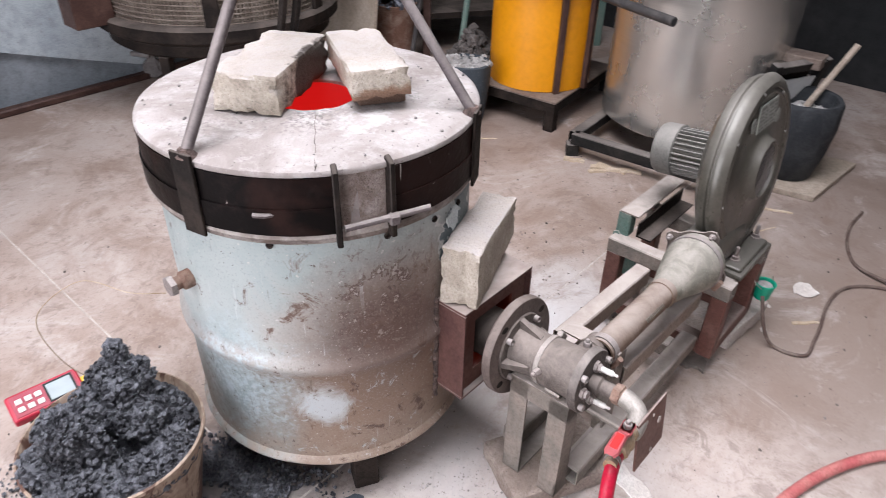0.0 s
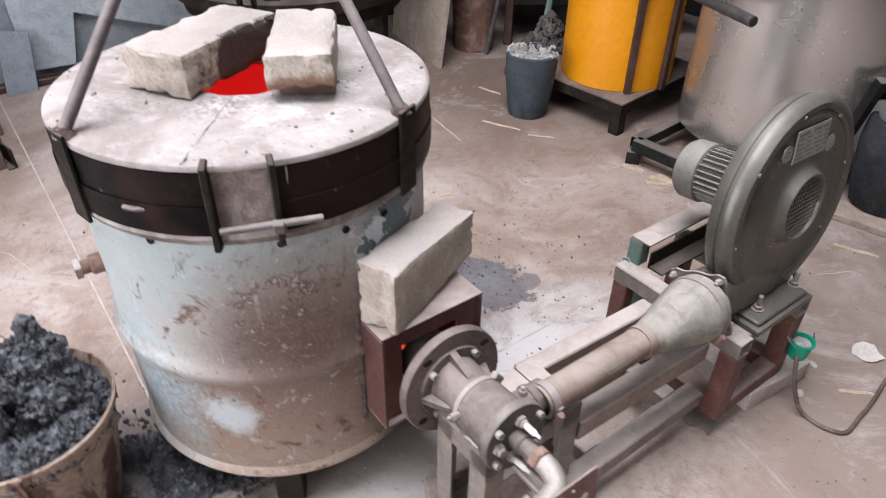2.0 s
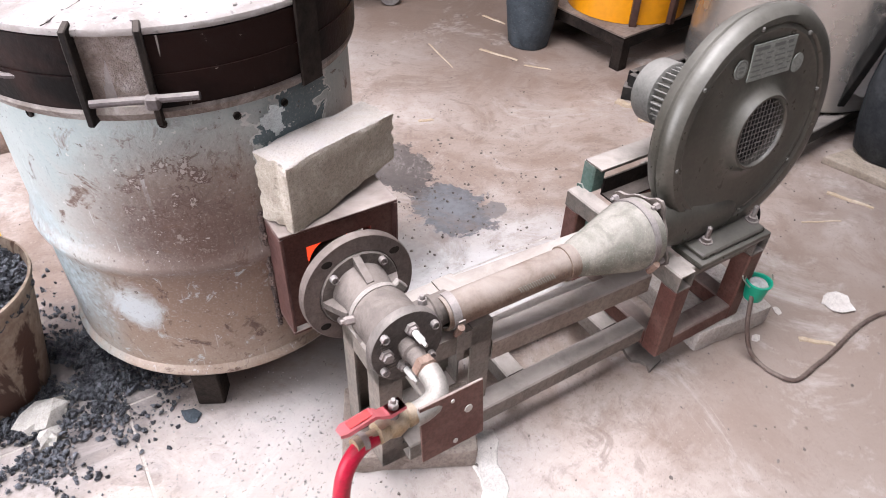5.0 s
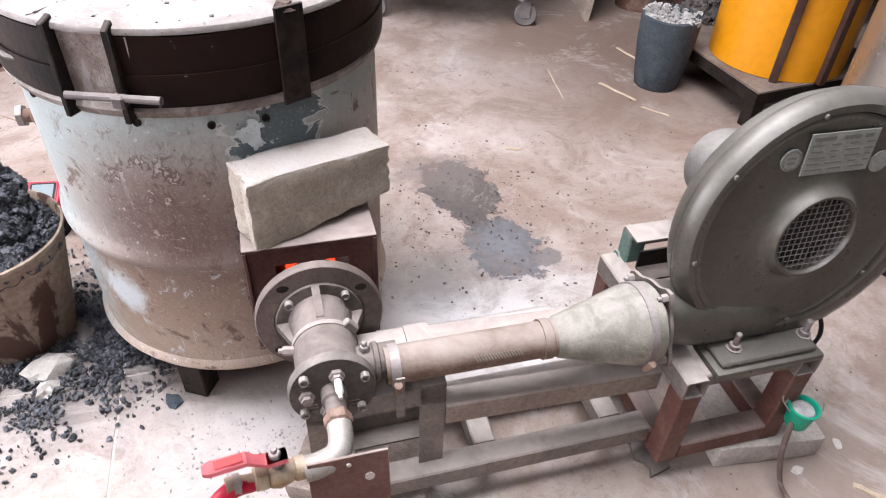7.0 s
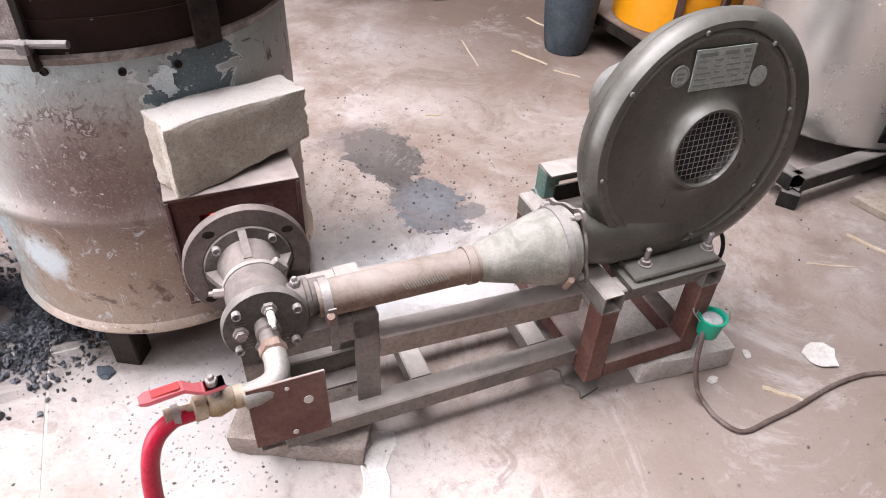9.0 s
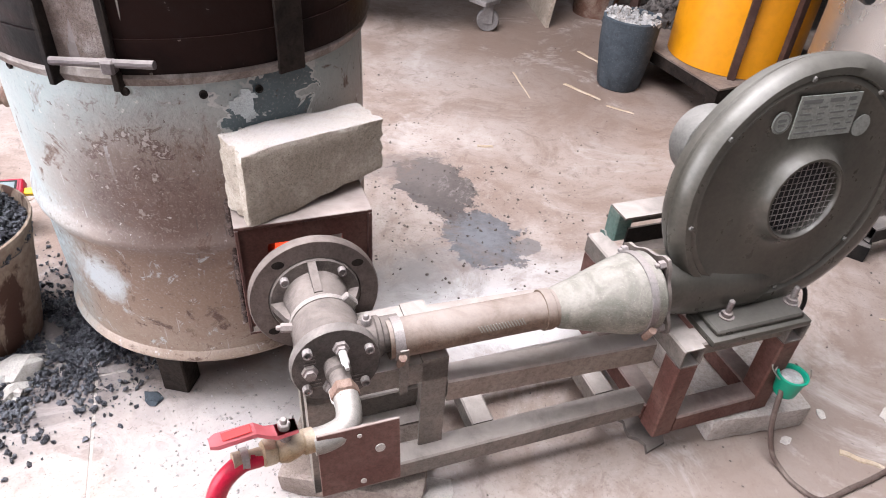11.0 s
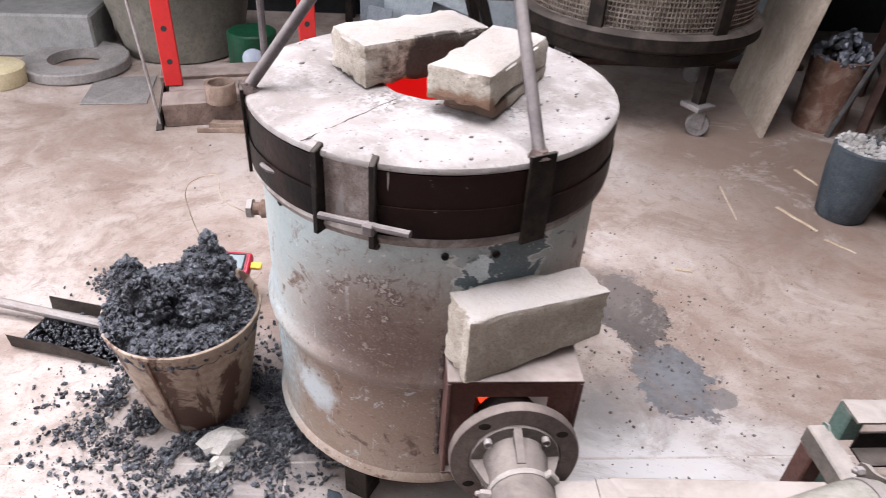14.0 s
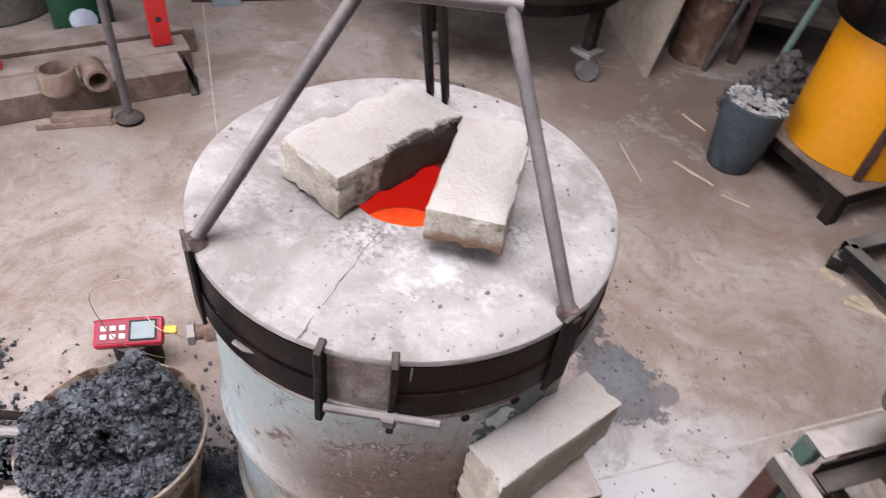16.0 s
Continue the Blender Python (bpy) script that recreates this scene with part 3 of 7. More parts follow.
def roof():
    bm = bmesh.new()
    holes = sorted((u - su / 2, u + su / 2, -v - sv / 2, -v + sv / 2) for u, v, su, sv, _ in SKYLIGHTS)
    xs = sorted({U0 - 0.2, U1 + 0.2, *(h[0] for h in holes), *(h[1] for h in holes)})
    ys = sorted({-V1 - 0.2, -V0 + 0.2, *(h[2] for h in holes), *(h[3] for h in holes)})
    for xa, xb in zip(xs, xs[1:]):
        for ya, yb in zip(ys, ys[1:]):
            mx, my = (xa + xb) / 2, (ya + yb) / 2
            if not any(h[0] < mx < h[1] and h[2] < my < h[3] for h in holes):
                box(bm, (xa, ya, ROOF), (xb, yb, ROOF + 0.08))
    solo("ceiling", bm, M_ROOF, "grey sheet roof out of view, with assumed skylight openings", kind="structure", m=RIG, smooth=0)


roof()


# ---- the drum furnace ----
DRUM = (-0.148, 1.262)
LID_Z, HOOP_TOP, HOOP_LOW, BASE_Z = 0.755, 0.64, 0.368, 0.115


def ring_pose(angle, r, z=0.0):
    """A pose on the drum's rim, x pointing outwards."""
    a = radians(angle)
    return Matrix.Translation((r * math.cos(a), r * math.sin(a), z)) @ pose(0, 0, 0, 0, 0, angle)


def drum_furnace():
    t = thing("drum_furnace", pose(*DRUM, 0) @ Matrix.Diagonal((1, 1, TALL, 1)), "scorched furnace made of a blue-grey steel drum on short legs", "furnace")
    prof = [(0.278, BASE_Z + 0.012), (0.292, BASE_Z), (0.295, BASE_Z + 0.006), (0.292, BASE_Z + 0.014), (0.286, BASE_Z + 0.02)]
    prof += [(0.287, HOOP_LOW - 0.03), (0.291, HOOP_LOW - 0.018), (0.297, HOOP_LOW - 0.006), (0.298, HOOP_LOW), (0.297, HOOP_LOW + 0.006), (0.291, HOOP_LOW + 0.018), (0.287, HOOP_LOW + 0.03)]
    prof += [(0.287, 0.5), (0.286, HOOP_TOP - 0.012), (0.27, HOOP_TOP - 0.01), (0.265, 0.3), (0.26, BASE_Z + 0.02)]
    bm = bmesh.new()
    lathe(bm, prof, 96, close=True)
    for v in bm.verts:
        k = 0.0022 * noise.noise(v.co * 7) + 0.0012 * noise.noise(v.co * 21)
        v.co.x *= 1 + k * 2
        v.co.y *= 1 + k * 2
    body = part("drum_body", bm, M_DRUM, t)
    part_lathe("rim_ring", [(0.284, HOOP_TOP - 0.014), (0.294, HOOP_TOP - 0.011), (0.299, HOOP_TOP), (0.295, HOOP_TOP + 0.009), (0.284, HOOP_TOP + 0.012)], M_RIM, t, 96, label="rolled steel rim ring", close=True)
    part_lathe("floor_plate", [(0.0, BASE_Z + 0.016), (0.284, BASE_Z + 0.016), (0.284, BASE_Z + 0.005), (0.0, BASE_Z + 0.005)][::-1], M_RUST, t, 64)
    part_lathe("hot_chamber", [(0.0, 0.16), (0.17, 0.16), (0.185, 0.2), (0.185, 0.645), (0.262, 0.645), (0.262, 0.15), (0.0, 0.15)], M_GLOW, t, 48, label="glowing red-hot refractory lining")
    for ang in (-66, 24, 114, 204):
        bm = bmesh.new()
        m = ring_pose(ang, 0.265)
        box(bm, (-0.045, -0.026, 0.0), (0.004, 0.026, BASE_Z + 0.008), 0.003, m)
        part("leg", bm, M_DARK, t, "black square-section leg")
    for ang, z, r in ((-91.5, 0.622, 0.288), (-54.5, 0.618, 0.288), (-20, 0.607, 0.288), (-35, 0.611, 0.288), (-120, 0.62, 0.288)):
        m = ring_pose(ang, r, z)
        bm = bmesh.new()
        lathe(bm, [(0.0058, -0.002), (0.0058, 0.0012), (0.0042, 0.002), (0.0038, 0.0004), (0.0, 0.0004)], 12, m @ pose(0, 0, 0, 0, 90, 0))
        part("rivet_eyelet", bm, M_DARK, t)
    # thermocouple port
    m = ring_pose(-129.5, 0.283, 0.5) @ pose(0, 0, 0, 0, 90, 0)
    part_lathe("probe_port", [(0.0, -0.01), (0.017, -0.01), (0.017, 0.02), (0.012, 0.024), (0.012, 0.045), (0.0, 0.047)], M_RUST, t, 16, m, "rusty thermocouple port")
    part_lathe("probe_nut", [(0.0, 0.036), (0.019, 0.036), (0.019, 0.046), (0.0, 0.048)], M_BARE, t, 6, m)
    # paint flake that stands off the wall
    bm = bmesh.new()
    mm = ring_pose(-25, 0.289, 0.588)
    bmesh.ops.create_grid(bm, x_segments=14, y_segments=14, size=0.5, matrix=mm @ pose(0, 0, 0, 0, 90, 0) @ Matrix.Diagonal((0.05, 0.04, 1, 1)))
    gone = []
    for f in bm.faces:
        p = mm.inverted() @ f.calc_center_median()
        if math.hypot(p.y / 0.02, p.z / 0.025) + 0.9 * noise.noise(p * 90) > 0.85:
            gone.append(f)
    bmesh.ops.delete(bm, geom=gone, context="FACES")
    for v in bm.verts:
        loc = mm.inverted() @ v.co
        v.co += mm.to_3x3() @ Vector((0.002 + 0.25 * max(0, loc.y + 0.005) * max(0.0, loc.z + 0.02) * 14 + 0.003 * noise.noise(v.co * 60), 0.004 * noise.noise(v.co * 50), 0))
    bmesh.ops.solidify(bm, geom=bm.faces[:], thickness=0.0015)
    part("paint_flake", bm, M_FLAKE, t, "curled flake of pale paint")
    return t


M_RIM = surface("rim_steel", (0.14, 0.11, 0.095), (0.33, 0.3, 0.28), 20, 0.55, 0.3, 0.25, DUST, 0.8)
M_FLAKE = surface("pale_flake", (0.42, 0.45, 0.45), (0.52, 0.54, 0.53), 30, 0.6)
M_WELD = surface("weld_slag", (0.07, 0.05, 0.045), (0.2, 0.14, 0.12), 60, 0.7, 0.2, 0.8)
drum_furnace()


def furnace_lid():
    t = thing("furnace_lid", pose(*DRUM, 0.65 * TALL) @ Matrix.Diagonal((1, 1, TALL, 1)), "round furnace lid of pale cast refractory in a black steel band", "lid")
    top = LID_Z - 0.65
    bm = bmesh.new()
    prof = [(0.078, 0.0), (0.078, top - 0.006), (0.084, top)] + [(r, top) for r in (0.11, 0.14, 0.17, 0.2, 0.23, 0.26)] + [(0.29, top - 0.001), (0.2965, top - 0.004), (0.2982, top - 0.008), (0.2978, top - 0.012), (0.292, top - 0.0125), (0.292, 0.0)]
    lathe(bm, prof, 96, close=True)
    for v in bm.verts:
        if v.co.z > top - 0.003:
            v.co.z += 0.003 * noise.noise(v.co * 12) + 0.0016 * noise.noise(v.co * 45)
    part("refractory_slab", bm, M_SLAB, t, "pale dusty cast refractory with a round hole")
    part_lathe("hole_lining", [(0.0775, 0.002), (0.0772, top - 0.012), (0.079, top - 0.012), (0.079, 0.002)], M_GLOW_RIM, t, 48, label="red glowing edge of the hole", close=True)
    # the band is open at the latch
    bm = bmesh.new()
    band = [(0.2925, -0.004), (0.298, -0.004), (0.298, top - 0.014), (0.2925, top - 0.014)]
    lathe(bm, band + band[:1], 110, None, -54.5, 290.5)
    for v in bm.verts:
        k = 0.003 * noise.noise(v.co * 9)
        v.co.x *= 1 + k
        v.co.y *= 1 + k
        v.co.z += 0.0015 * noise.noise(v.co * 14)
    part("band", bm, M_BLACK, t, "black sooty steel band")
    bm = bmesh.new()
    lathe(bm, [(0.2935, 0.0), (0.3005, 0.0), (0.3005, 0.042), (0.2935, 0.042), (0.2935, 0.0)], 110, None, -54.0, 290)
    part("lower_band", bm, M_BLACK, t, "second black strap round the lower edge")
    bm = bmesh.new()
    lathe(bm, [(0.2905, 0.004), (0.2925, 0.004), (0.2925, top - 0.008), (0.2905, top - 0.008), (0.2905, 0.004)], 12, None, -70, -54)
    rough_up(bm, 0.002, 60)
    part("refractory_gap", bm, M_REFRACTORY, t, "bare refractory between the lugs")
    for ang in (-70.2, -54.2):
        m = ring_pose(ang, 0.293)
        bm = bmesh.new()
        box(bm, (-0.004, -0.0045, -0.022), (0.026, 0.0045, top + 0.004), 0.0015, m)
        for v in bm.verts:
            p = m.inverted() @ v.co
            if p.z < 0 and p.x > 0.012:
                v.co -= m.to_3x3() @ Vector((0.007, 0, 0))
            if p.z > 0.09 and p.x > 0.012:
                v.co -= m.to_3x3() @ Vector((0.01, 0, 0.006))
        part("latch_lug", bm, M_DARK, t, "flat black latch lug")
    m = ring_pose(-62, 0.293)
    part_tube("latch_pin", [(0.017, -0.036, 0.012), (0.017, 0.1, 0.02)], 0.0055, M_ROD, t, 10, m, "round steel latch pin")
    part_box("latch_nut", (0.01, 0.032, 0.004), (0.026, 0.05, 0.022), M_ROD, t, 0.003, m=m)
    part_tube("band_wire", [(0.006, -0.16, 0.034), (0.013, -0.145, 0.033), (0.014, -0.12, 0.033), (0.011, -0.108, 0.036)], 0.004, M_ROD, t, 6, m @ pose(-0.04, 0, 0))
    # three lifting legs to a top bar
    top_l, top_r = Vector((-0.196, 1.209, 1.03)), Vector((-0.06, 1.30, 1.03))
    off = Vector((DRUM[0], DRUM[1], 0.65))
    for ang, head, nm in ((-114.5, top_l, "lifting_leg"), (-11, top_r, "lifting_leg")):
        foot = ring_pose(ang, 0.292, top + 0.002).translation
        part_tube(nm, [foot, head - off], 0.0088, M_ROD, t, 12, None, "grey round steel lifting leg")
        m = ring_pose(ang, 0.2985)
        bm = bmesh.new()
        box(bm, (0.0005, -0.021, -0.022), (0.006, 0.021, top + 0.008), 0.001, m)
        part("lug_plate", bm, M_DARK, t, "black plate welded to the band")
        bm = bmesh.new()
        lathe(bm, [(0.0, 0.0), (0.016, 0.0), (0.012, 0.006), (0.0098, 0.012), (0.0, 0.012)], 12, Matrix.Translation(foot - Vector((0, 0, 0.003))))
        rough_up(bm, 0.003, 150)
        part("weld", bm, M_WELD, t)
    mid = (top_l + top_r) / 2
    part_tube("top_bar", [top_l - off + (top_l - top_r) * 0.06, top_r - off - (top_l - top_r) * 0.08], 0.009, M_ROD, t, 12, None, "round steel top bar")
    for dx in (-0.012, 0.012):
        foot = ring_pose(117, 0.3, 0.03).translation + Vector((dx, dx * 0.5, 0))
        bm = bmesh.new()
        head = mid - off + Vector((dx - 0.02, 0.02, 0))
        m = along(foot, head)
        box(bm, (-0.004, -0.014, 0), (0.004, 0.014, (head - foot).length), 0.001, m)
        part("rear_strap", bm, M_DARK, t, "flat steel rear strap")
    m = ring_pose(117, 0.3)
    part_box("hinge_block", (-0.005, -0.035, 0.0), (0.04, 0.035, 0.085), M_DARK, t, 0.004, m=m)
    bolt(t, m @ Vector((0.018, -0.037, 0.05)), m.to_3x3() @ Vector((0, -1, 0)), 0.011, 0.012)
    bolt(t, m @ Vector((0.018, -0.037, 0.02)), m.to_3x3() @ Vector((0, -1, 0)), 0.011, 0.012)
    # a hairline crack, raised crumbs along it
    bm = bmesh.new()
    pts = [(0.029 + 0.047 * k / 24 + 0.0012 * math.sin(k * 0.9) + 0.0006 * math.sin(k * 2.3), -0.095 - 0.195 * k / 24, top + 0.0004) for k in range(25)]
    tube(bm, pts, [0.0004 + 0.0006 * ((k * 7) % 5) / 5 for k in range(25)], 4)
    part("crack", bm, M_DARK, t, "thin crack across the slab")
    # crumbs on the lid
    rng = random.Random(4)
    bm = bmesh.new()
    for _ in range(420):
        a, r = rng.uniform(0, 6.283), 0.29 * math.sqrt(rng.random())
        if r < 0.09:
            continue
        s = 0.0006 + 0.0028 * rng.random() ** 7
        bmesh.ops.create_icosphere(bm, subdivisions=1, radius=s, matrix=Matrix.Translation((r * math.cos(a), r * math.sin(a), top + s * 0.5)) @ Matrix.Diagonal((1, 1 + rng.random(), 0.7, 1)))
    ob = part("grit", bm, M_CRUMB, t, "dark crumbs and grit", smooth=0)
    ob["kind"] = "stuff"
    return t


def slab_material():
    m, n, l, b = nodes_of("dusty_refractory_slab")
    c = coords(n)
    big, mid, fine = noise_node(n, l, c, 7, 5, 0.65, 0.8), noise_node(n, l, c, 26, 6, 0.7), noise_node(n, l, c, 130, 4)
    col = mix(n, l, ramp(n, l, big, 0.4, 0.62), (0.21, 0.18, 0.167), (0.305, 0.275, 0.262))
    col = mix(n, l, ramp(n, l, mid, 0.5, 0.8), col, (0.41, 0.385, 0.372))
    col = mix(n, l, maths(n, l, "MULTIPLY", ramp(n, l, mid, 0.4, 0.28), 0.6), col, (0.24, 0.2, 0.185))
    col = mix(n, l, maths(n, l, "MULTIPLY", ramp(n, l, fine, 0.64, 0.7), 0.8), col, (0.13, 0.11, 0.105))
    for x, y, r, tint, src, amount in ((0.13, -0.08, 0.14, (0.46, 0.44, 0.435), mid, 0.7), (0.02, -0.11, 0.09, (0.13, 0.115, 0.11), fine, 0.9), (0.15, 0.03, 0.07, (0.14, 0.13, 0.125), fine, 0.9), (-0.12, -0.15, 0.1, (0.18, 0.16, 0.15), fine, 0.7)):
        v = n.new("ShaderNodeVectorMath")
        v.operation = "DISTANCE"
        l.new(c, v.inputs[0])
        v.inputs[1].default_value = (x, y, 0.1)
        k = maths(n, l, "MULTIPLY", ramp(n, l, v.outputs["Value"], r, 0.2 * r), ramp(n, l, src, 0.46, 0.62))
        col = mix(n, l, maths(n, l, "MULTIPLY", k, amount), col, tint)
    l.new(col, b.inputs["Base Color"])
    b.inputs["Roughness"].default_value = 0.93
    bump_to(n, l, b, maths(n, l, "ADD", mid, fine), 0.5, 0.004)
    return m


M_SLAB = slab_material()
M_ROD = surface("grey_round_bar", (0.085, 0.07, 0.072), (0.14, 0.12, 0.118), 10, 0.5, 0.3, 0.1, DUST, 0.35)
M_CRUMB = surface("dark_crumbs", (0.1, 0.09, 0.09), (0.32, 0.29, 0.27), 60, 0.9)
M_GLOW_RIM, _n, _l, _b = nodes_of("red_hot_rim")
_b.inputs["Base Color"].default_value = (0.04, 0.02, 0.018, 1)
_b.inputs["Emission Color"].default_value = (0.62, 0.004, 0.006, 1)
_b.inputs["Emission Strength"].default_value = 0.75
furnace_lid()


def fire_brick(name, m, size, label, chips=0.005, seed=0, groove=False):
    """A refractory brick with worn, chipped edges; origin at the middle of its underside."""
    bm = bmesh.new()
    lx, ly, lz = size
    box(bm, (-lx / 2, -ly / 2, 0), (lx / 2, ly / 2, lz), 0.004, None, 2)
    bmesh.ops.subdivide_edges(bm, edges=[e for e in bm.edges if e.calc_length() > 0.03], cuts=9, use_grid_fill=True)
    for v in bm.verts:
        p = v.co.copy()
        edge = sum(abs(abs(a) - b / 2) < 0.008 for a, b in ((p.x, lx), (p.y, ly), (p.z - lz / 2, lz)))
        q = p * 52 + Vector((seed, seed, 0))
        d = 0.0016 * noise.noise(p * 90 + Vector((seed, 0, 0))) + 0.0009 * noise.noise(p * 24 + Vector((0, seed, 0)))
        if edge >= 2:
            d -= chips * max(0, noise.noise(q) + 0.1)
        out = Vector((p.x / lx, p.y / ly, (p.z - lz / 2) / lz)).normalized()
        v.co = p + out * d
        if p.z < 0.002:
            v.co.z = max(v.co.z, 0)
    ob = solo(name, bm, M_FIREBRICK, label, "fire brick", m=m)
    return ob


def sooted(name, x, y, z, sx, sy, sz, tint):
    """Fire brick with a burnt patch of its own shape."""
    m = M_FIREBRICK.copy()
    m.name = name
    n, l = m.node_tree.nodes, m.node_tree.links
    b = n["Principled BSDF"]
    old = b.inputs["Base Color"].links[0].from_socket
    c = coords(n)
    mp = n.new("ShaderNodeMapping")
    mp.vector_type = "TEXTURE"
    mp.inputs["Location"].default_value = (x, y, z)
    mp.inputs["Scale"].default_value = (sx, sy, sz)
    l.new(c, mp.inputs[0])
    ln = n.new("ShaderNodeVectorMath")
    ln.operation = "LENGTH"
    l.new(mp.outputs[0], ln.inputs[0])
    k = maths(n, l, "ADD", ln.outputs["Value"], maths(n, l, "MULTIPLY", maths(n, l, "SUBTRACT", noise_node(n, l, c, 32, 6, 0.7, 0.5), 0.5), 1.6))
    l.new(mix(n, l, maths(n, l, "MULTIPLY", ramp(n, l, k, 1.1, 0.8), 0.93), old, tint), b.inputs["Base Color"])
    return m


LID_TOP = LID_Z * TALL + 0.002


fire_brick("fire_brick", pose(-0.2135, 1.2635, LID_TOP, 0, 0, 83), (0.232, 0.117, 0.068), "pale fire brick lying on the furnace lid beside its hole", 0.014, 3)
fire_brick("fire_brick", pose(-0.0545, 1.296, LID_TOP + 0.0205, -1.5, 0.5, 113), (0.232, 0.1, 0.05), "pale fire brick lying on a thin slab over the lid hole", 0.012, 11)
lid_bricks = [o for o in bpy.data.objects if o.name.startswith("fire_brick")]
lid_bricks[0].data.materials[0] = sooted("soot_brick", 0.04, -0.062, 0.03, 0.115, 0.024, 0.05, (0.03, 0.022, 0.018))
lid_bricks[1].data.materials[0] = sooted("burnt_brick", -0.118, 0.0, -0.004, 0.03, 0.08, 0.024, (0.2, 0.115, 0.075))
fire_brick("brick_slab", pose(-0.056, 1.316, LID_TOP, 0, 0, 113), (0.215, 0.085, 0.02), "thin broken slab of fire brick under another brick", 0.004, 17)
bpy.data.objects["brick_slab"].data.materials[0] = sooted("burnt_slab", -0.1, 0.0, 0.01, 0.05, 0.08, 0.04, (0.12, 0.07, 0.05))
port_brick = fire_brick("fire_brick", RIG @ pose(-0.04, 0.138, 0.4385, 0, 0, 21), (0.236, 0.072, 0.118), "chipped fire brick standing on edge on the burner box", 0.01, 23)
for v in port_brick.data.vertices:  # worn to a wedge at one end, split off at the other
    k = max(0.0, (v.co.x + 0.05) / 0.17)
    up = v.co.z / 0.118
    v.co.z += k * (0.022 * (1 - up) - 0.012 * up)
    if v.co.x < -0.112 and abs(v.co.y + 0.012) < 0.006:
        v.co.x += 0.006


# ---- burner, pipe and blower ----
def R(u, v, z):
    return Vector((u, -v, z))


def burner_box():
    t = thing("burner_box", RIG, "square brown steel burner port welded to the drum", "burner port")
    ua, ub, za, zb, vf, vb = -0.16, 0.045, 0.225, 0.437, -0.07, -0.20
    for lo, hi in (((ua, vb, zb - 0.006), (ub, vf, zb)), ((ua, vb, za), (ub, vf, za + 0.006)), ((ua, vb, za + 0.006), (ua + 0.006, vf, zb - 0.006)), ((ub - 0.006, vb, za + 0.006), (ub, vf, zb - 0.006))):
        part_box("side_plate", (lo[0], -hi[1], lo[2]), (hi[0], -lo[1], hi[2]), M_BOX, t, 0.001)
    bm = bmesh.new()
    w = 0.045
    for lo, hi in (((ua + 0.006, za + 0.006), (ub - 0.006, za + w)), ((ua + 0.006, zb - w), (ub - 0.006, zb - 0.006)), ((ua + 0.006, za + w), (ua + w, zb - w)), ((ub - w, za + w), (ub - 0.006, zb - w))):
        box(bm, (lo[0], -vf + 0.012, lo[1]), (hi[0], -vf + 0.018, hi[1]))
    part("front_plate", bm, M_STEEL_BROWN, t, "brown front plate with a square port")
    bm = bmesh.new()
    lathe(bm, [(0.0, 0.0), (0.042, 0.0), (0.042, 0.004), (0.0, 0.004)], 24, along(R(-0.058, -0.15, 0.331), R(-0.058, 0, 0.331)))
    part("flame", bm, M_FLAME, t, "glowing red flame inside the port")
    bm = bmesh.new()
    rng = random.Random(8)
    for k in range(46):
        z = 0.2 + 0.24 * k / 45
        bmesh.ops.create_icosphere(bm, subdivisions=1, radius=0.0045 + 0.003 * rng.random(), matrix=Matrix.Translation(R(-0.163, -0.139 + 0.004 * rng.random(), z)))
    part("weld_seam", bm, M_WELD, t, "rough black weld seam")
    return t


burner_box()
BZ = 0.343
BC = -0.058


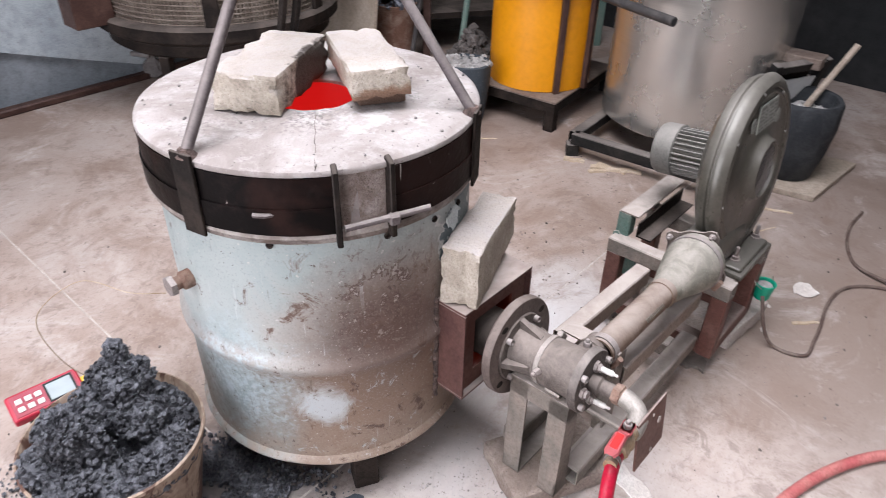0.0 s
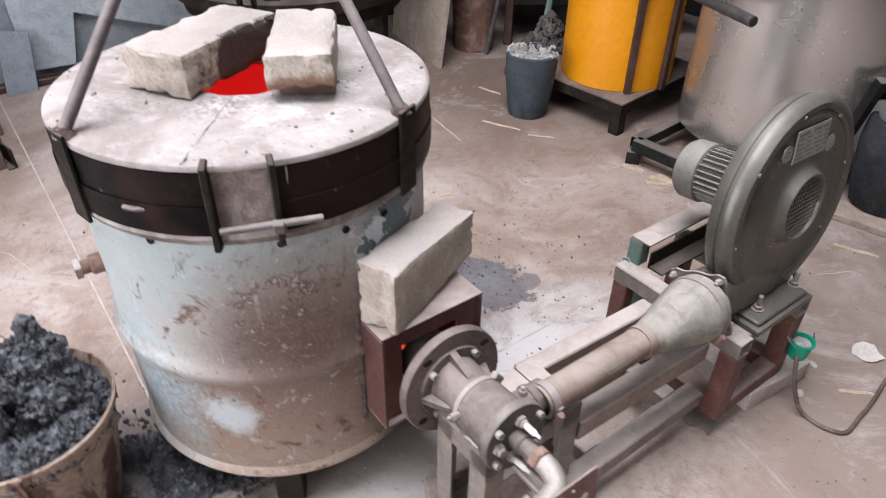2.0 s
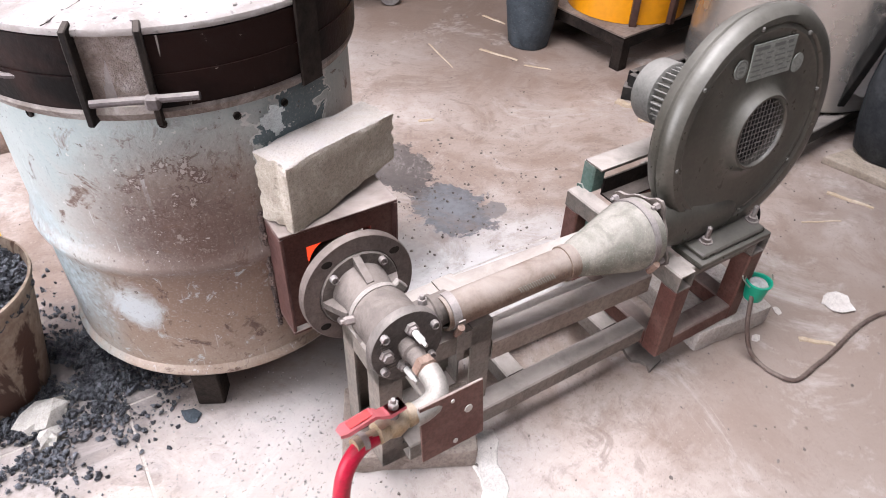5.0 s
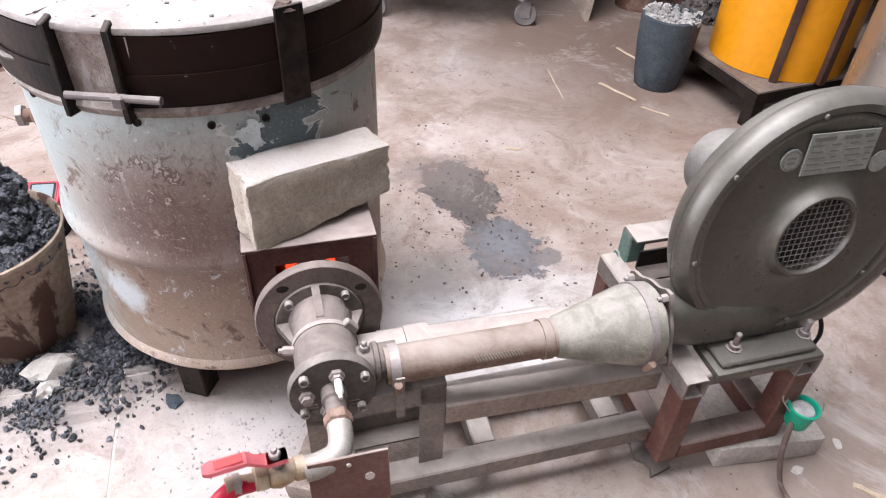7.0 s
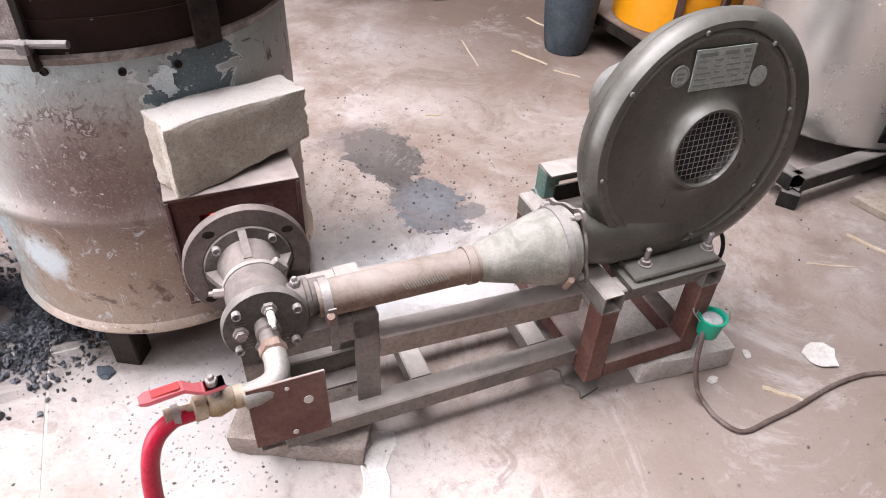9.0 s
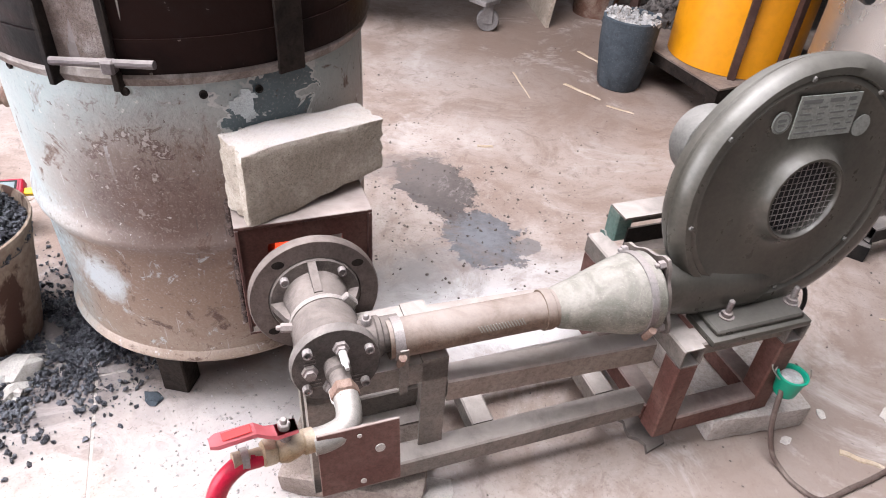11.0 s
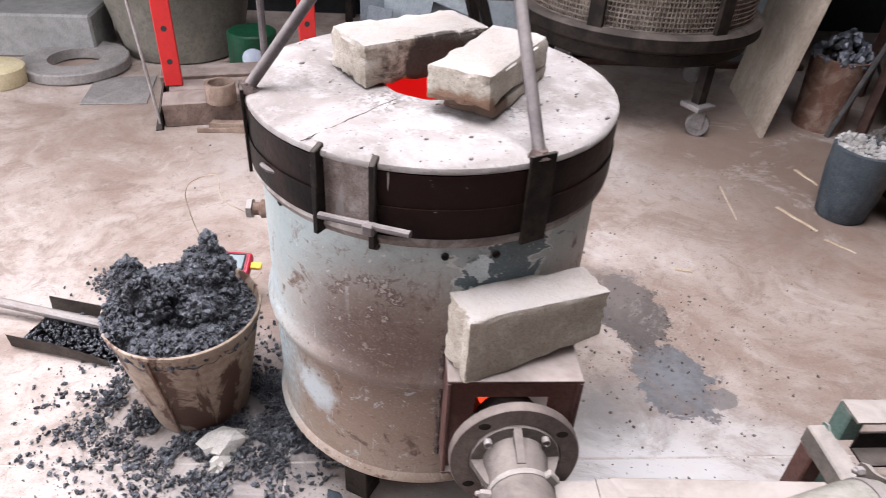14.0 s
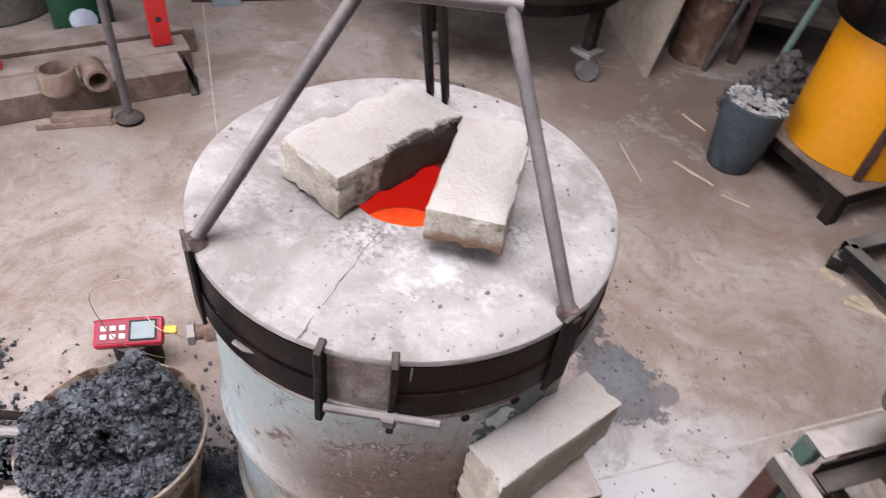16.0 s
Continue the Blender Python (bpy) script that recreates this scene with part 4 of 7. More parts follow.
def burner():
    t = thing("oil_burner", RIG @ Matrix.Translation((0, -0.11, BZ)) @ pose(0, 0, 0, -4.8, 0, 0) @ Matrix.Translation((0, 0.11, -BZ)), "dusty cast-iron oil burner with a round bolted flange", "burner")
    ax = Matrix.Translation(R(BC, 0, BZ)) @ pose(0, 0, 0, 90, 0, 0)  # z runs out along v, y up
    part_lathe("flange", [(0.045, -0.032), (0.096, -0.032), (0.0985, -0.029), (0.0985, -0.016), (0.0965, -0.013), (0.07, -0.013), (0.068, -0.018), (0.045, -0.018)], M_FLANGE, t, 64, ax, "round brown flange", close=True)
    part_lathe("inner_flange", [(0.04, -0.024), (0.0685, -0.024), (0.0685, -0.0125), (0.0665, -0.01), (0.04, -0.01)], M_CAST, t, 48, ax, close=True)
    part_lathe("snout", [(0.044, -0.105), (0.05, -0.105), (0.05, -0.02), (0.044, -0.02)], M_DARK, t, 32, ax, close=True)
    part_lathe("body", [(0.05, -0.02), (0.048, 0.0), (0.044, 0.025), (0.0445, 0.04), (0.047, 0.042), (0.047, 0.062), (0.0475, 0.064), (0.0475, 0.124), (0.047, 0.128), (0.0, 0.128)], M_CAST, t, 40, ax, "grey dusty cast burner body")
    part_lathe("hose_clamp", [(0.0465, 0.047), (0.0486, 0.047), (0.0486, 0.056), (0.0465, 0.056)], M_CLAMP, t, 40, ax, "worm-drive steel band", close=True)
    cl = ax @ pose(0, 0, 0, 0, 0, 40) @ pose(0.052, 0, 0.052)
    part_box("clamp_screw", (-0.006, -0.012, -0.006), (0.006, 0.012, 0.006), M_CLAMP, t, 0.002, m=cl)
    for ang in (0, 90, 180, 270):
        bm = bmesh.new()
        f = ax @ pose(0, 0, 0, 0, 0, ang + 92)
        pr = [(0.04, -0.013), (0.067, -0.013), (0.065, -0.005), (0.05, 0.03), (0.046, 0.036), (0.04, 0.036)]
        a = [bm.verts.new(f @ Vector((x, -0.006, z))) for x, z in pr]
        b = [bm.verts.new(f @ Vector((x, 0.006, z))) for x, z in pr]
        bm.faces.new(a)
        bm.faces.new(b[::-1])
        for k in range(len(pr)):
            bm.faces.new((a[k], b[k], b[(k + 1) % 6], a[(k + 1) % 6]))
        part("rib", bm, M_CAST, t)
    for k in range(4):
        p = ax @ Vector((0.06 * math.cos(radians(47 + 90 * k)), 0.06 * math.sin(radians(47 + 90 * k)), -0.01))
        bm = bmesh.new()
        lathe(bm, [(0.0065, -0.002), (0.0065, 0.01), (0.0045, 0.0102), (0.0042, 0.006), (0.0, 0.006)], 12, Matrix.Translation(p) @ ax.to_3x3().to_4x4())
        part("cap_screw", bm, M_BARE, t)
        # Bolt holes are not cut: dark discs paint the shade in them.
        p = ax @ Vector((0.083 * math.cos(radians(37 + 90 * k)), 0.083 * math.sin(radians(37 + 90 * k)), -0.0133))
        bm = bmesh.new()
        lathe(bm, [(0.0, 0.0), (0.0075, 0.0), (0.0075, 0.0008), (0.0, 0.0008)], 12, Matrix.Translation(p) @ ax.to_3x3().to_4x4() @ Matrix.Diagonal((1.25, 0.85, 1, 1)))
        part("bolt_hole_shade", bm, M_DARK, t, "dark disc for the shade in an empty bolt hole")
    part_lathe("cover", [(0.0, 0.128), (0.06, 0.128), (0.061, 0.13), (0.061, 0.141), (0.059, 0.144), (0.0, 0.144)], M_COVER, t, 48, ax, "round end cover")
    for ang in (27, 138, 214, 318):
        p = ax @ Vector((0.05 * math.cos(radians(ang)), 0.05 * math.sin(radians(ang)), 0.144))
        bm = bmesh.new()
        lathe(bm, [(0.0065, -0.001), (0.0065, 0.009), (0.0045, 0.0095), (0.004, 0.005), (0.0, 0.005)], 10, Matrix.Translation(p) @ ax.to_3x3().to_4x4())
        part("cap_screw", bm, M_BARE, t)
    # nozzle pipe, igniter plugs
    part_lathe("fuel_nipple", [(0.0, 0.142), (0.018, 0.142), (0.018, 0.162), (0.0145, 0.165), (0.0145, 0.19), (0.0, 0.19)], M_CAST, t, 20, ax, "thick fuel nipple")
    part_lathe("hex_union", [(0.0, 0.188), (0.019, 0.188), (0.019, 0.202), (0.0155, 0.204), (0.0155, 0.21), (0.0, 0.21)], M_RUST, t, 6, ax)
    for x, y, nm in ((0.007, 0.031, 0), (-0.01, -0.031, 1), (-0.036, 0.0, 2)):
        q = ax @ pose(x, y, 0.142)
        part_lathe("plug_base", [(0.0, 0.0), (0.011, 0.0), (0.011, 0.008), (0.008, 0.009), (0.008, 0.014), (0.0, 0.014)], M_BARE, t, 6, q)
        if nm != 2:
            part_lathe("plug_insulator", [(0.0, 0.013), (0.0055, 0.013), (0.0055, 0.034), (0.003, 0.038), (0.0028, 0.046), (0.0, 0.046)], M_CERAMIC, t, 12, q, "dusty white ceramic plug")
    rng = random.Random(3)
    for cx, cy in ((-0.035, 0.018), (0.028, -0.03), (-0.03, -0.024)):
        for k in range(3):
            q = ax @ pose(cx, cy - 0.006 + k * 0.006, 0.144)
            part_box("raised_mark", (-0.008, -0.0018, 0), (0.008, 0.0012, 0.0012), M_CAST, t, 0.0004, m=q)
    # side inlet stub
    inl = along(R(BC, 0.1, BZ), R(BC + 1, 0.1, BZ))
    part_lathe("air_inlet", [(0.0, 0.03), (0.026, 0.03), (0.026, 0.062), (0.029, 0.064), (0.029, 0.07), (0.026, 0.072), (0.026, 0.098), (0.0, 0.098)], M_CAST, t, 28, inl, "round air inlet stub")
    bolt(t, R(BC + 0.052, 0.1, BZ + 0.026), (0, 0, 1), 0.008, 0.008)
    bolt(t, R(BC - 0.048, 0.06, BZ + 0.01), (-1, 0, 0.2), 0.007, 0.014)
    # elbow
    pts = [R(BC, 0.203, BZ), R(BC, 0.216, BZ - 0.003), R(BC - 0.003, 0.231, BZ - 0.009), R(BC - 0.013, 0.242, BZ - 0.013), R(BC - 0.033, 0.247, BZ - 0.016), R(BC - 0.05, 0.248, BZ - 0.0165)]
    part_tube("elbow", smooth_path(pts, 5), 0.0165, M_CHROME_DULL, t, 16, None, "pale galvanised elbow")
    return t


M_CERAMIC = surface("dusty_ceramic", (0.46, 0.43, 0.4), (0.58, 0.56, 0.53), 40, 0.5)
M_CLAMP = surface("worn_clamp_steel", (0.24, 0.215, 0.195), (0.33, 0.3, 0.27), 60, 0.5, 0.4, 0.3, DUST, 0.5)
M_COVER = surface("dark_cast_cover", (0.075, 0.064, 0.058), (0.13, 0.11, 0.1), 16, 0.6, 0.3, 0.4, DUST, 0.5)
M_CHROME_DULL = surface("galvanised_fitting", (0.26, 0.24, 0.215), (0.36, 0.335, 0.305), 25, 0.45, 0.4, 0.1, DUST, 0.3)
M_BRASS_OLD = surface("dusty_brass", (0.3, 0.21, 0.12), (0.42, 0.33, 0.23), 25, 0.5, 0.5, 0.1, DUST, 0.4)
burner()


def ball_valve():
    t = thing("ball_valve", RIG, "brass ball valve with a red lever handle", "valve")
    x = BC - 0.05
    ax = along(R(x, 0.246, BZ - 0.003), R(x - 1, 0.396, BZ + 0.12))
    part_lathe("valve_body", [(0.0, 0.0), (0.0155, 0.0), (0.0155, 0.012), (0.013, 0.014), (0.016, 0.022), (0.0185, 0.032), (0.016, 0.042), (0.013, 0.046), (0.0, 0.046)], M_BRASS_OLD, t, 20, ax, "dusty brass valve body")
    part_lathe("union_nut", [(0.0, 0.046), (0.017, 0.046), (0.017, 0.06), (0.013, 0.062), (0.0, 0.062)], M_BRASS_OLD, t, 6, ax)
    part_lathe("hose_tail", [(0.0, 0.06), (0.009, 0.06), (0.009, 0.075), (0.011, 0.078), (0.011, 0.095), (0.0, 0.095)], M_BRASS_OLD, t, 14, ax)
    stem = ax @ Vector((0, 0, 0.032))
    part_lathe("stem", [(0.0, 0.0), (0.007, 0.0), (0.007, 0.032), (0.0, 0.032)], M_BARE, t, 10, Matrix.Translation(stem + Vector((0, 0, 0.006))))
    bolt(t, stem + Vector((0, 0, 0.039)), (0, 0, 1), 0.0075, 0.006, M_BARE, "stem_nut")
    bm = bmesh.new()
    prof = [(0.014, 0.038), (-0.01, 0.038), (-0.022, 0.044), (-0.032, 0.054), (-0.074, 0.056), (-0.082, 0.055)]
    hm = Matrix.Translation(stem) @ pose(0, 0, -0.002, 0, 0, 8)
    wid = [0.011, 0.011, 0.009, 0.0105, 0.0115, 0.007]
    rows = []
    for (dx, dz), w in zip(prof, wid):
        rows.append([bm.verts.new(hm @ Vector((dx, s * w, dz - (0.004 if abs(s) == 1 else 0)))) for s in (-1, -0.8, 0.8, 1)])
    for a, b in zip(rows, rows[1:]):
        for k in range(3):
            bm.faces.new((a[k], a[k + 1], b[k + 1], b[k]))
    bmesh.ops.solidify(bm, geom=bm.faces[:], thickness=0.0028)
    h = part("lever", bm, M_REDH, t, "red dipped steel lever")
    bm = bmesh.new()
    box(bm, (-0.068, -0.006, 0.0562), (-0.036, 0.006, 0.0572), 0.0004, hm)
    ob = part("raised_mark", bm, M_RED, h)
    part_lathe("hose_clip", [(0.0118, 0.078), (0.0135, 0.078), (0.0135, 0.086), (0.0118, 0.086)], M_BARE, t, 14, ax, close=True)
    return t


ball_valve()


def hose(name, pts, r, material, label, group=""):
    bm = bmesh.new()
    tube(bm, smooth_path(pts, 10), r, 12)
    return solo(name, bm, material, label, "hose", group)


def floor_hose_points():
    return [uv(*p) for p in ((-0.17, 0.256, 0.344), (-0.195, 0.262, 0.346), (-0.221, 0.272, 0.325), (-0.236, 0.284, 0.27), (-0.238, 0.304, 0.2), (-0.22, 0.345, 0.11), (-0.19, 0.4, 0.035), (-0.16, 0.46, 0.0125), (-0.13, 0.54, 0.0118), (-0.1, 0.66, 0.0118))]


hose("fuel_hose", floor_hose_points(), 0.0115, M_HOSE, "bright red rubber fuel hose hanging from the valve to the floor")
hose("floor_hose", [(0.62, 0.8, 0.0125), (0.7, 0.93, 0.0125), (0.79, 1.03, 0.0125), (0.925, 1.13, 0.0125), (1.08, 1.197, 0.0125), (1.24, 1.208, 0.0125), (1.42, 1.15, 0.0125), (1.6, 1.0, 0.0125), (1.75, 0.8, 0.0125)], 0.012, M_HOSE_OLD, "faded dusty red hose lying on the floor")


def tube_bar(name, a, b, w, h, material, parent, label="", wall=0.003):
    """A hollow square tube from a to b, open at its ends; w across, h up."""
    a, b = Vector(a), Vector(b)
    d = (b - a).normalized()
    side = Vector((-d.y, d.x, 0)) if abs(d.z) < 0.9 else Vector((0, 1, 0))
    side = side.normalized()
    up = d.cross(side) if abs(d.z) >= 0.9 else Vector((0, 0, 1))
    bm = bmesh.new()
    loops = []
    for p in (a, b):
        for f in (1.0, 0.0):
            ww, hh = w / 2 - (0 if f else wall), h / 2 - (0 if f else wall)
            c = 0.003 if f else 0.001
            q = [(ww - c, hh), (ww, hh - c), (ww, -hh + c), (ww - c, -hh), (-ww + c, -hh), (-ww, -hh + c), (-ww, hh - c), (-ww + c, hh)]
            loops.append([bm.verts.new(p + side * x + up * y) for x, y in q])
    ao, ai, bo, bi = loops
    for k in range(8):
        j = (k + 1) % 8
        bm.faces.new((ao[k], ao[j], bo[j], bo[k]))
        bm.faces.new((ai[k], ai[j], bi[j], bi[k]))
        bm.faces.new((ao[k], ao[j], ai[j], ai[k]))
        bm.faces.new((bo[k], bo[j], bi[j], bi[k]))
    return part(name, bm, material, parent, label)


def angle_bar(name, a, b, dir1, dir2, w, material, parent, label="", t=0.004):
    """An L-section from a to b with its legs along dir1 and dir2."""
    a, b, d1, d2 = Vector(a), Vector(b), Vector(dir1).normalized(), Vector(dir2).normalized()
    bm = bmesh.new()
    prof = [(0, 0), (w, 0), (w, t), (t, t), (t, w), (0, w)]
    p = [bm.verts.new(a + d1 * x + d2 * y) for x, y in prof]
    q = [bm.verts.new(b + d1 * x + d2 * y) for x, y in prof]
    bm.faces.new(p)
    bm.faces.new(q[::-1])
    for k in range(6):
        bm.faces.new((p[k], p[(k + 1) % 6], q[(k + 1) % 6], q[k]))
    return part(name, bm, material, parent, label)


def rig_frame():
    t = thing("blower_frame", RIG, "welded steel tube frame carrying burner and blower", "frame")
    W = 0.04
    # burner stand, angle iron, standing on a concrete block
    z0, z1 = 0.046, 0.297
    ua, ub, va, vb = -0.1, 0.11, 0.0, 0.128
    for u, v, d1, d2 in ((ua, vb, (1, 0, 0), (0, 1, 0)), (ub, vb, (-1, 0, 0), (0, 1, 0)), (ua, va, (1, 0, 0), (0, -1, 0)), (ub, va, (-1, 0, 0), (0, -1, 0))):
        angle_bar("post", R(u, v, z0), R(u, v, z1), d1, d2, W, M_FRAME, t)
    for v, d in ((vb, (0, 1, 0)), (va, (0, -1, 0))):
        angle_bar("stand_rail", R(ua, v, z1), R(ub, v, z1), d, (0, 0, -1), W, M_FRAME, t)
        angle_bar("stand_rail", R(ua, v, z0), R(ub, v, z0), d, (0, 0, 1), W, M_FRAME, t)
    for u, d in ((ua, (1, 0, 0)), (ub, (-1, 0, 0))):
        angle_bar("stand_rail", R(u, va, z1 + 0.004), R(u, vb, z1 + 0.004), d, (0, 0, -1), W, M_FRAME, t)
    # saddle under the burner body
    bm = bmesh.new()
    lathe(bm, [(0.0495, 0.075), (0.054, 0.075), (0.054, 0.105), (0.0495, 0.105), (0.0495, 0.075)], 14, Matrix.Translation(R(BC, 0, BZ)) @ pose(0, 0, 0, 90, 0, 0), 215, 325)
    part("saddle", bm, M_FRAME, t)
    # pipe strap
    bm = bmesh.new()
    box(bm, (0.03, -0.1455, 0.262), (0.043, -0.1425, BZ + 0.006), 0.0008)
    part("pipe_strap", bm, M_FRAME, t, "flat strap holding the pipe")
    # two long rails above, two below
    for v in (0.115, -0.02):
        tube_bar("upper_rail", R(ub, v, 0.23), R(0.484, v, 0.21), W, 0.046, M_RAIL, t)
    for v in (0.133, -0.01):
        tube_bar("lower_rail", R(-0.06, v, 0.085), R(0.484, v, 0.085), W, W, M_FRAME, t)
    tube_bar("cross_rail", R(0.19, 0.113, 0.085), R(0.19, 0.01, 0.085), W, W, M_FRAME, t)
    tube_bar("cross_rail", R(0.425, 0.113, 0.085), R(0.425, 0.01, 0.085), W, W, M_FRAME, t)
    # blower base
    zt, zb, ul, ur, vn, vf = 0.252, 0.058, 0.484, 0.735, 0.176, -0.105
    M = M_STEEL_BROWN
    for v in (vn, vf):
        tube_bar("base_leg", R(ul + 0.02, v, zb), R(ul + 0.02, v, zt - 0.02), W, W, M, t, "brown primed steel leg")
        tube_bar("base_leg", R(ur - 0.02, v, zb), R(ur - 0.02, v, zt - 0.02), W, W, M, t, "brown primed steel leg")
        tube_bar("base_rail", R(ul + 0.04, v, zb + 0.02), R(ur - 0.04, v, zb + 0.02), W, W, M, t)
    for u in (ul + 0.02, ur - 0.02):
        tube_bar("top_rail", R(u, vn + 0.02, zt), R(u, vf - 0.02, zt), W, W, M_FRAME, t)
        tube_bar("base_rail", R(u, vn - 0.02, zb + 0.02), R(u, vf + 0.02, zb + 0.02), W, W, M, t)
    tube_bar("top_rail", R(ul + 0.04, vn - 0.012, zt), R(ur - 0.04, vn - 0.012, zt), W, W * 0.7, M_FRAME, t)
    # raised motor rail, green
    tube_bar("green_post", R(0.536, vf - 0.005, 0.272), R(0.536, vf - 0.005, 0.333), 0.035, 0.035, M_FRAME_GREEN, t, "green painted end post")
    angle_bar("motor_rail", R(0.519, vf - 0.018, 0.337), R(0.78, vf - 0.018, 0.337), (0, -1, 0), (0, 0, -1), 0.05, M_FRAME, t)
    angle_bar("motor_rail", R(0.53, vf + 0.03, 0.274), R(0.78, vf + 0.03, 0.274), (0, -1, 0), (0, 0, 1), 0.04, M_DARK, t)
    bm = bmesh.new()
    pr = [(0.0, 0.0), (0.0, 0.11), (0.012, 0.115), (0.09, 0.03), (0.09, 0.0)]
    a = [bm.verts.new(R(0.514, vf - 0.025 + x, 0.165 + z)) for x, z in pr]
    b = [bm.verts.new(R(0.518, vf - 0.025 + x, 0.165 + z)) for x, z in pr]
    bm.faces.new(a)
    bm.faces.new(b[::-1])
    for k in range(5):
        bm.faces.new((a[k], b[k], b[(k + 1) % 5], a[(k + 1) % 5]))
    part("gusset", bm, M_FRAME_GREEN, t, "green painted gusset plate")
    # brown plate in front of the valve, on its bracket
    bm = bmesh.new()
    box(bm, (-0.105, -0.2575, 0.253), (-0.003, -0.2535, 0.357), 0.0008)
    for v in bm.verts:
        v.co.y -= (0.357 - v.co.z) * 0.12
    part("cover_plate", bm, M_STEEL_BROWN, t, "small rusty brown steel plate with two holes")
    for u, z, r in ((-0.054, 0.345, 0.003), (-0.029, 0.317, 0.0065), (-0.052, 0.266, 0.004)):
        bm = bmesh.new()
        lathe(bm, [(0.0, 0.0), (r, 0.0), (r, 0.0012), (0.0, 0.0012)], 14, along(R(u, 0.2585 + (0.357 - z) * 0.12, z), R(u, 1, z + 0.08)))
        part("plate_hole", bm, M_HOLE, t)
    tube_bar("plate_arm", R(-0.05, 0.128, 0.275), R(-0.05, 0.258, 0.275), 0.02, 0.012, M_FRAME, t)
    return t


M_RAIL = surface("brown_grey_rail", (0.22, 0.17, 0.14), (0.3, 0.25, 0.21), 9, 0.6, 0.15, 0.15, DUST, 0.9)
M_HOLE = surface("pale_hole", (0.5, 0.45, 0.41), (0.55, 0.5, 0.46), 30, 0.9)
rig_frame()


def air_pipe():
    t = thing("air_pipe", RIG, "dusty air pipe with a cone running from blower to burner", "pipe")
    v = 0.112
    ax = along(R(0.02, v, BZ), R(1, v + 0.012, BZ + 0.004))
    part_lathe("pipe", [(0.024, 0.0), (0.028, 0.0), (0.028, 0.24), (0.024, 0.24)], M_PIPE, t, 32, ax, "brown dusty hose pipe", close=True)
    part_lathe("joint", [(0.025, 0.236), (0.031, 0.236), (0.031, 0.25), (0.029, 0.252), (0.029, 0.262), (0.025, 0.262)], M_PIPE, t, 32, ax, close=True)
    part_lathe("cone", [(0.028, 0.255), (0.032, 0.262), (0.038, 0.285), (0.06, 0.365), (0.063, 0.38), (0.063, 0.415), (0.058, 0.42), (0.02, 0.42)], M_CONE, t, 40, ax, "pale green painted reducing cone")
    for z, r, w in ((0.388, 0.0632, 0.012), (0.006, 0.0285, 0.014)):
        part_lathe("hose_clamp", [(r, z), (r + 0.0025, z), (r + 0.0025, z + w), (r, z + w)], M_BARE, t, 40, ax, "worm-drive clamp band", close=True)
        q = ax @ pose(0, 0, 0, 0, 0, 205) @ pose(r + 0.006, 0, z + w / 2)
        part_lathe("clamp_screw", [(0.0, -0.014), (0.006, -0.014), (0.006, 0.014), (0.0, 0.014)], M_RUST, t, 10, q @ pose(0, 0, 0, 90, 0, 0))
    rng = random.Random(2)
    for k in range(16):
        q = ax @ pose(0, 0, 0, 0, 0, 158 + (k % 2)) @ pose(0.028, 0, 0.13 + 0.0045 * k, 0, 0, 0)
        part_box("worn_mark", (-0.0006, -0.006, -0.001), (0.0005, 0.005, 0.0008), M_CONE, t, 0, m=q @ pose(0, 0, 0, 28, 0, 0))
    return t


air_pipe()


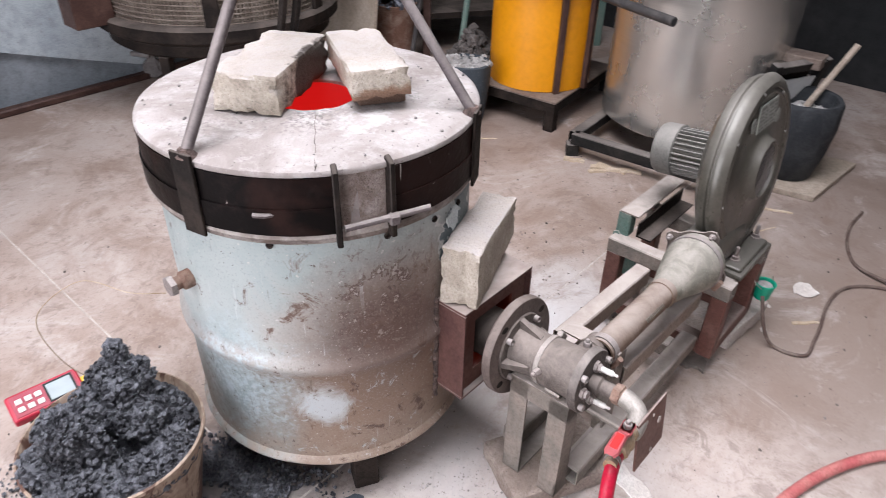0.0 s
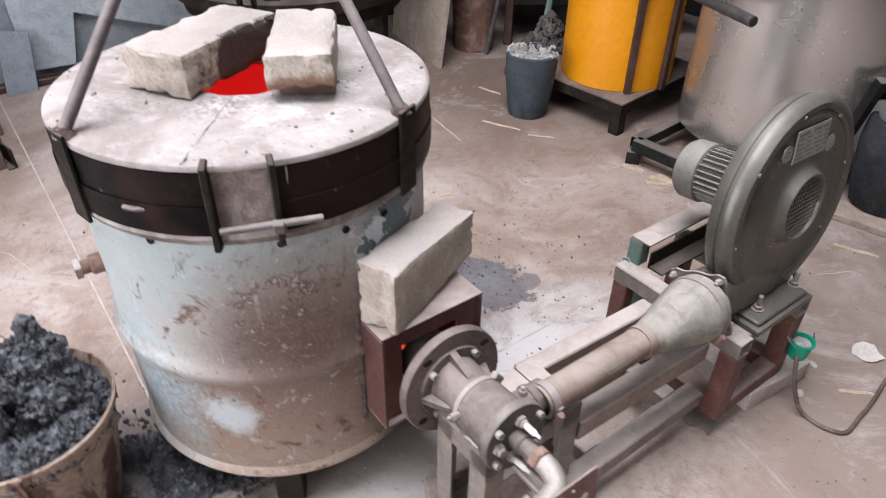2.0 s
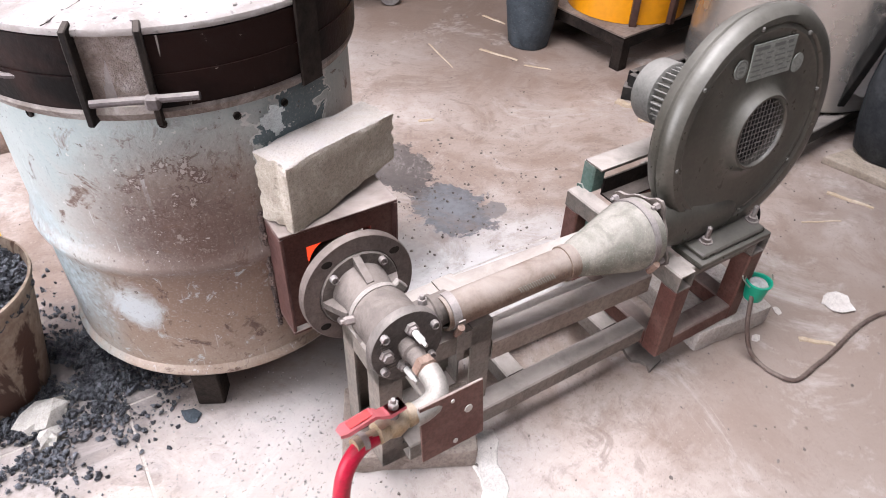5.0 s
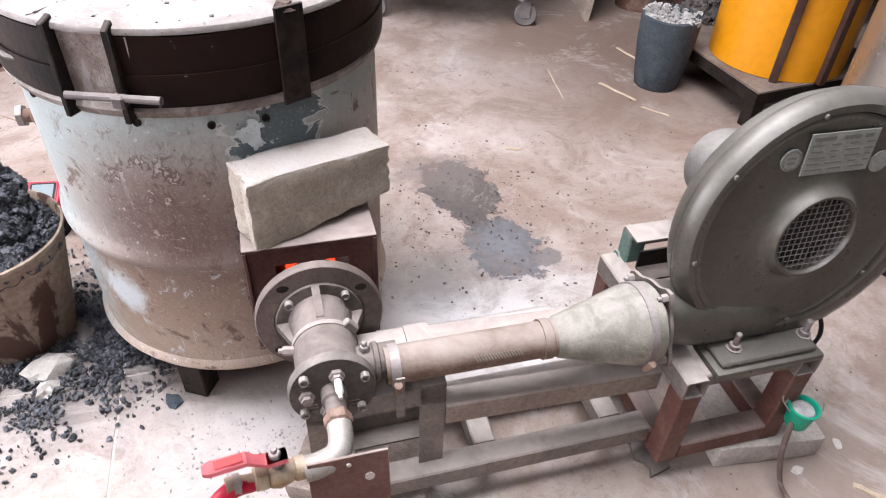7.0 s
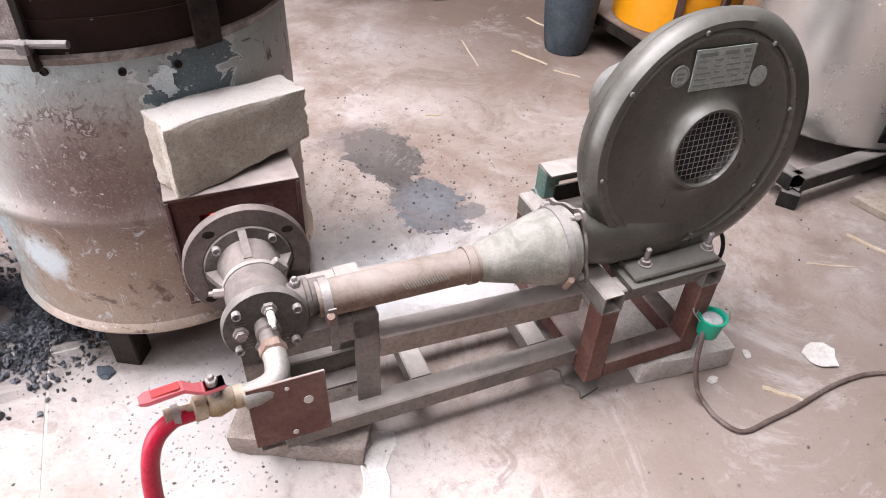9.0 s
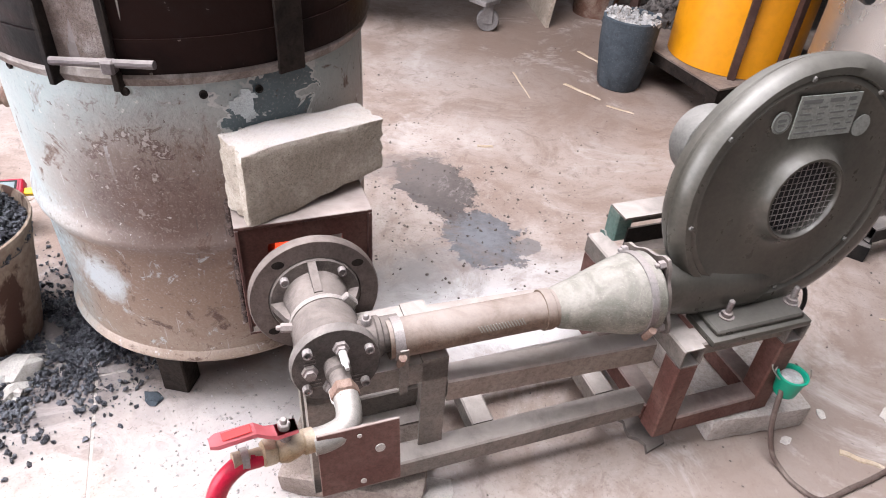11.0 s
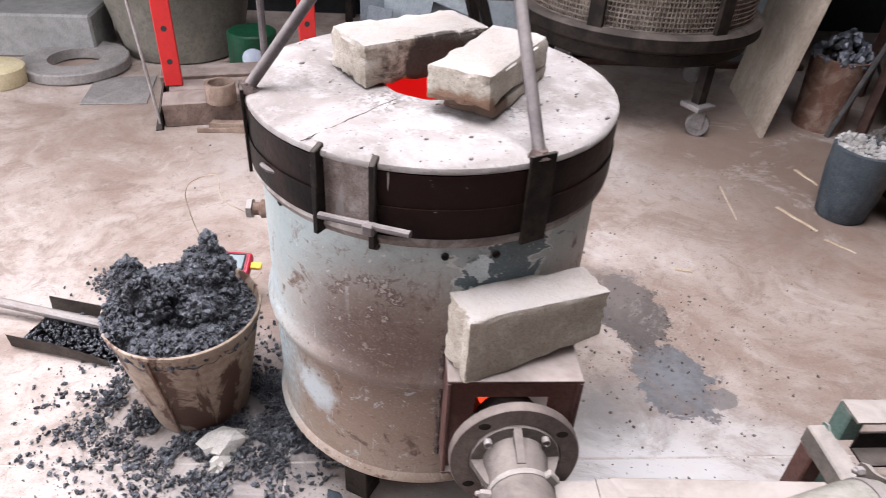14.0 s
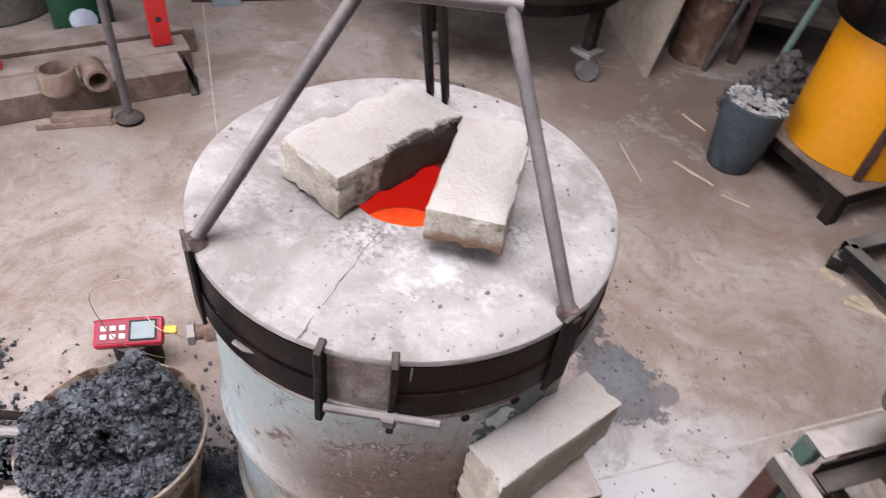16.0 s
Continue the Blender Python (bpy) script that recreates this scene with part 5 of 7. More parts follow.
def blower():
    t = thing("air_blower", LEANT, "dusty olive-grey centrifugal air blower with an electric motor", "blower")
    cu, cz, rr = 0.653, 0.492, 0.2135
    v0, v1 = 0.074, 0.14
    ax = Matrix.Translation(R(cu, 0, cz)) @ pose(0, 0, 0, 90, 0, 0)
    upright = TILT.inverted()
    # scroll casing with a bulged rim
    bm = bmesh.new()
    prof = [(0.0, v0), (0.15, v0 - 0.01), (rr - 0.035, v0 + 0.002), (rr - 0.014, v0 + 0.01), (rr - 0.006, v0 + 0.022), (rr - 0.006, v0 + 0.03), (rr - 0.011, v0 + 0.033), (rr - 0.011, v0 + 0.036), (rr, v0 + 0.039), (rr + 0.001, v1 - 0.022), (rr - 0.005, v1 - 0.01), (rr - 0.018, v1), (rr - 0.03, v1 + 0.001), (rr - 0.034, v1 - 0.004), (rr - 0.04, v1 - 0.004), (0.0, v1 - 0.004)]
    lathe(bm, prof, 96)
    reach = [(-180, 0.199), (-150, 0.204), (-120, 0.212), (-90, 0.222), (-60, 0.24), (-30, 0.25), (0, 0.242), (45, 0.22), (90, 0.203), (135, 0.196), (180, 0.199)]
    for v in bm.verts:  # the rim widens towards the outlet
        r, a = math.hypot(v.co.x, v.co.y), math.degrees(math.atan2(v.co.y, v.co.x))
        if r > 0.171:
            far = np.interp(a, [k for k, _ in reach], [d for _, d in reach])
            k = (0.171 + (r - 0.171) * (far - 0.171) / (rr - 0.171)) / r
            v.co.x *= k
            v.co.y *= k
    bm.transform(ax)
    part("casing", bm, M_BLOWER, t, "olive-grey spiral casing")
    # tangential outlet
    bm = bmesh.new()
    z0, z1 = cz - rr, BZ + 0.058
    pts = [(0.448, 0.05, BZ), (0.47, 0.048, BZ), (0.5, 0.05, 0.336), (0.53, 0.053, 0.332), (0.58, 0.048, 0.325), (0.64, 0.042, 0.32), (0.72, 0.034, 0.318), (0.77, 0.02, 0.33)]
    rings = []
    for u, h, zc in pts:
        ring = []
        for k in range(24):
            a = 2 * math.pi * k / 24
            ex = 0.75
            cx, cy = math.cos(a), math.sin(a)
            sx, sy = math.copysign(abs(cx) ** ex, cx), math.copysign(abs(cy) ** ex, cy)
            ring.append(bm.verts.new(R(u, 0.088 if u < 0.47 else 0.1 if u < 0.7 else 0.09, zc) + Vector((0, sx * (h if u < 0.49 else 0.048 if u < 0.7 else 0.036), sy * h))))
        rings.append(ring)
    for a, b in zip(rings, rings[1:]):
        for k in range(24):
            bm.faces.new((a[k], a[(k + 1) % 24], b[(k + 1) % 24], b[k]))
    bm.faces.new(rings[0])
    bm.faces.new(rings[-1])
    part("outlet", bm, M_BLOWER, t, "outlet mouth of the casing")
    bm = bmesh.new()
    q = along(R(0.443, 0.108, BZ), R(1, 0.108, BZ)) @ pose(0, 0, 0, 0, 0, 28)
    rim = []
    for k in range(40):  # a plate with four rounded ears
        a = 2 * math.pi * k / 40
        r = 0.062 + 0.02 * max(0.0, math.cos(4 * a)) ** 1.5
        rim.append((r * math.cos(a), r * math.sin(a)))
    lo, hi = [[bm.verts.new(q @ Vector((x, y, z))) for x, y in rim] for z in (0.0, 0.006)]
    bm.faces.new(lo[::-1])
    bm.faces.new(hi)
    for k in range(40):
        bm.faces.new((lo[k], lo[(k + 1) % 40], hi[(k + 1) % 40], hi[k]))
    part("outlet_plate", bm, M_STEEL_DARK, t, "dark flange plate with rounded ears")
    for x, y in ((0.07, 0), (-0.07, 0), (0, 0.07), (0, -0.07)):
        bolt(t, q @ Vector((x, y, 0)), q.to_3x3() @ Vector((0, 0, -1)), 0.007, 0.01)
    # cover
    part_lathe("cover", [(0.0595, v1 - 0.004), (rr - 0.034, v1 - 0.004), (rr - 0.034, v1 - 0.001), (rr - 0.042, v1 + 0.001), (rr - 0.048, v1 - 0.002), (0.1, v1 + 0.001), (0.082, v1 + 0.004), (0.074, v1 + 0.01), (0.07, v1 + 0.021), (0.067, v1 + 0.025), (0.063, v1 + 0.025), (0.0605, v1 + 0.021), (0.0595, v1)], M_BLOWER, t, 72, ax, "round cover with an inlet collar")
    # Flat black disc stands in for the shade inside the inlet.
    part_lathe("inlet_shade_disc", [(0.0, v1 + 0.001), (0.0595, v1 + 0.001), (0.0595, v1 + 0.003), (0.0, v1 + 0.003)], M_DARKHOLE, t, 32, ax, "black disc for the shaded depth of the air inlet")
    for k in range(-5, 6):
        x = 0.0098 * k
        h = math.sqrt(max(0.0, 0.0592 ** 2 - x * x))
        part_tube("guard_wire", [ax @ Vector((x, -h, v1 + 0.018)), ax @ Vector((x, h, v1 + 0.018))], 0.0006, M_BARE, t, 5)
        part_tube("guard_wire", [ax @ Vector((-h, x, v1 + 0.0192)), ax @ Vector((h, x, v1 + 0.0192))], 0.0006, M_BARE, t, 5)
    for k in range(8):
        p = ax @ Vector((0.18 * math.cos(radians(10 + 45 * k)), 0.18 * math.sin(radians(10 + 45 * k)), v1 - 0.002))
        bm = bmesh.new()
        lathe(bm, [(0.0042, 0.0), (0.0042, 0.003), (0.0025, 0.0045), (0.0, 0.0045)], 10, Matrix.Translation(p) @ ax.to_3x3().to_4x4())
        part("cover_screw", bm, M_MOTOR, t)
    # plate and two round stickers
    pm = ax @ pose(0.01, 0.123, v1 + 0.0005, 0, 0, -1)
    pl = part_box("nameplate", (-0.056, -0.031, 0), (0.056, 0.031, 0.002), M_LABEL, t, 0.0005, "pale metal rating plate with unreadable print", m=pm)
    rng = random.Random(6)
    for row in range(6):
        y = 0.0225 - 0.009 * row
        x = -0.051
        while x < 0.045:
            w = rng.uniform(0.008, 0.03) if row else rng.uniform(0.014, 0.04)
            part_box("print_bar", (x, y - (0.003 if row == 0 else 0.0016), 0.0021), (min(x + w, 0.051), y + (0.003 if row == 0 else 0.0012), 0.0025), M_PRINT, pl, 0, m=pm)
            x += w + rng.uniform(0.004, 0.016)
    for x, y in ((-0.067, 0.119), (0.086, 0.1)):
        q = ax @ pose(x, y, v1 + 0.0005)
        st = part_lathe("round_sticker", [(0.0, 0.0), (0.0165, 0.0), (0.0165, 0.001), (0.0, 0.001)], M_LABEL, t, 24, q, "small round silver sticker")
        if x < 0:
            part_lathe("sticker_ring", [(0.0125, 0.001), (0.0142, 0.001), (0.0142, 0.0014), (0.0125, 0.0014)], M_PRINT, st, 24, q, close=True)
            part_box("print_bar", (-0.007, 0.001, 0.001), (0.007, 0.005, 0.0014), M_PRINT, st, 0, m=q)
            part_box("print_bar", (-0.006, -0.006, 0.001), (0.006, -0.002, 0.0014), M_PRINT, st, 0, m=q)
    # motor
    mc = ax @ pose(0, 0, 0.065, 180, 0, 0)
    part_lathe("motor_body", [(0.0, -0.02), (0.048, -0.02), (0.048, 0.115), (0.0, 0.115)], M_BLOWER, t, 32, mc)
    for k in range(28):
        q = mc @ pose(0, 0, 0, 0, 0, 360 * k / 28)
        part_box("fin", (0.046, -0.0014, 0.006), (0.058, 0.0014, 0.112), M_MOTOR, t, 0.0006, m=q)
    part_lathe("fan_cowl", [(0.0, 0.108), (0.06, 0.108), (0.063, 0.11), (0.063, 0.15), (0.058, 0.159), (0.044, 0.163), (0.0, 0.164)], M_MOTOR, t, 40, mc, "grey fan cowl")
    # foot with bolts
    bm = bmesh.new()
    box(bm, (0.535, -0.197, 0.2665), (0.735, -0.12, 0.28), 0.005, upright, 2)
    box(bm, (0.546, -0.188, 0.278), (0.724, -0.126, 0.291), 0.008, upright, 3)
    box(bm, (0.55, -0.14, 0.28), (0.74, -0.03, 0.312), 0.006, upright, 2)
    part("foot", bm, M_BLOWER, t, "pressed steel foot")
    for u in (0.583, 0.716):
        q = upright @ Matrix.Translation(R(u, 0.158, 0.291))
        bm = bmesh.new()
        lathe(bm, [(0.013, 0.0), (0.013, 0.002), (0.009, 0.0021), (0.009, 0.009), (0.005, 0.01), (0.005, 0.032), (0.003, 0.034), (0.0, 0.034)], 12, q)
        part("foot_bolt", bm, M_BARE, t, "tall steel bolt with nut")
    return t


M_STEEL_DARK = surface("dark_plate_steel", (0.1, 0.08, 0.07), (0.17, 0.14, 0.12), 12, 0.6, 0.3, 0.2, DUST, 0.6)
M_MOTOR = surface("motor_grey_paint", (0.15, 0.145, 0.132), (0.2, 0.19, 0.175), 8, 0.5, 0.1, 0.1, (0.32, 0.295, 0.27), 0.55)
M_DARKHOLE = plain("inlet_black", (0.02, 0.02, 0.02), 0.9)
M_LABEL = surface("silver_label", (0.27, 0.28, 0.25), (0.34, 0.345, 0.315), 12, 0.5, 0.2, 0.05)
M_PRINT = plain("faded_print", (0.15, 0.15, 0.14), 0.6)
blower()


# ---- blocks, bucket and dross ----
def concrete_block(m, size, label, seed):
    bm = bmesh.new()
    lx, ly, lz = size
    box(bm, (-lx / 2, -ly / 2, 0), (lx / 2, ly / 2, lz), 0.006, None, 2)
    bmesh.ops.subdivide_edges(bm, edges=[e for e in bm.edges if e.calc_length() > 0.03], cuts=6, use_grid_fill=True)
    for v in bm.verts:
        v.co += Vector((1, 1, 0.3)) * 0.004 * noise.noise(v.co * 30 + Vector((seed, 0, 0)))
        v.co.z = max(0, v.co.z)
    return solo("concrete_block", bm, M_BLOCK_DARK if seed == 3 else M_BLOCK, label, "block", m=m)


M_BLOCK_DARK = surface("dirty_concrete", (0.2, 0.155, 0.13), (0.31, 0.255, 0.22), 14, 0.9, 0, 0.7, fleck=(0.1, 0.08, 0.07))
concrete_block(RIG @ pose(-0.012, -0.061, 0, 0, 0, -27), (0.24, 0.16, 0.045), "rough flat concrete block under the burner stand", 3)
concrete_block(RIG @ pose(0.735, -0.072, 0, 0, 0, -6), (0.21, 0.28, 0.056), "pale concrete block under the blower frame", 9)


def bucket():
    t = thing("metal_bucket", pose(-0.455, 0.885, 0), "rusty stained metal bucket heaped with dross", "bucket")
    part_lathe("shell", [(0.0, 0.0), (0.1, 0.0), (0.102, 0.004), (0.15, 0.262), (0.154, 0.265), (0.154, 0.272), (0.15, 0.274), (0.147, 0.268), (0.1, 0.012), (0.0, 0.012)], M_BUCKET, t, 64, label="beige bucket wall with brown rust runs")
    m = ring_pose(-48, 0.127, 0.135)
    part_box("seam", (-0.003, -0.003, -0.13), (0.004, 0.003, 0.13), M_RUST, t, 0.001, m=m @ pose(0, 0, 0, 0, 10.5, 0))
    return t


def bucket_material():
    m, n, l, b = nodes_of("stained_bucket")
    c = coords(n)
    st = n.new("ShaderNodeMapping")
    st.inputs["Scale"].default_value = (1, 1, 0.35)
    l.new(c, st.inputs[0])
    runs = noise_node(n, l, st.outputs[0], 16, 6, 0.65, 0.6)
    fine = noise_node(n, l, c, 60, 5)
    col = mix(n, l, ramp(n, l, fine, 0.4, 0.7), (0.24, 0.17, 0.125), (0.35, 0.275, 0.215))
    col = mix(n, l, ramp(n, l, runs, 0.51, 0.57), col, (0.075, 0.034, 0.022))
    l.new(col, b.inputs["Base Color"])
    b.inputs["Roughness"].default_value = 0.7
    bump_to(n, l, b, maths(n, l, "ADD", runs, fine), 0.3, 0.004)
    return m


M_BUCKET = bucket_material()
bucket()


def shard(bm, place, s, rng):
    """A small jagged lump."""
    q = Matrix.Translation(place) @ Euler((rng.uniform(0, 6), rng.uniform(0, 6), rng.uniform(0, 6))).to_matrix().to_4x4() @ Matrix.Diagonal((s, s * rng.uniform(0.5, 1.1), s * rng.uniform(0.35, 0.9), 1))
    got = bmesh.ops.create_icosphere(bm, subdivisions=1, radius=1.0, matrix=q)["verts"]
    for v in got:
        v.co += Vector((rng.uniform(-1, 1), rng.uniform(-1, 1), rng.uniform(-1, 1))) * s * 0.32


def dross_height(x, y):
    """The fill of the bucket near its rim, a hollow in it."""
    r = math.hypot(x, y)
    h = 0.275 - 0.035 * max(0.0, r - 0.12) / 0.03
    h += 0.018 * noise.noise(Vector((x, y, 0.3)) * 22) * max(0.0, min(1.0, (0.145 - r) / 0.03))
    return h - 0.03 * math.exp(-((x - 0.03) ** 2 + (y + 0.012) ** 2) / 0.0014)


# clods heaped on the fill: middle and radii
CLODS = [((-0.005, 0.05, 0.3), (0.078, 0.062, 0.045)), ((0.0, 0.062, 0.34), (0.058, 0.05, 0.045)), ((0.0, 0.074, 0.388), (0.018, 0.017, 0.036)),
         ((0.045, 0.03, 0.29), (0.05, 0.045, 0.036)), ((-0.02, -0.058, 0.3), (0.048, 0.042, 0.048)), ((-0.03, -0.076, 0.352), (0.036, 0.032, 0.046)), ((-0.075, 0.0, 0.285), (0.045, 0.05, 0.03)),
         ((-0.02, -0.108, 0.274), (0.055, 0.04, 0.026)), ((-0.07, -0.075, 0.278), (0.048, 0.045, 0.028))]


def clod_point(g):
    """A place on a ragged clod."""
    (c, s) = CLODS[g.choices(range(len(CLODS)), [a[1][0] * a[1][2] for a in CLODS])[0]]
    d = Vector((g.gauss(0, 1), g.gauss(0, 1), g.gauss(0, 1))).normalized()
    k = 0.96 + 0.2 * noise.noise(d * 2.2 + Vector(c) * 40)
    return tuple(c[i] + d[i] * s[i] * k for i in range(3))


def lumps(rng, count, spot, s_lo, s_hi, power):
    """Many jagged lumps in one mesh, spot() giving each place."""
    verts, faces = [], []
    base = bmesh.new()
    bmesh.ops.create_icosphere(base, subdivisions=1, radius=1.0)
    base.verts.ensure_lookup_table()
    bv = np.array([v.co[:] for v in base.verts])
    bf = [[v.index for v in f.verts] for f in base.faces]
    base.free()
    out = []
    for k in range(count):
        p = spot(rng)
        if p is None:
            continue
        s = s_lo + (s_hi - s_lo) * rng.random() ** power
        e = np.array(Euler((rng.uniform(0, 6), rng.uniform(0, 6), rng.uniform(0, 6))).to_matrix())
        q = bv * np.array([1, rng.uniform(0.55, 1.1), rng.uniform(0.4, 0.9)]) + np.random.uniform(-0.3, 0.3, bv.shape)
        q = (q * s) @ e.T + np.array(p)
        start = len(verts)
        verts += q.tolist()
        faces += [[i + start for i in f] for f in bf]
    return verts, faces


def stuff(name, verts, faces, material, label, category, parent=None, m=None):
    me = bpy.data.meshes.new(name)
    me.from_pydata(verts, [], faces)
    me.materials.append(material)
    ob = new(name, me)
    if m is not None:
        ob.matrix_basis = m
    return tagged(ob, label, category, kind="stuff")


def dross_heap():
    rng = random.Random(21)

    def spot(g):
        if g.random() < 0.62:
            p = clod_point(g)
            return p if p[2] > dross_height(p[0], p[1]) - 0.01 else None
        a, r = g.uniform(0, 6.2832), 0.146 * math.sqrt(g.random())
        x, y = r * math.cos(a), r * math.sin(a)
        return x, y, dross_height(x, y) - 0.003 + 0.01 * noise.noise(Vector((x, y, 0)) * 60)

    v, f = lumps(rng, 13000, spot, 0.0016, 0.0085, 2.6)
    n0 = len(v)
    step = 40
    for i in range(step + 1):
        for j in range(step + 1):
            x, y = 0.147 * (2 * i / step - 1), 0.147 * (2 * j / step - 1)
            r = math.hypot(x, y)
            if r > 0.146:
                x, y = x * 0.146 / r, y * 0.146 / r
            v.append((x, y, dross_height(x, y) - 0.009 + 0.014 * noise.noise(Vector((x, y, 0)) * 45)))
    for i in range(step):
        for j in range(step):
            a = n0 + i * (step + 1) + j
            f.append([a, a + step + 1, a + step + 2, a + 1])
    core = bmesh.new()
    for c, s in CLODS:
        bmesh.ops.create_icosphere(core, subdivisions=3, radius=1.0, matrix=Matrix.Translation(c) @ Matrix.Diagonal((s[0] * 0.85, s[1] * 0.85, s[2] * 0.85, 1)))
    rough_up(core, 0.008, 40)
    core.verts.index_update()
    n0 = len(v)
    v += [tuple(q.co) for q in core.verts]
    f += [[q.index + n0 for q in face.verts] for face in core.faces]
    core.free()
    stuff("dross_heap", v, f, M_SLAG, "heap of dark grey crumbly metal dross filling the bucket", "dross", m=pose(-0.455, 0.885, 0))


dross_heap()


# ---- round about ----
def blue_crucible():
    t = thing("crucible", pose(0.055, 2.955, 0), "blue-grey clay crucible with a pale crusted rim on the floor", "crucible")
    bm = bmesh.new()
    lathe(bm, [(0.0, 0.0), (0.072, 0.0), (0.078, 0.006), (0.09, 0.08), (0.099, 0.16), (0.103, 0.24), (0.103, 0.256), (0.094, 0.26), (0.088, 0.245), (0.08, 0.1), (0.0, 0.09)], 40)
    rough_up(bm, 0.002, 25)
    part("pot", bm, M_BLUEGREY, t)
    rng = random.Random(5)
    v, f = lumps(rng, 260, lambda g: (lambda a, r: (r * math.cos(a), r * math.sin(a), 0.254 - 0.5 * max(0, 0.08 - r)))(g.uniform(0, 6.28), g.uniform(0.03, 0.1)), 0.004, 0.017, 1.6)
    ob = stuff("crust", v, f, M_CRUST, "pale crust of old dross round the rim", "")
    ob.parent = t


M_CRUST = surface("pale_crust", (0.3, 0.29, 0.28), (0.5, 0.48, 0.46), 30, 0.8, 0, 0.5)
blue_crucible()


def dark_crucible():
    t = thing("crucible", pose(1.305, 2.565, 0.022), "dark graphite crucible with scrap inside, on a wooden board", "crucible")
    bm = bmesh.new()
    lathe(bm, [(0.0, 0.0), (0.09, 0.0), (0.1, 0.01), (0.12, 0.1), (0.13, 0.2), (0.128, 0.29), (0.122, 0.3), (0.108, 0.298), (0.104, 0.28), (0.09, 0.2), (0.0, 0.19)], 40)
    rough_up(bm, 0.005, 16)
    part("pot", bm, M_CRUCIBLE, t)
    rng = random.Random(12)
    v, f = lumps(rng, 90, lambda g: (lambda a, r: (r * math.cos(a), r * math.sin(a), 0.235))(g.uniform(0, 6.28), 0.09 * math.sqrt(g.random())), 0.008, 0.024, 1.5)
    ob = stuff("scrap", v, f, M_CRUST, "grey metal scrap", "")
    ob.parent = t
    part_tube("stick", [(0.0, 0.02, 0.22), (0.16, 0.1, 0.46)], 0.012, M_WOOD, t, 8, None, "wooden stick")


dark_crucible()


def board(name, corners, thick, material, label, category="board"):
    """A plank or sheet from its lower corners on the floor."""
    bm = bmesh.new()
    lo = [bm.verts.new(Vector((x, y, 0))) for x, y in corners]
    hi = [bm.verts.new(Vector((x, y, thick))) for x, y in corners]
    n = len(corners)
    bm.faces.new(lo[::-1])
    bm.faces.new(hi)
    for k in range(n):
        bm.faces.new((lo[k], lo[(k + 1) % n], hi[(k + 1) % n], hi[k]))
    bmesh.ops.bevel(bm, geom=bm.edges[:], offset=0.002, segments=1, affect="EDGES")
    return solo(name, bm, material, label, category)


board("floor_board", [(1.12, 2.47), (1.35, 2.36), (1.62, 2.66), (1.4, 2.78)], 0.022, M_WOOD, "grey weathered plywood board lying under the crucible")


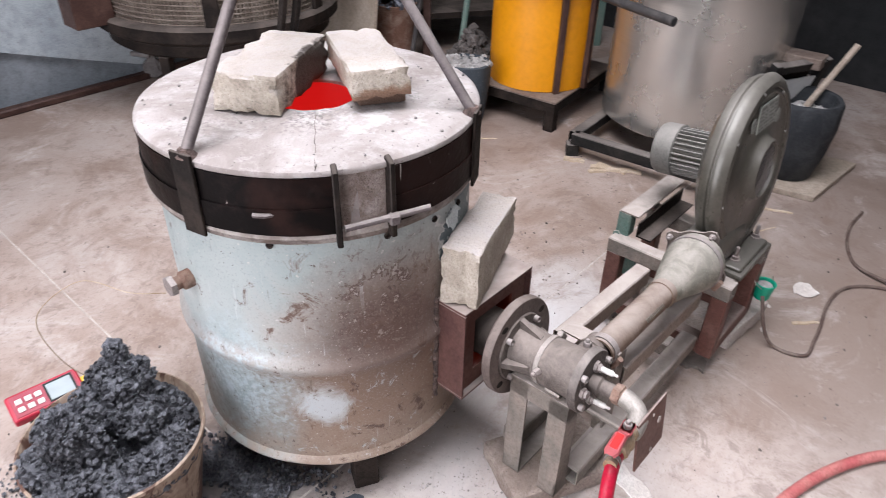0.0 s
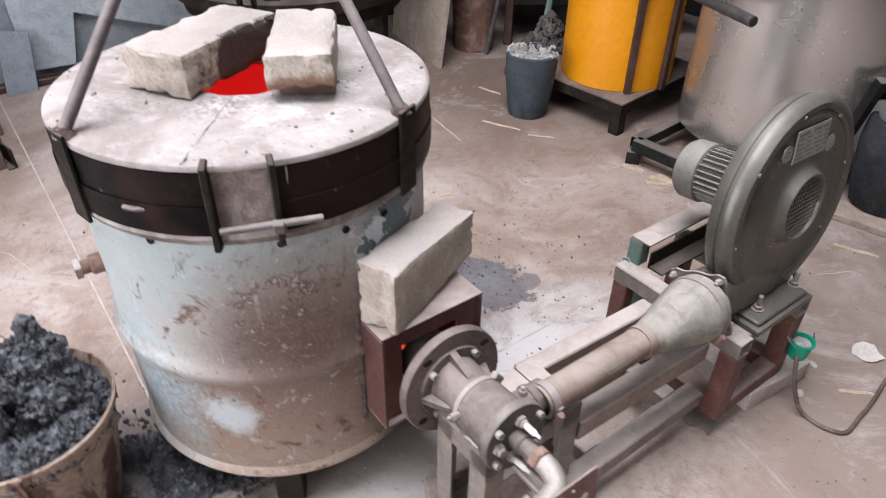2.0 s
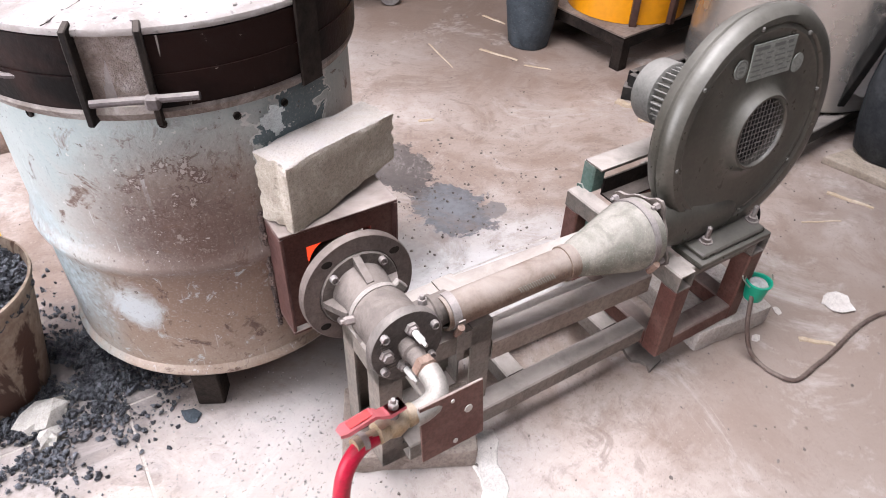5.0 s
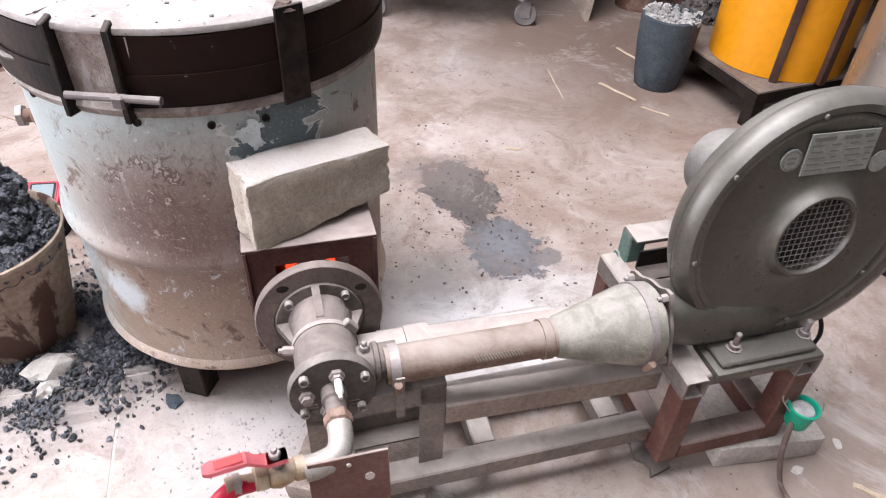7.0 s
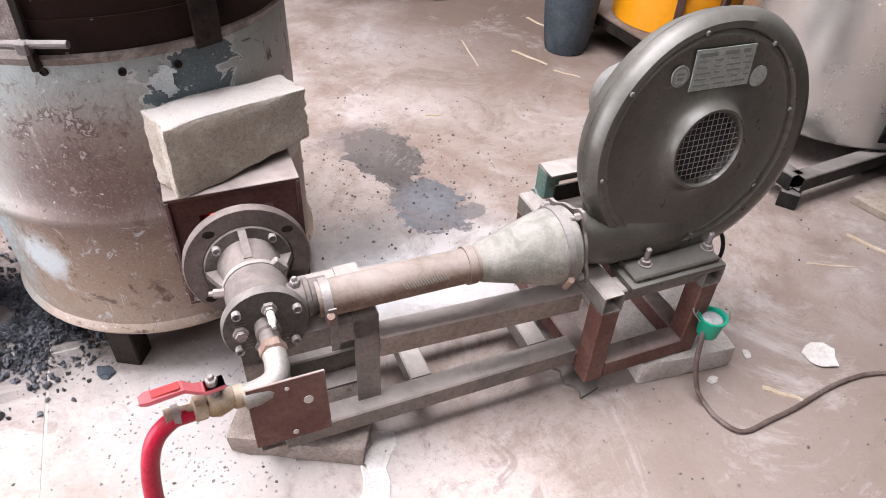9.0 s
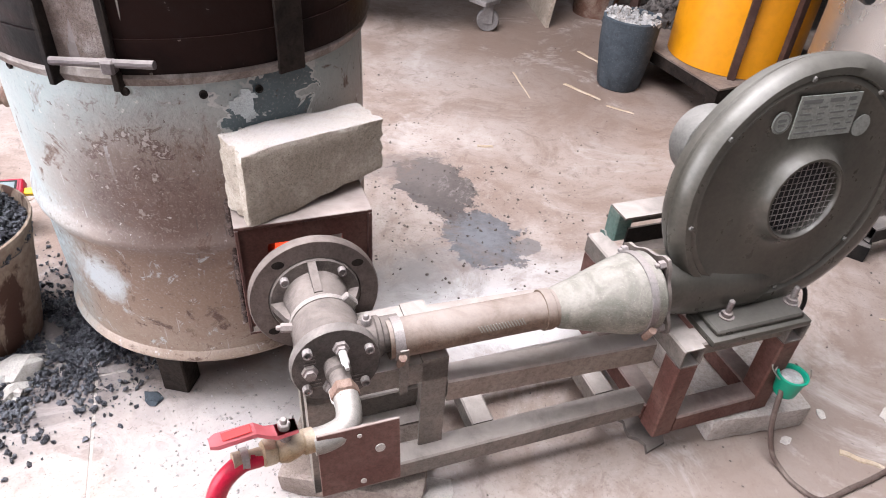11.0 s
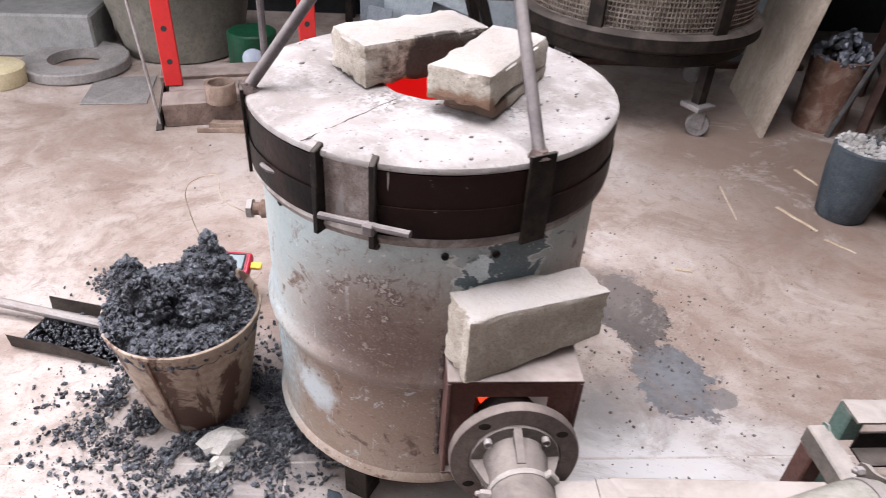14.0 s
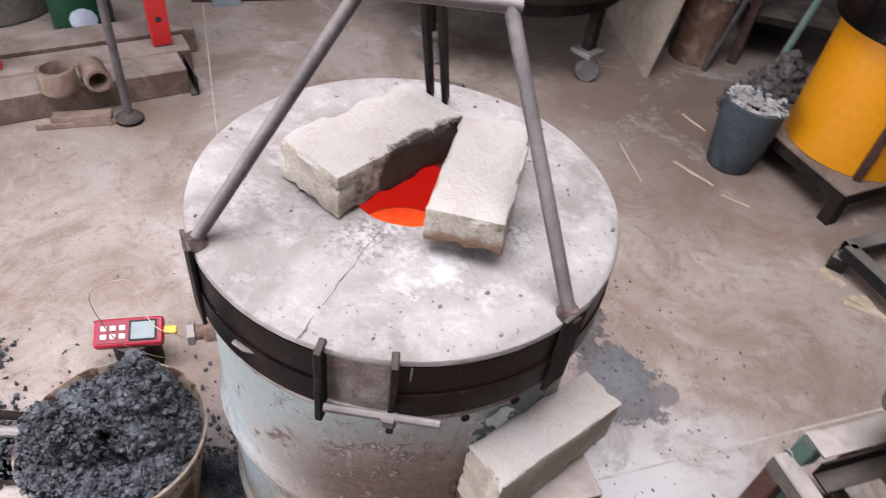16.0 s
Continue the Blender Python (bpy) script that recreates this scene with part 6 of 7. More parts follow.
def yellow_furnace():
    cx, cy, r = 0.375, 3.18, 0.226
    t = thing("yellow_furnace", pose(cx, cy, 0), "yellow drum furnace with black lid on a low steel table", "furnace")
    part_lathe("shell", [(r - 0.01, 0.137), (r, 0.137), (r, 0.565), (r - 0.01, 0.565)], M_YELLOW, t, 72, label="yellow painted drum", close=True)
    part_lathe("lid_ring", [(0.1, 0.565), (r + 0.03, 0.565), (r + 0.035, 0.57), (r + 0.035, 0.65), (r + 0.03, 0.655), (0.1, 0.655)], M_BLACK, t, 64, label="black steel lid ring", close=True)
    bm = bmesh.new()
    box(bm, (-0.14, -0.12, 0.655), (0.06, 0.1, 0.75), 0.012, None, 2)
    rough_up(bm, 0.012, 12)
    part("lining_block", bm, M_MOSS, t, "mossy green fibre block on the lid")
    # table
    zt = 0.135
    d1 = Vector((0.5, 0.866, 0))
    d2 = Vector((-0.84, 0.543, 0))
    near = Vector((0.434 - cx, 2.838 - cy, 0))
    pts = [near, near + d1 * 0.6, near + d1 * 0.6 + d2 * 0.56, near + d2 * 0.56]
    bm = bmesh.new()
    lo = [bm.verts.new(p + Vector((0, 0, zt - 0.006))) for p in pts]
    hi = [bm.verts.new(p + Vector((0, 0, zt))) for p in pts]
    bm.faces.new(lo[::-1])
    bm.faces.new(hi)
    for k in range(4):
        bm.faces.new((lo[k], lo[(k + 1) % 4], hi[(k + 1) % 4], hi[k]))
    part("table_top", bm, M_TABLE, t, "dusty steel table plate")
    for k in range(4):
        a, b = pts[k], pts[(k + 1) % 4]
        inn = (pts[(k + 2) % 4] - b).normalized()
        angle_bar("table_rail", a + Vector((0, 0, zt - 0.007)), b + Vector((0, 0, zt - 0.007)), inn, (0, 0, -1), 0.04, M_DARK, t)
        e1, e2 = (pts[(k + 1) % 4] - pts[k]).normalized(), (pts[k - 1] - pts[k]).normalized()
        angle_bar("table_leg", a + (e1 + e2) * 0.004, a + (e1 + e2) * 0.004 + Vector((0, 0, zt - 0.008)), e1, e2, 0.045, M_DARK, t)
    for ang in (-74, -36):
        m = ring_pose(ang, r)
        tall = 0.62 if ang == -74 else 0.565
        bm = bmesh.new()
        box(bm, (0.0, -0.013, zt), (0.022, 0.013, tall), 0.002, m)
        part("post_strap", bm, M_BROWN_POST, t, "dark brown upright strap")
    m = ring_pose(-74, r, 0.585)
    part_box("pivot_block", (-0.01, -0.03, -0.02), (0.05, 0.03, 0.03), M_BROWN_POST, t, 0.006, m=m)
    off = Vector((cx, cy, 0))
    part_tube("lever_pipe", [Vector((0.42, 2.93, 0.6)) - off, Vector((0.754, 2.464, 0.59)) - off], 0.0165, M_PIPE_DARK, t, 14, None, "dark steel lever pipe")
    # Pipe end is closed; a black disc paints the shaded bore.
    part_lathe("pipe_bore", [(0.0, 0.0), (0.0125, 0.0), (0.0125, 0.002), (0.0, 0.002)], M_DARKHOLE, t, 14, along(Vector((0.754, 2.464, 0.59)) - off, Vector((1.088, 1.998, 0.58)) - off))
    bolt(t, m @ Vector((0.052, 0, 0.006)), m.to_3x3() @ Vector((1, 0, 0)), 0.014, 0.012)


M_MOSS = surface("mossy_fibre", (0.1, 0.13, 0.06), (0.2, 0.2, 0.12), 18, 0.95, 0, 0.8)
M_TABLE = surface("dusty_table_plate", (0.16, 0.12, 0.1), (0.25, 0.2, 0.17), 8, 0.7, 0.1, 0.2)
M_BROWN_POST = surface("brown_post_paint", (0.05, 0.025, 0.02), (0.09, 0.05, 0.04), 12, 0.5, 0.1, 0.15)
M_PIPE_DARK = surface("dark_pipe", (0.07, 0.065, 0.065), (0.13, 0.12, 0.115), 12, 0.45, 0.4, 0.1)
yellow_furnace()


def steel_furnace():
    cx, cy, r = 0.978, 2.905, 0.338
    t = thing("stainless_furnace", pose(cx, cy, 0), "tall brushed stainless steel furnace shell on a black frame", "furnace")
    z0 = 0.1
    part_lathe("shell", [(r - 0.03, z0), (r - 0.008, z0), (r, z0 + 0.008), (r, 0.66), (r - 0.03, 0.66)], M_STAINLESS, t, 96, label="brushed stainless steel shell", close=True)
    part_lathe("lid", [(0.12, 0.655), (r + 0.015, 0.655), (r + 0.02, 0.66), (r + 0.02, 0.8), (r + 0.01, 0.81), (0.12, 0.81)], M_BLACK_FRAME, t, 72, label="black painted lid band", close=True)
    part_tube("lid_rail", [((r + 0.045) * Vector((math.cos(radians(a)), math.sin(radians(a)), 0))) + Vector((0, 0, 0.7)) for a in range(-120, -20, 8)], 0.008, M_BLACK_FRAME, t, 8)
    part_lathe("base_plate", [(0.0, z0 - 0.006), (r - 0.02, z0 - 0.006), (r - 0.02, z0), (0.0, z0)], M_DARK, t, 48)
    off = Vector((cx, cy, 0))
    a, b = Vector((0.505, 2.655, 0)) - off, Vector((0.97, 2.36, 0)) - off
    e = (b - a).normalized()
    f = Vector((-e.y, e.x, 0))
    h = 0.094
    for p, q in ((a, b), (a + f * 0.72, b + f * 0.72), (a, a + f * 0.72), (b, b + f * 0.72)):
        d = (q - p).normalized()
        tube_bar("frame_rail", p + Vector((0, 0, h - 0.022)), q + d * 0.0 + Vector((0, 0, h - 0.022)), 0.045, 0.044, M_BLACK_FRAME, t, "black box-section rail")
    for p in (a, b, a + f * 0.72, b + f * 0.72):
        part_box("frame_foot", (p.x - 0.025, p.y - 0.025, 0), (p.x + 0.025, p.y + 0.025, h - 0.046), M_BLACK_FRAME, t, 0.002)
    # burner port: white plate in a black frame
    m = pose(1.245 - cx, 2.66 - cy, 0.0, 0, 0, -62) @ pose(0, 0, 0.2, 0, 14, 0)
    bm = bmesh.new()
    lathe(bm, [(0.034, -0.003), (0.034, 0.003), (0.2, 0.003), (0.2, -0.003)], 4, m @ pose(0.0, 0, 0.06, 0, 90, 0) @ pose(0, 0, 0, 0, 0, 45) @ Matrix.Diagonal((0.75, 0.75, 1, 1)), close=True)
    part("port_plate", bm, M_WHITE, t, "white port plate with a round hole", 0)
    for y in (-0.12, 0.12):
        part_box("port_frame", (-0.02, y - 0.014, -0.19), (0.014, y + 0.014, 0.24), M_BLACK_FRAME, t, 0.002, m=m)
    part_box("port_frame", (-0.02, -0.106, 0.205), (0.014, 0.106, 0.235), M_BLACK_FRAME, t, 0.002, m=m)
    part_box("port_box", (-0.2, -0.1, -0.1), (-0.022, 0.1, 0.2), M_DARK, t, 0.003, m=m)
    part_box("side_bracket", (0.0, -0.045, 0.40), (0.13, 0.045, 0.44), M_TABLE, t, 0.003, m=ring_pose(-35, r - 0.005))


steel_furnace()


def basket_furnace():
    cx, cy, r = -1.075, 3.17, 0.48
    t = thing("trolley_furnace", pose(cx, cy, 0), "sooty round furnace pot in a wire mesh cage on castors", "furnace")
    zb = 0.3
    part_lathe("ring_beam", [(r - 0.1, zb), (r - 0.015, zb), (r, zb + 0.012), (r + 0.002, zb + 0.05), (r - 0.02, zb + 0.055), (r - 0.1, zb + 0.055)], M_DARK, t, 72, label="dark sooty steel ring", close=True)
    part_lathe("base_ring", [(0.0, zb + 0.05), (r + 0.02, zb + 0.06), (r + 0.04, zb + 0.075), (r + 0.042, zb + 0.12), (r + 0.025, zb + 0.132), (0.0, zb + 0.132)], M_DARK, t, 72, label="thick dark base ring")
    bm = bmesh.new()
    lathe(bm, [(r - 0.03, zb + 0.13), (r - 0.025, zb + 0.2), (r - 0.02, zb + 0.55), (r - 0.05, zb + 0.6), (0.0, zb + 0.6)], 72)
    rough_up(bm, 0.006, 10)
    part("pot", bm, M_POT, t, "rough brown refractory wall")
    # mesh cage, on the side that shows
    bm = bmesh.new()
    rc = r - 0.006
    for k in range(100):
        a = radians(-150 + 1.9 * k)
        p = Vector((rc * math.cos(a), rc * math.sin(a), 0))
        tube(bm, [p + Vector((0, 0, zb + 0.13)), p + Vector((0, 0, zb + 0.52))], 0.0028, 4)
    for j in range(21):
        z = zb + 0.135 + 0.0185 * j
        tube(bm, [Vector(((rc + 0.003) * math.cos(radians(-150 + 5 * k)), (rc + 0.003) * math.sin(radians(-150 + 5 * k)), z)) for k in range(39)], 0.0028, 4)
    ob = part("wire_mesh", bm, M_MESH, t, "rusty square wire mesh", 0)
    ob["kind"] = "stuff"
    for ang in (-130, -72, -15):
        m = ring_pose(ang, r + 0.004)
        part_box("upright", (0.0, -0.03, zb + 0.12), (0.02, 0.03, zb + 0.6), M_DARK, t, 0.003, m=m)
    part_box("side_box", (0.15, 2.3, 0.4), (0.31, 2.42, 0.75), M_BROWN_POST, t, 0.004, "dark rusty box on the side", m=pose(-cx, -cy, 0) @ RIG)
    for ang in (-11, -100, 80, 170):
        m = ring_pose(ang, 0.455)
        part_box("caster_leg", (-0.02, -0.022, 0.14), (0.02, 0.022, zb), M_DARK, t, 0.002, m=m)
        part_box("caster_plate", (-0.05, -0.05, 0.118), (0.05, 0.05, 0.14), M_CASTOR, t, 0.004, m=m)
        wm = Matrix.Translation(m.translation) @ pose(0, 0, 0.048, 0, 0, 30) @ pose(0.02, 0, 0, 90, 0, 0)
        part_lathe("caster_wheel", [(0.0, -0.014), (0.032, -0.014), (0.044, -0.015), (0.048, -0.01), (0.048, 0.01), (0.044, 0.015), (0.032, 0.014), (0.0, 0.014)], M_CASTOR, t, 28, wm, "grey rubber castor wheel")
        for s in (-1, 1):
            bm = bmesh.new()
            box(bm, (-0.022, -0.012, s * 0.019 - 0.002), (0.02, 0.075, s * 0.019 + 0.002), 0.001, wm)
            part("caster_fork", bm, M_CASTOR, t)
    return t


M_POT = surface("burnt_refractory", (0.12, 0.095, 0.075), (0.3, 0.25, 0.2), 9, 0.9, 0, 0.9)
M_MESH = surface("mesh_wire", (0.13, 0.1, 0.082), (0.24, 0.2, 0.17), 20, 0.7, 0.2, 0.1)
M_CASTOR = surface("grey_castor", (0.15, 0.135, 0.13), (0.23, 0.21, 0.2), 14, 0.6, 0.2, 0.1)
basket_furnace()


def leaning_sheet():
    bm = bmesh.new()
    a, b = Vector((-0.435, 3.305, 0)), Vector((-0.83, 3.74, 0))
    up = Vector((0.075, 0.06, 0.8))
    nrm = (b - a).cross(up).normalized() * 0.015
    q = [a, b, b + up, a + up * 1.0]
    lo = [bm.verts.new(p) for p in q]
    hi = [bm.verts.new(p + nrm) for p in q]
    bm.faces.new(lo)
    bm.faces.new(hi[::-1])
    for k in range(4):
        bm.faces.new((lo[k], hi[k], hi[(k + 1) % 4], lo[(k + 1) % 4]))
    solo("plywood_sheet", bm, M_WOOD, "grey plywood sheet leaning beside the trolley furnace", "plywood sheet")


leaning_sheet()


def scrap_bucket():
    t = thing("scrap_bucket", pose(-0.36, 3.66, 0), "rusty brown steel bucket with crumpled grey foil on top", "bucket")
    part_lathe("shell", [(0.0, 0.0), (0.1, 0.0), (0.116, 0.3), (0.12, 0.31), (0.112, 0.312), (0.096, 0.02), (0.0, 0.02)], M_RUST, t, 36)
    v, f = lumps(random.Random(7), 140, lambda g: (lambda a, r: (r * math.cos(a), r * math.sin(a), 0.3 + 0.12 * (1 - r / 0.115)))(g.uniform(0, 6.28), 0.112 * math.sqrt(g.random())), 0.008, 0.026, 1.2)
    ob = stuff("foil", v, f, M_FOIL, "crumpled grey foil scrap", "")
    ob.parent = t


M_FOIL = surface("dull_foil", (0.08, 0.086, 0.105), (0.22, 0.225, 0.25), 25, 0.45, 0.5, 0.4)
scrap_bucket()


def dross_pile():
    def spot(g):
        a, r = g.uniform(0, 6.28), 0.3 * math.sqrt(g.random())
        x, y = r * math.cos(a), 0.7 * r * math.sin(a)
        h = 0.3 * max(0, 1 - r / 0.3) ** 0.8
        return 0.06 + x * 0.6, 3.36 + y * 0.6, h * g.uniform(0.7, 1.0) + 0.005

    v, f = lumps(random.Random(31), 1100, spot, 0.005, 0.03, 1.8)
    stuff("dross_pile", v, f, M_DROSS2, "pile of brown-grey dross lumps on the floor", "dross")


M_DROSS2 = surface("brown_dross", (0.06, 0.052, 0.048), (0.17, 0.15, 0.14), 25, 0.8, 0.05, 0.7)
dross_pile()


def rack():
    t = thing("steel_rack", pose(0, 0, 0), "dark steel workbench rack cluttered with scrap, with an added top board for shade", "rack")
    c = [(-0.2, 3.75), (0.75, 4.1), (-0.4, 4.2), (0.55, 4.55)]
    for k, (x, y) in enumerate(c):
        part_box("rack_leg", (x - 0.02, y - 0.02, 0), (x + 0.02, y + 0.02, 1.12), M_FRAME_GREEN if k % 2 else M_BROWN_POST, t, 0.002)
    # The top board is added out of view, overhanging to shade the floor.
    for z in (0.2, 1.12):
        bm = bmesh.new()
        edge = (c[0], c[1], c[3], c[2]) if z < 1 else ((-0.75, 3.35), (0.85, 3.85), c[3], (-0.95, 4.0))
        lo = [bm.verts.new(Vector((x, y, z))) for x, y in edge]
        hi = [bm.verts.new(Vector((x, y, z + 0.03))) for x, y in edge]
        bm.faces.new(lo[::-1])
        bm.faces.new(hi)
        for k in range(4):
            bm.faces.new((lo[k], lo[(k + 1) % 4], hi[(k + 1) % 4], hi[k]))
        part("shelf_and_shade_board", bm, M_DARK, t)
    part_tube("lean_bar", [(-0.27, 3.57, 0.0), (-0.1, 3.82, 1.2)], 0.012, M_PIPE_DARK, t, 8, None, "thin steel bar leaning on the rack")
    part_tube("lean_bar", [(-0.02, 3.66, 0.0), (0.1, 3.8, 1.2)], 0.016, M_FRAME_GREEN, t, 8, None, "grey-green bar leaning on the rack")


rack()


# ---- west side ----
def wall_sheet():
    bm = bmesh.new()
    m = RIG @ pose(0, 2.82, 0)
    # Wall behind the sheet, its colour darkened to give the recess shade.
    box(bm, (-0.42, -0.03, 0.0), (1.9, 0.63, 1.9), 0.003)
    rough_up(bm, 0.004, 3)
    solo("wall_panel", bm, M_WALL_GREY, "smooth blue-grey wall behind a hung sheet, darkened for the recess's shade", kind="structure", m=m)
    bm = bmesh.new()
    edge = [(-0.3, 0.055), (-0.11, 0.05), (-0.06, 0.267), (0.2, 0.18), (0.566, 0.062), (1.9, 0.062), (1.9, 1.9), (-0.3, 1.9)]
    lo, hi = [[bm.verts.new((x, y, z)) for x, z in edge] for y in (-0.06, -0.036)]
    bm.faces.new(lo)
    bm.faces.new(hi[::-1])
    for k in range(len(edge)):
        j = (k + 1) % len(edge)
        bm.faces.new((lo[k], hi[k], hi[j], lo[j]))
    solo("wall_sheet", bm, M_PANEL, "stained blue-white painted sheet with a slanting lower edge", kind="structure", m=m)
    bm = bmesh.new()
    box(bm, (-0.5, -0.115, 0.0), (1.9, -0.065, 0.03), 0.006)
    solo("trim", bm, M_BROWN_POST, "dark brown kerb rail along the wall foot", kind="structure", m=m)
    bm = bmesh.new()
    box(bm, (0, -0.012, 0), (0.12, 0.0, 0.26), 0.003)
    solo("grey_board", bm, M_WALL_GREY, "short blue-grey board leaning on the wall", "board", m=m @ pose(-0.42, -0.15, 0, -14, 10, 0))


M_WALL_GREY = surface("blue_grey_wall", (0.17, 0.19, 0.21), (0.23, 0.25, 0.27), 2.5, 0.6, 0, 0.1)
wall_sheet()


def press():
    """Red perforated uprights on a base of timbers and plates."""
    t = thing("hydraulic_press", pose(0, 0, 0), "red painted press frame with drilled uprights on a plank base", "press")
    a, b = Vector((-1.85, 1.345, 0)), Vector((-1.59, 1.93, 0))
    e = (b - a).normalized()
    f = Vector((-e.y, e.x, 0))
    ang = math.degrees(math.atan2(e.y, e.x))
    top = 0.095
    for p in (a + f * 0.21 + e * 0.045, b + f * 0.21 - e * 0.05):
        m = Matrix.Translation(p) @ pose(0, 0, top, 0, 0, ang)
        ob = part_box("upright", (-0.034, -0.02, 0), (0.034, 0.02, 1.5), M_RED, t, 0.003, "red upright with drilled holes", m)
        # Drilled holes as black discs, the shade within them given by colour.
        for k in range(8):
            q = m @ pose(0, -0.0205, 0.1 + 0.13 * k, 90, 0, 0)
            part_lathe("pin_hole", [(0.0, 0.0), (0.011, 0.0), (0.011, 0.0008), (0.0, 0.0008)], M_DARKHOLE, ob, 12, q)
    for off, w, h, la, lb in ((0.07, 0.13, 0.095, 0.0, 0.0), (0.21, 0.12, 0.09, 0.02, 0.05), (0.35, 0.13, 0.1, -0.02, 0.1)):
        m = Matrix.Translation(a + f * off) @ pose(0, 0, 0, 0, 0, ang)
        part_box("base_plank", (0.005 + la, -w / 2, 0.0), (0.625 + lb, w / 2, h), M_WOOD_BROWN, t, 0.004, m=m)
    for p in (a, b + e * 0.01):
        m = Matrix.Translation(p) @ pose(0, 0, 0, 0, 0, ang)
        bm = bmesh.new()
        box(bm, (-0.006, -0.02, 0), (0.0, 0.42, 0.075), 0.002, m)
        box(bm, (-0.03, -0.02, 0), (-0.006, 0.42, 0.006), 0.002, m)
        part("base_angle", bm, M_DARK, t)
    part_tube("side_rod", [a - e * 0.01 + Vector((0, 0, 0.02)), a - e * 0.06 + f * 0.12 + Vector((0, 0, 0.5))], 0.006, M_BARE, t, 8)


M_WOOD_BROWN = surface("brown_timber", (0.11, 0.07, 0.055), (0.2, 0.14, 0.115), 9, 0.8, 0, 0.3, (0.34, 0.28, 0.25), 0.6)
press()


def pipe_ring(x, y, z, r, h, tilt, label):
    bm = bmesh.new()
    lathe(bm, [(r * 0.74, 0), (r * 0.97, 0), (r, 0.004), (r, h - 0.004), (r * 0.97, h), (r * 0.74, h)], 32, close=True)
    solo("pipe_offcut", bm, M_RUSTY_PIPE, label, "pipe", "pipe offcuts", m=pose(x, y, z, *tilt))


M_RUSTY_PIPE = surface("brown_pipe_offcut", (0.19, 0.13, 0.1), (0.3, 0.22, 0.17), 15, 0.7, 0.1, 0.3)
pipe_ring(-1.765, 1.555, 0.0955, 0.058, 0.075, (0, 0, 0), "short rusty pipe offcut standing on the plank base")
pipe_ring(-1.755, 1.665, 0.135, 0.04, 0.1, (90, 0, 70), "short rusty pipe offcut lying on the plank base")


def steel_bar(a, b, w, h, label, lift=0.0):
    a, b = Vector((*a, 0)), Vector((*b, 0))
    m = Matrix.Translation(a) @ pose(0, 0, lift, 0, 0, math.degrees(math.atan2(b.y - a.y, b.x - a.x)))
    bm = bmesh.new()
    box(bm, (0, -w / 2, 0), ((b - a).length, w / 2, h), 0.002)
    box(bm, (0, -w / 2, h), ((b - a).length, -w / 2 + 0.006, h + 0.012), 0.001)
    solo("steel_bar", bm, M_RUSTY_PIPE, label, "steel bar", m=m)


steel_bar((-1.745, 1.49), (-1.635, 1.63), 0.06, 0.028, "short rusty channel offcut on the floor")
steel_bar((-1.75, 1.435), (-1.615, 1.63), 0.016, 0.008, "thin rusty flat bar on the floor")


def pole():
    t = thing("rammer", pose(-1.6, 1.67, 0), "long grey pole tool with a dark iron foot", "tool")
    part_tube("shaft", [(0, 0, 0.025), (-0.07, 0.05, 1.2)], 0.014, M_ROD, t, 10)
    bm = bmesh.new()
    lathe(bm, [(0.0, 0.0), (0.045, 0.0), (0.045, 0.012), (0.03, 0.025), (0.016, 0.03), (0.0, 0.03)], 20)
    part("foot", bm, M_DARK, t)


pole()


def tub():
    t = thing("metal_tub", pose(-2.7, 1.79, 0.0), "large dull galvanised tub full of rust-brown sand", "tub")
    part_lathe("wall", [(0.0, 0.0), (0.26, 0.0), (0.275, 0.01), (0.35, 0.34), (0.372, 0.35), (0.372, 0.362), (0.345, 0.36), (0.265, 0.02), (0.0, 0.02)], M_TUB, t, 64)
    bm = bmesh.new()
    lathe(bm, [(0.0, 0.33), (0.12, 0.325), (0.25, 0.31), (0.335, 0.3)], 48)
    rough_up(bm, 0.012, 14)
    part("sand", bm, M_SAND, t, "rust-brown sand filling")
    part_tube("handle", smooth_path([(0.36, 0.06, 0.33), (0.43, 0.04, 0.35), (0.44, -0.04, 0.35), (0.36, -0.06, 0.33)], 5), 0.014, M_TUB, t, 8, pose(0, 0, 0, 0, 0, 45))
    m = pose(0.02, 0.05, 0.365, 4, 3, 30)
    bm = bmesh.new()
    box(bm, (-0.3, -0.1, 0), (0.42, 0.16, 0.012), 0.003, m)
    part("cover_board", bm, M_CEIL, t, "pale flat board across the rim")


M_SAND = surface("brown_sand", (0.22, 0.11, 0.07), (0.3, 0.17, 0.11), 14, 0.95, 0, 0.8)
tub()


def ring_plate():
    bm = bmesh.new()
    lathe(bm, [(0.115, 0.0), (0.225, 0.0), (0.228, 0.004), (0.228, 0.04), (0.222, 0.045), (0.115, 0.045)], 56, close=True)
    solo("cast_ring", bm, M_CEIL2, "flat grey cast ring lying on the floor", "ring", m=pose(-2.67, 1.27, 0.006, 1, 0, 0))
    bm = bmesh.new()
    lathe(bm, [(0.0, 0.0), (0.11, 0.0), (0.115, 0.01), (0.115, 0.07), (0.1, 0.08), (0.0, 0.08)], 40)
    solo("cream_disc", bm, M_CREAM, "cream coloured round refractory disc on the floor", "disc", m=pose(-2.66, 0.95, 0.0))
    bm = bmesh.new()
    box(bm, (-0.25, -0.14, 0), (0.25, 0.14, 0.2), 0.01)
    solo("carton", bm, M_CEIL, "small grey carton on the floor by the wall", "box", m=pose(-3.0, 1.26, 0, 0, 0, 55))


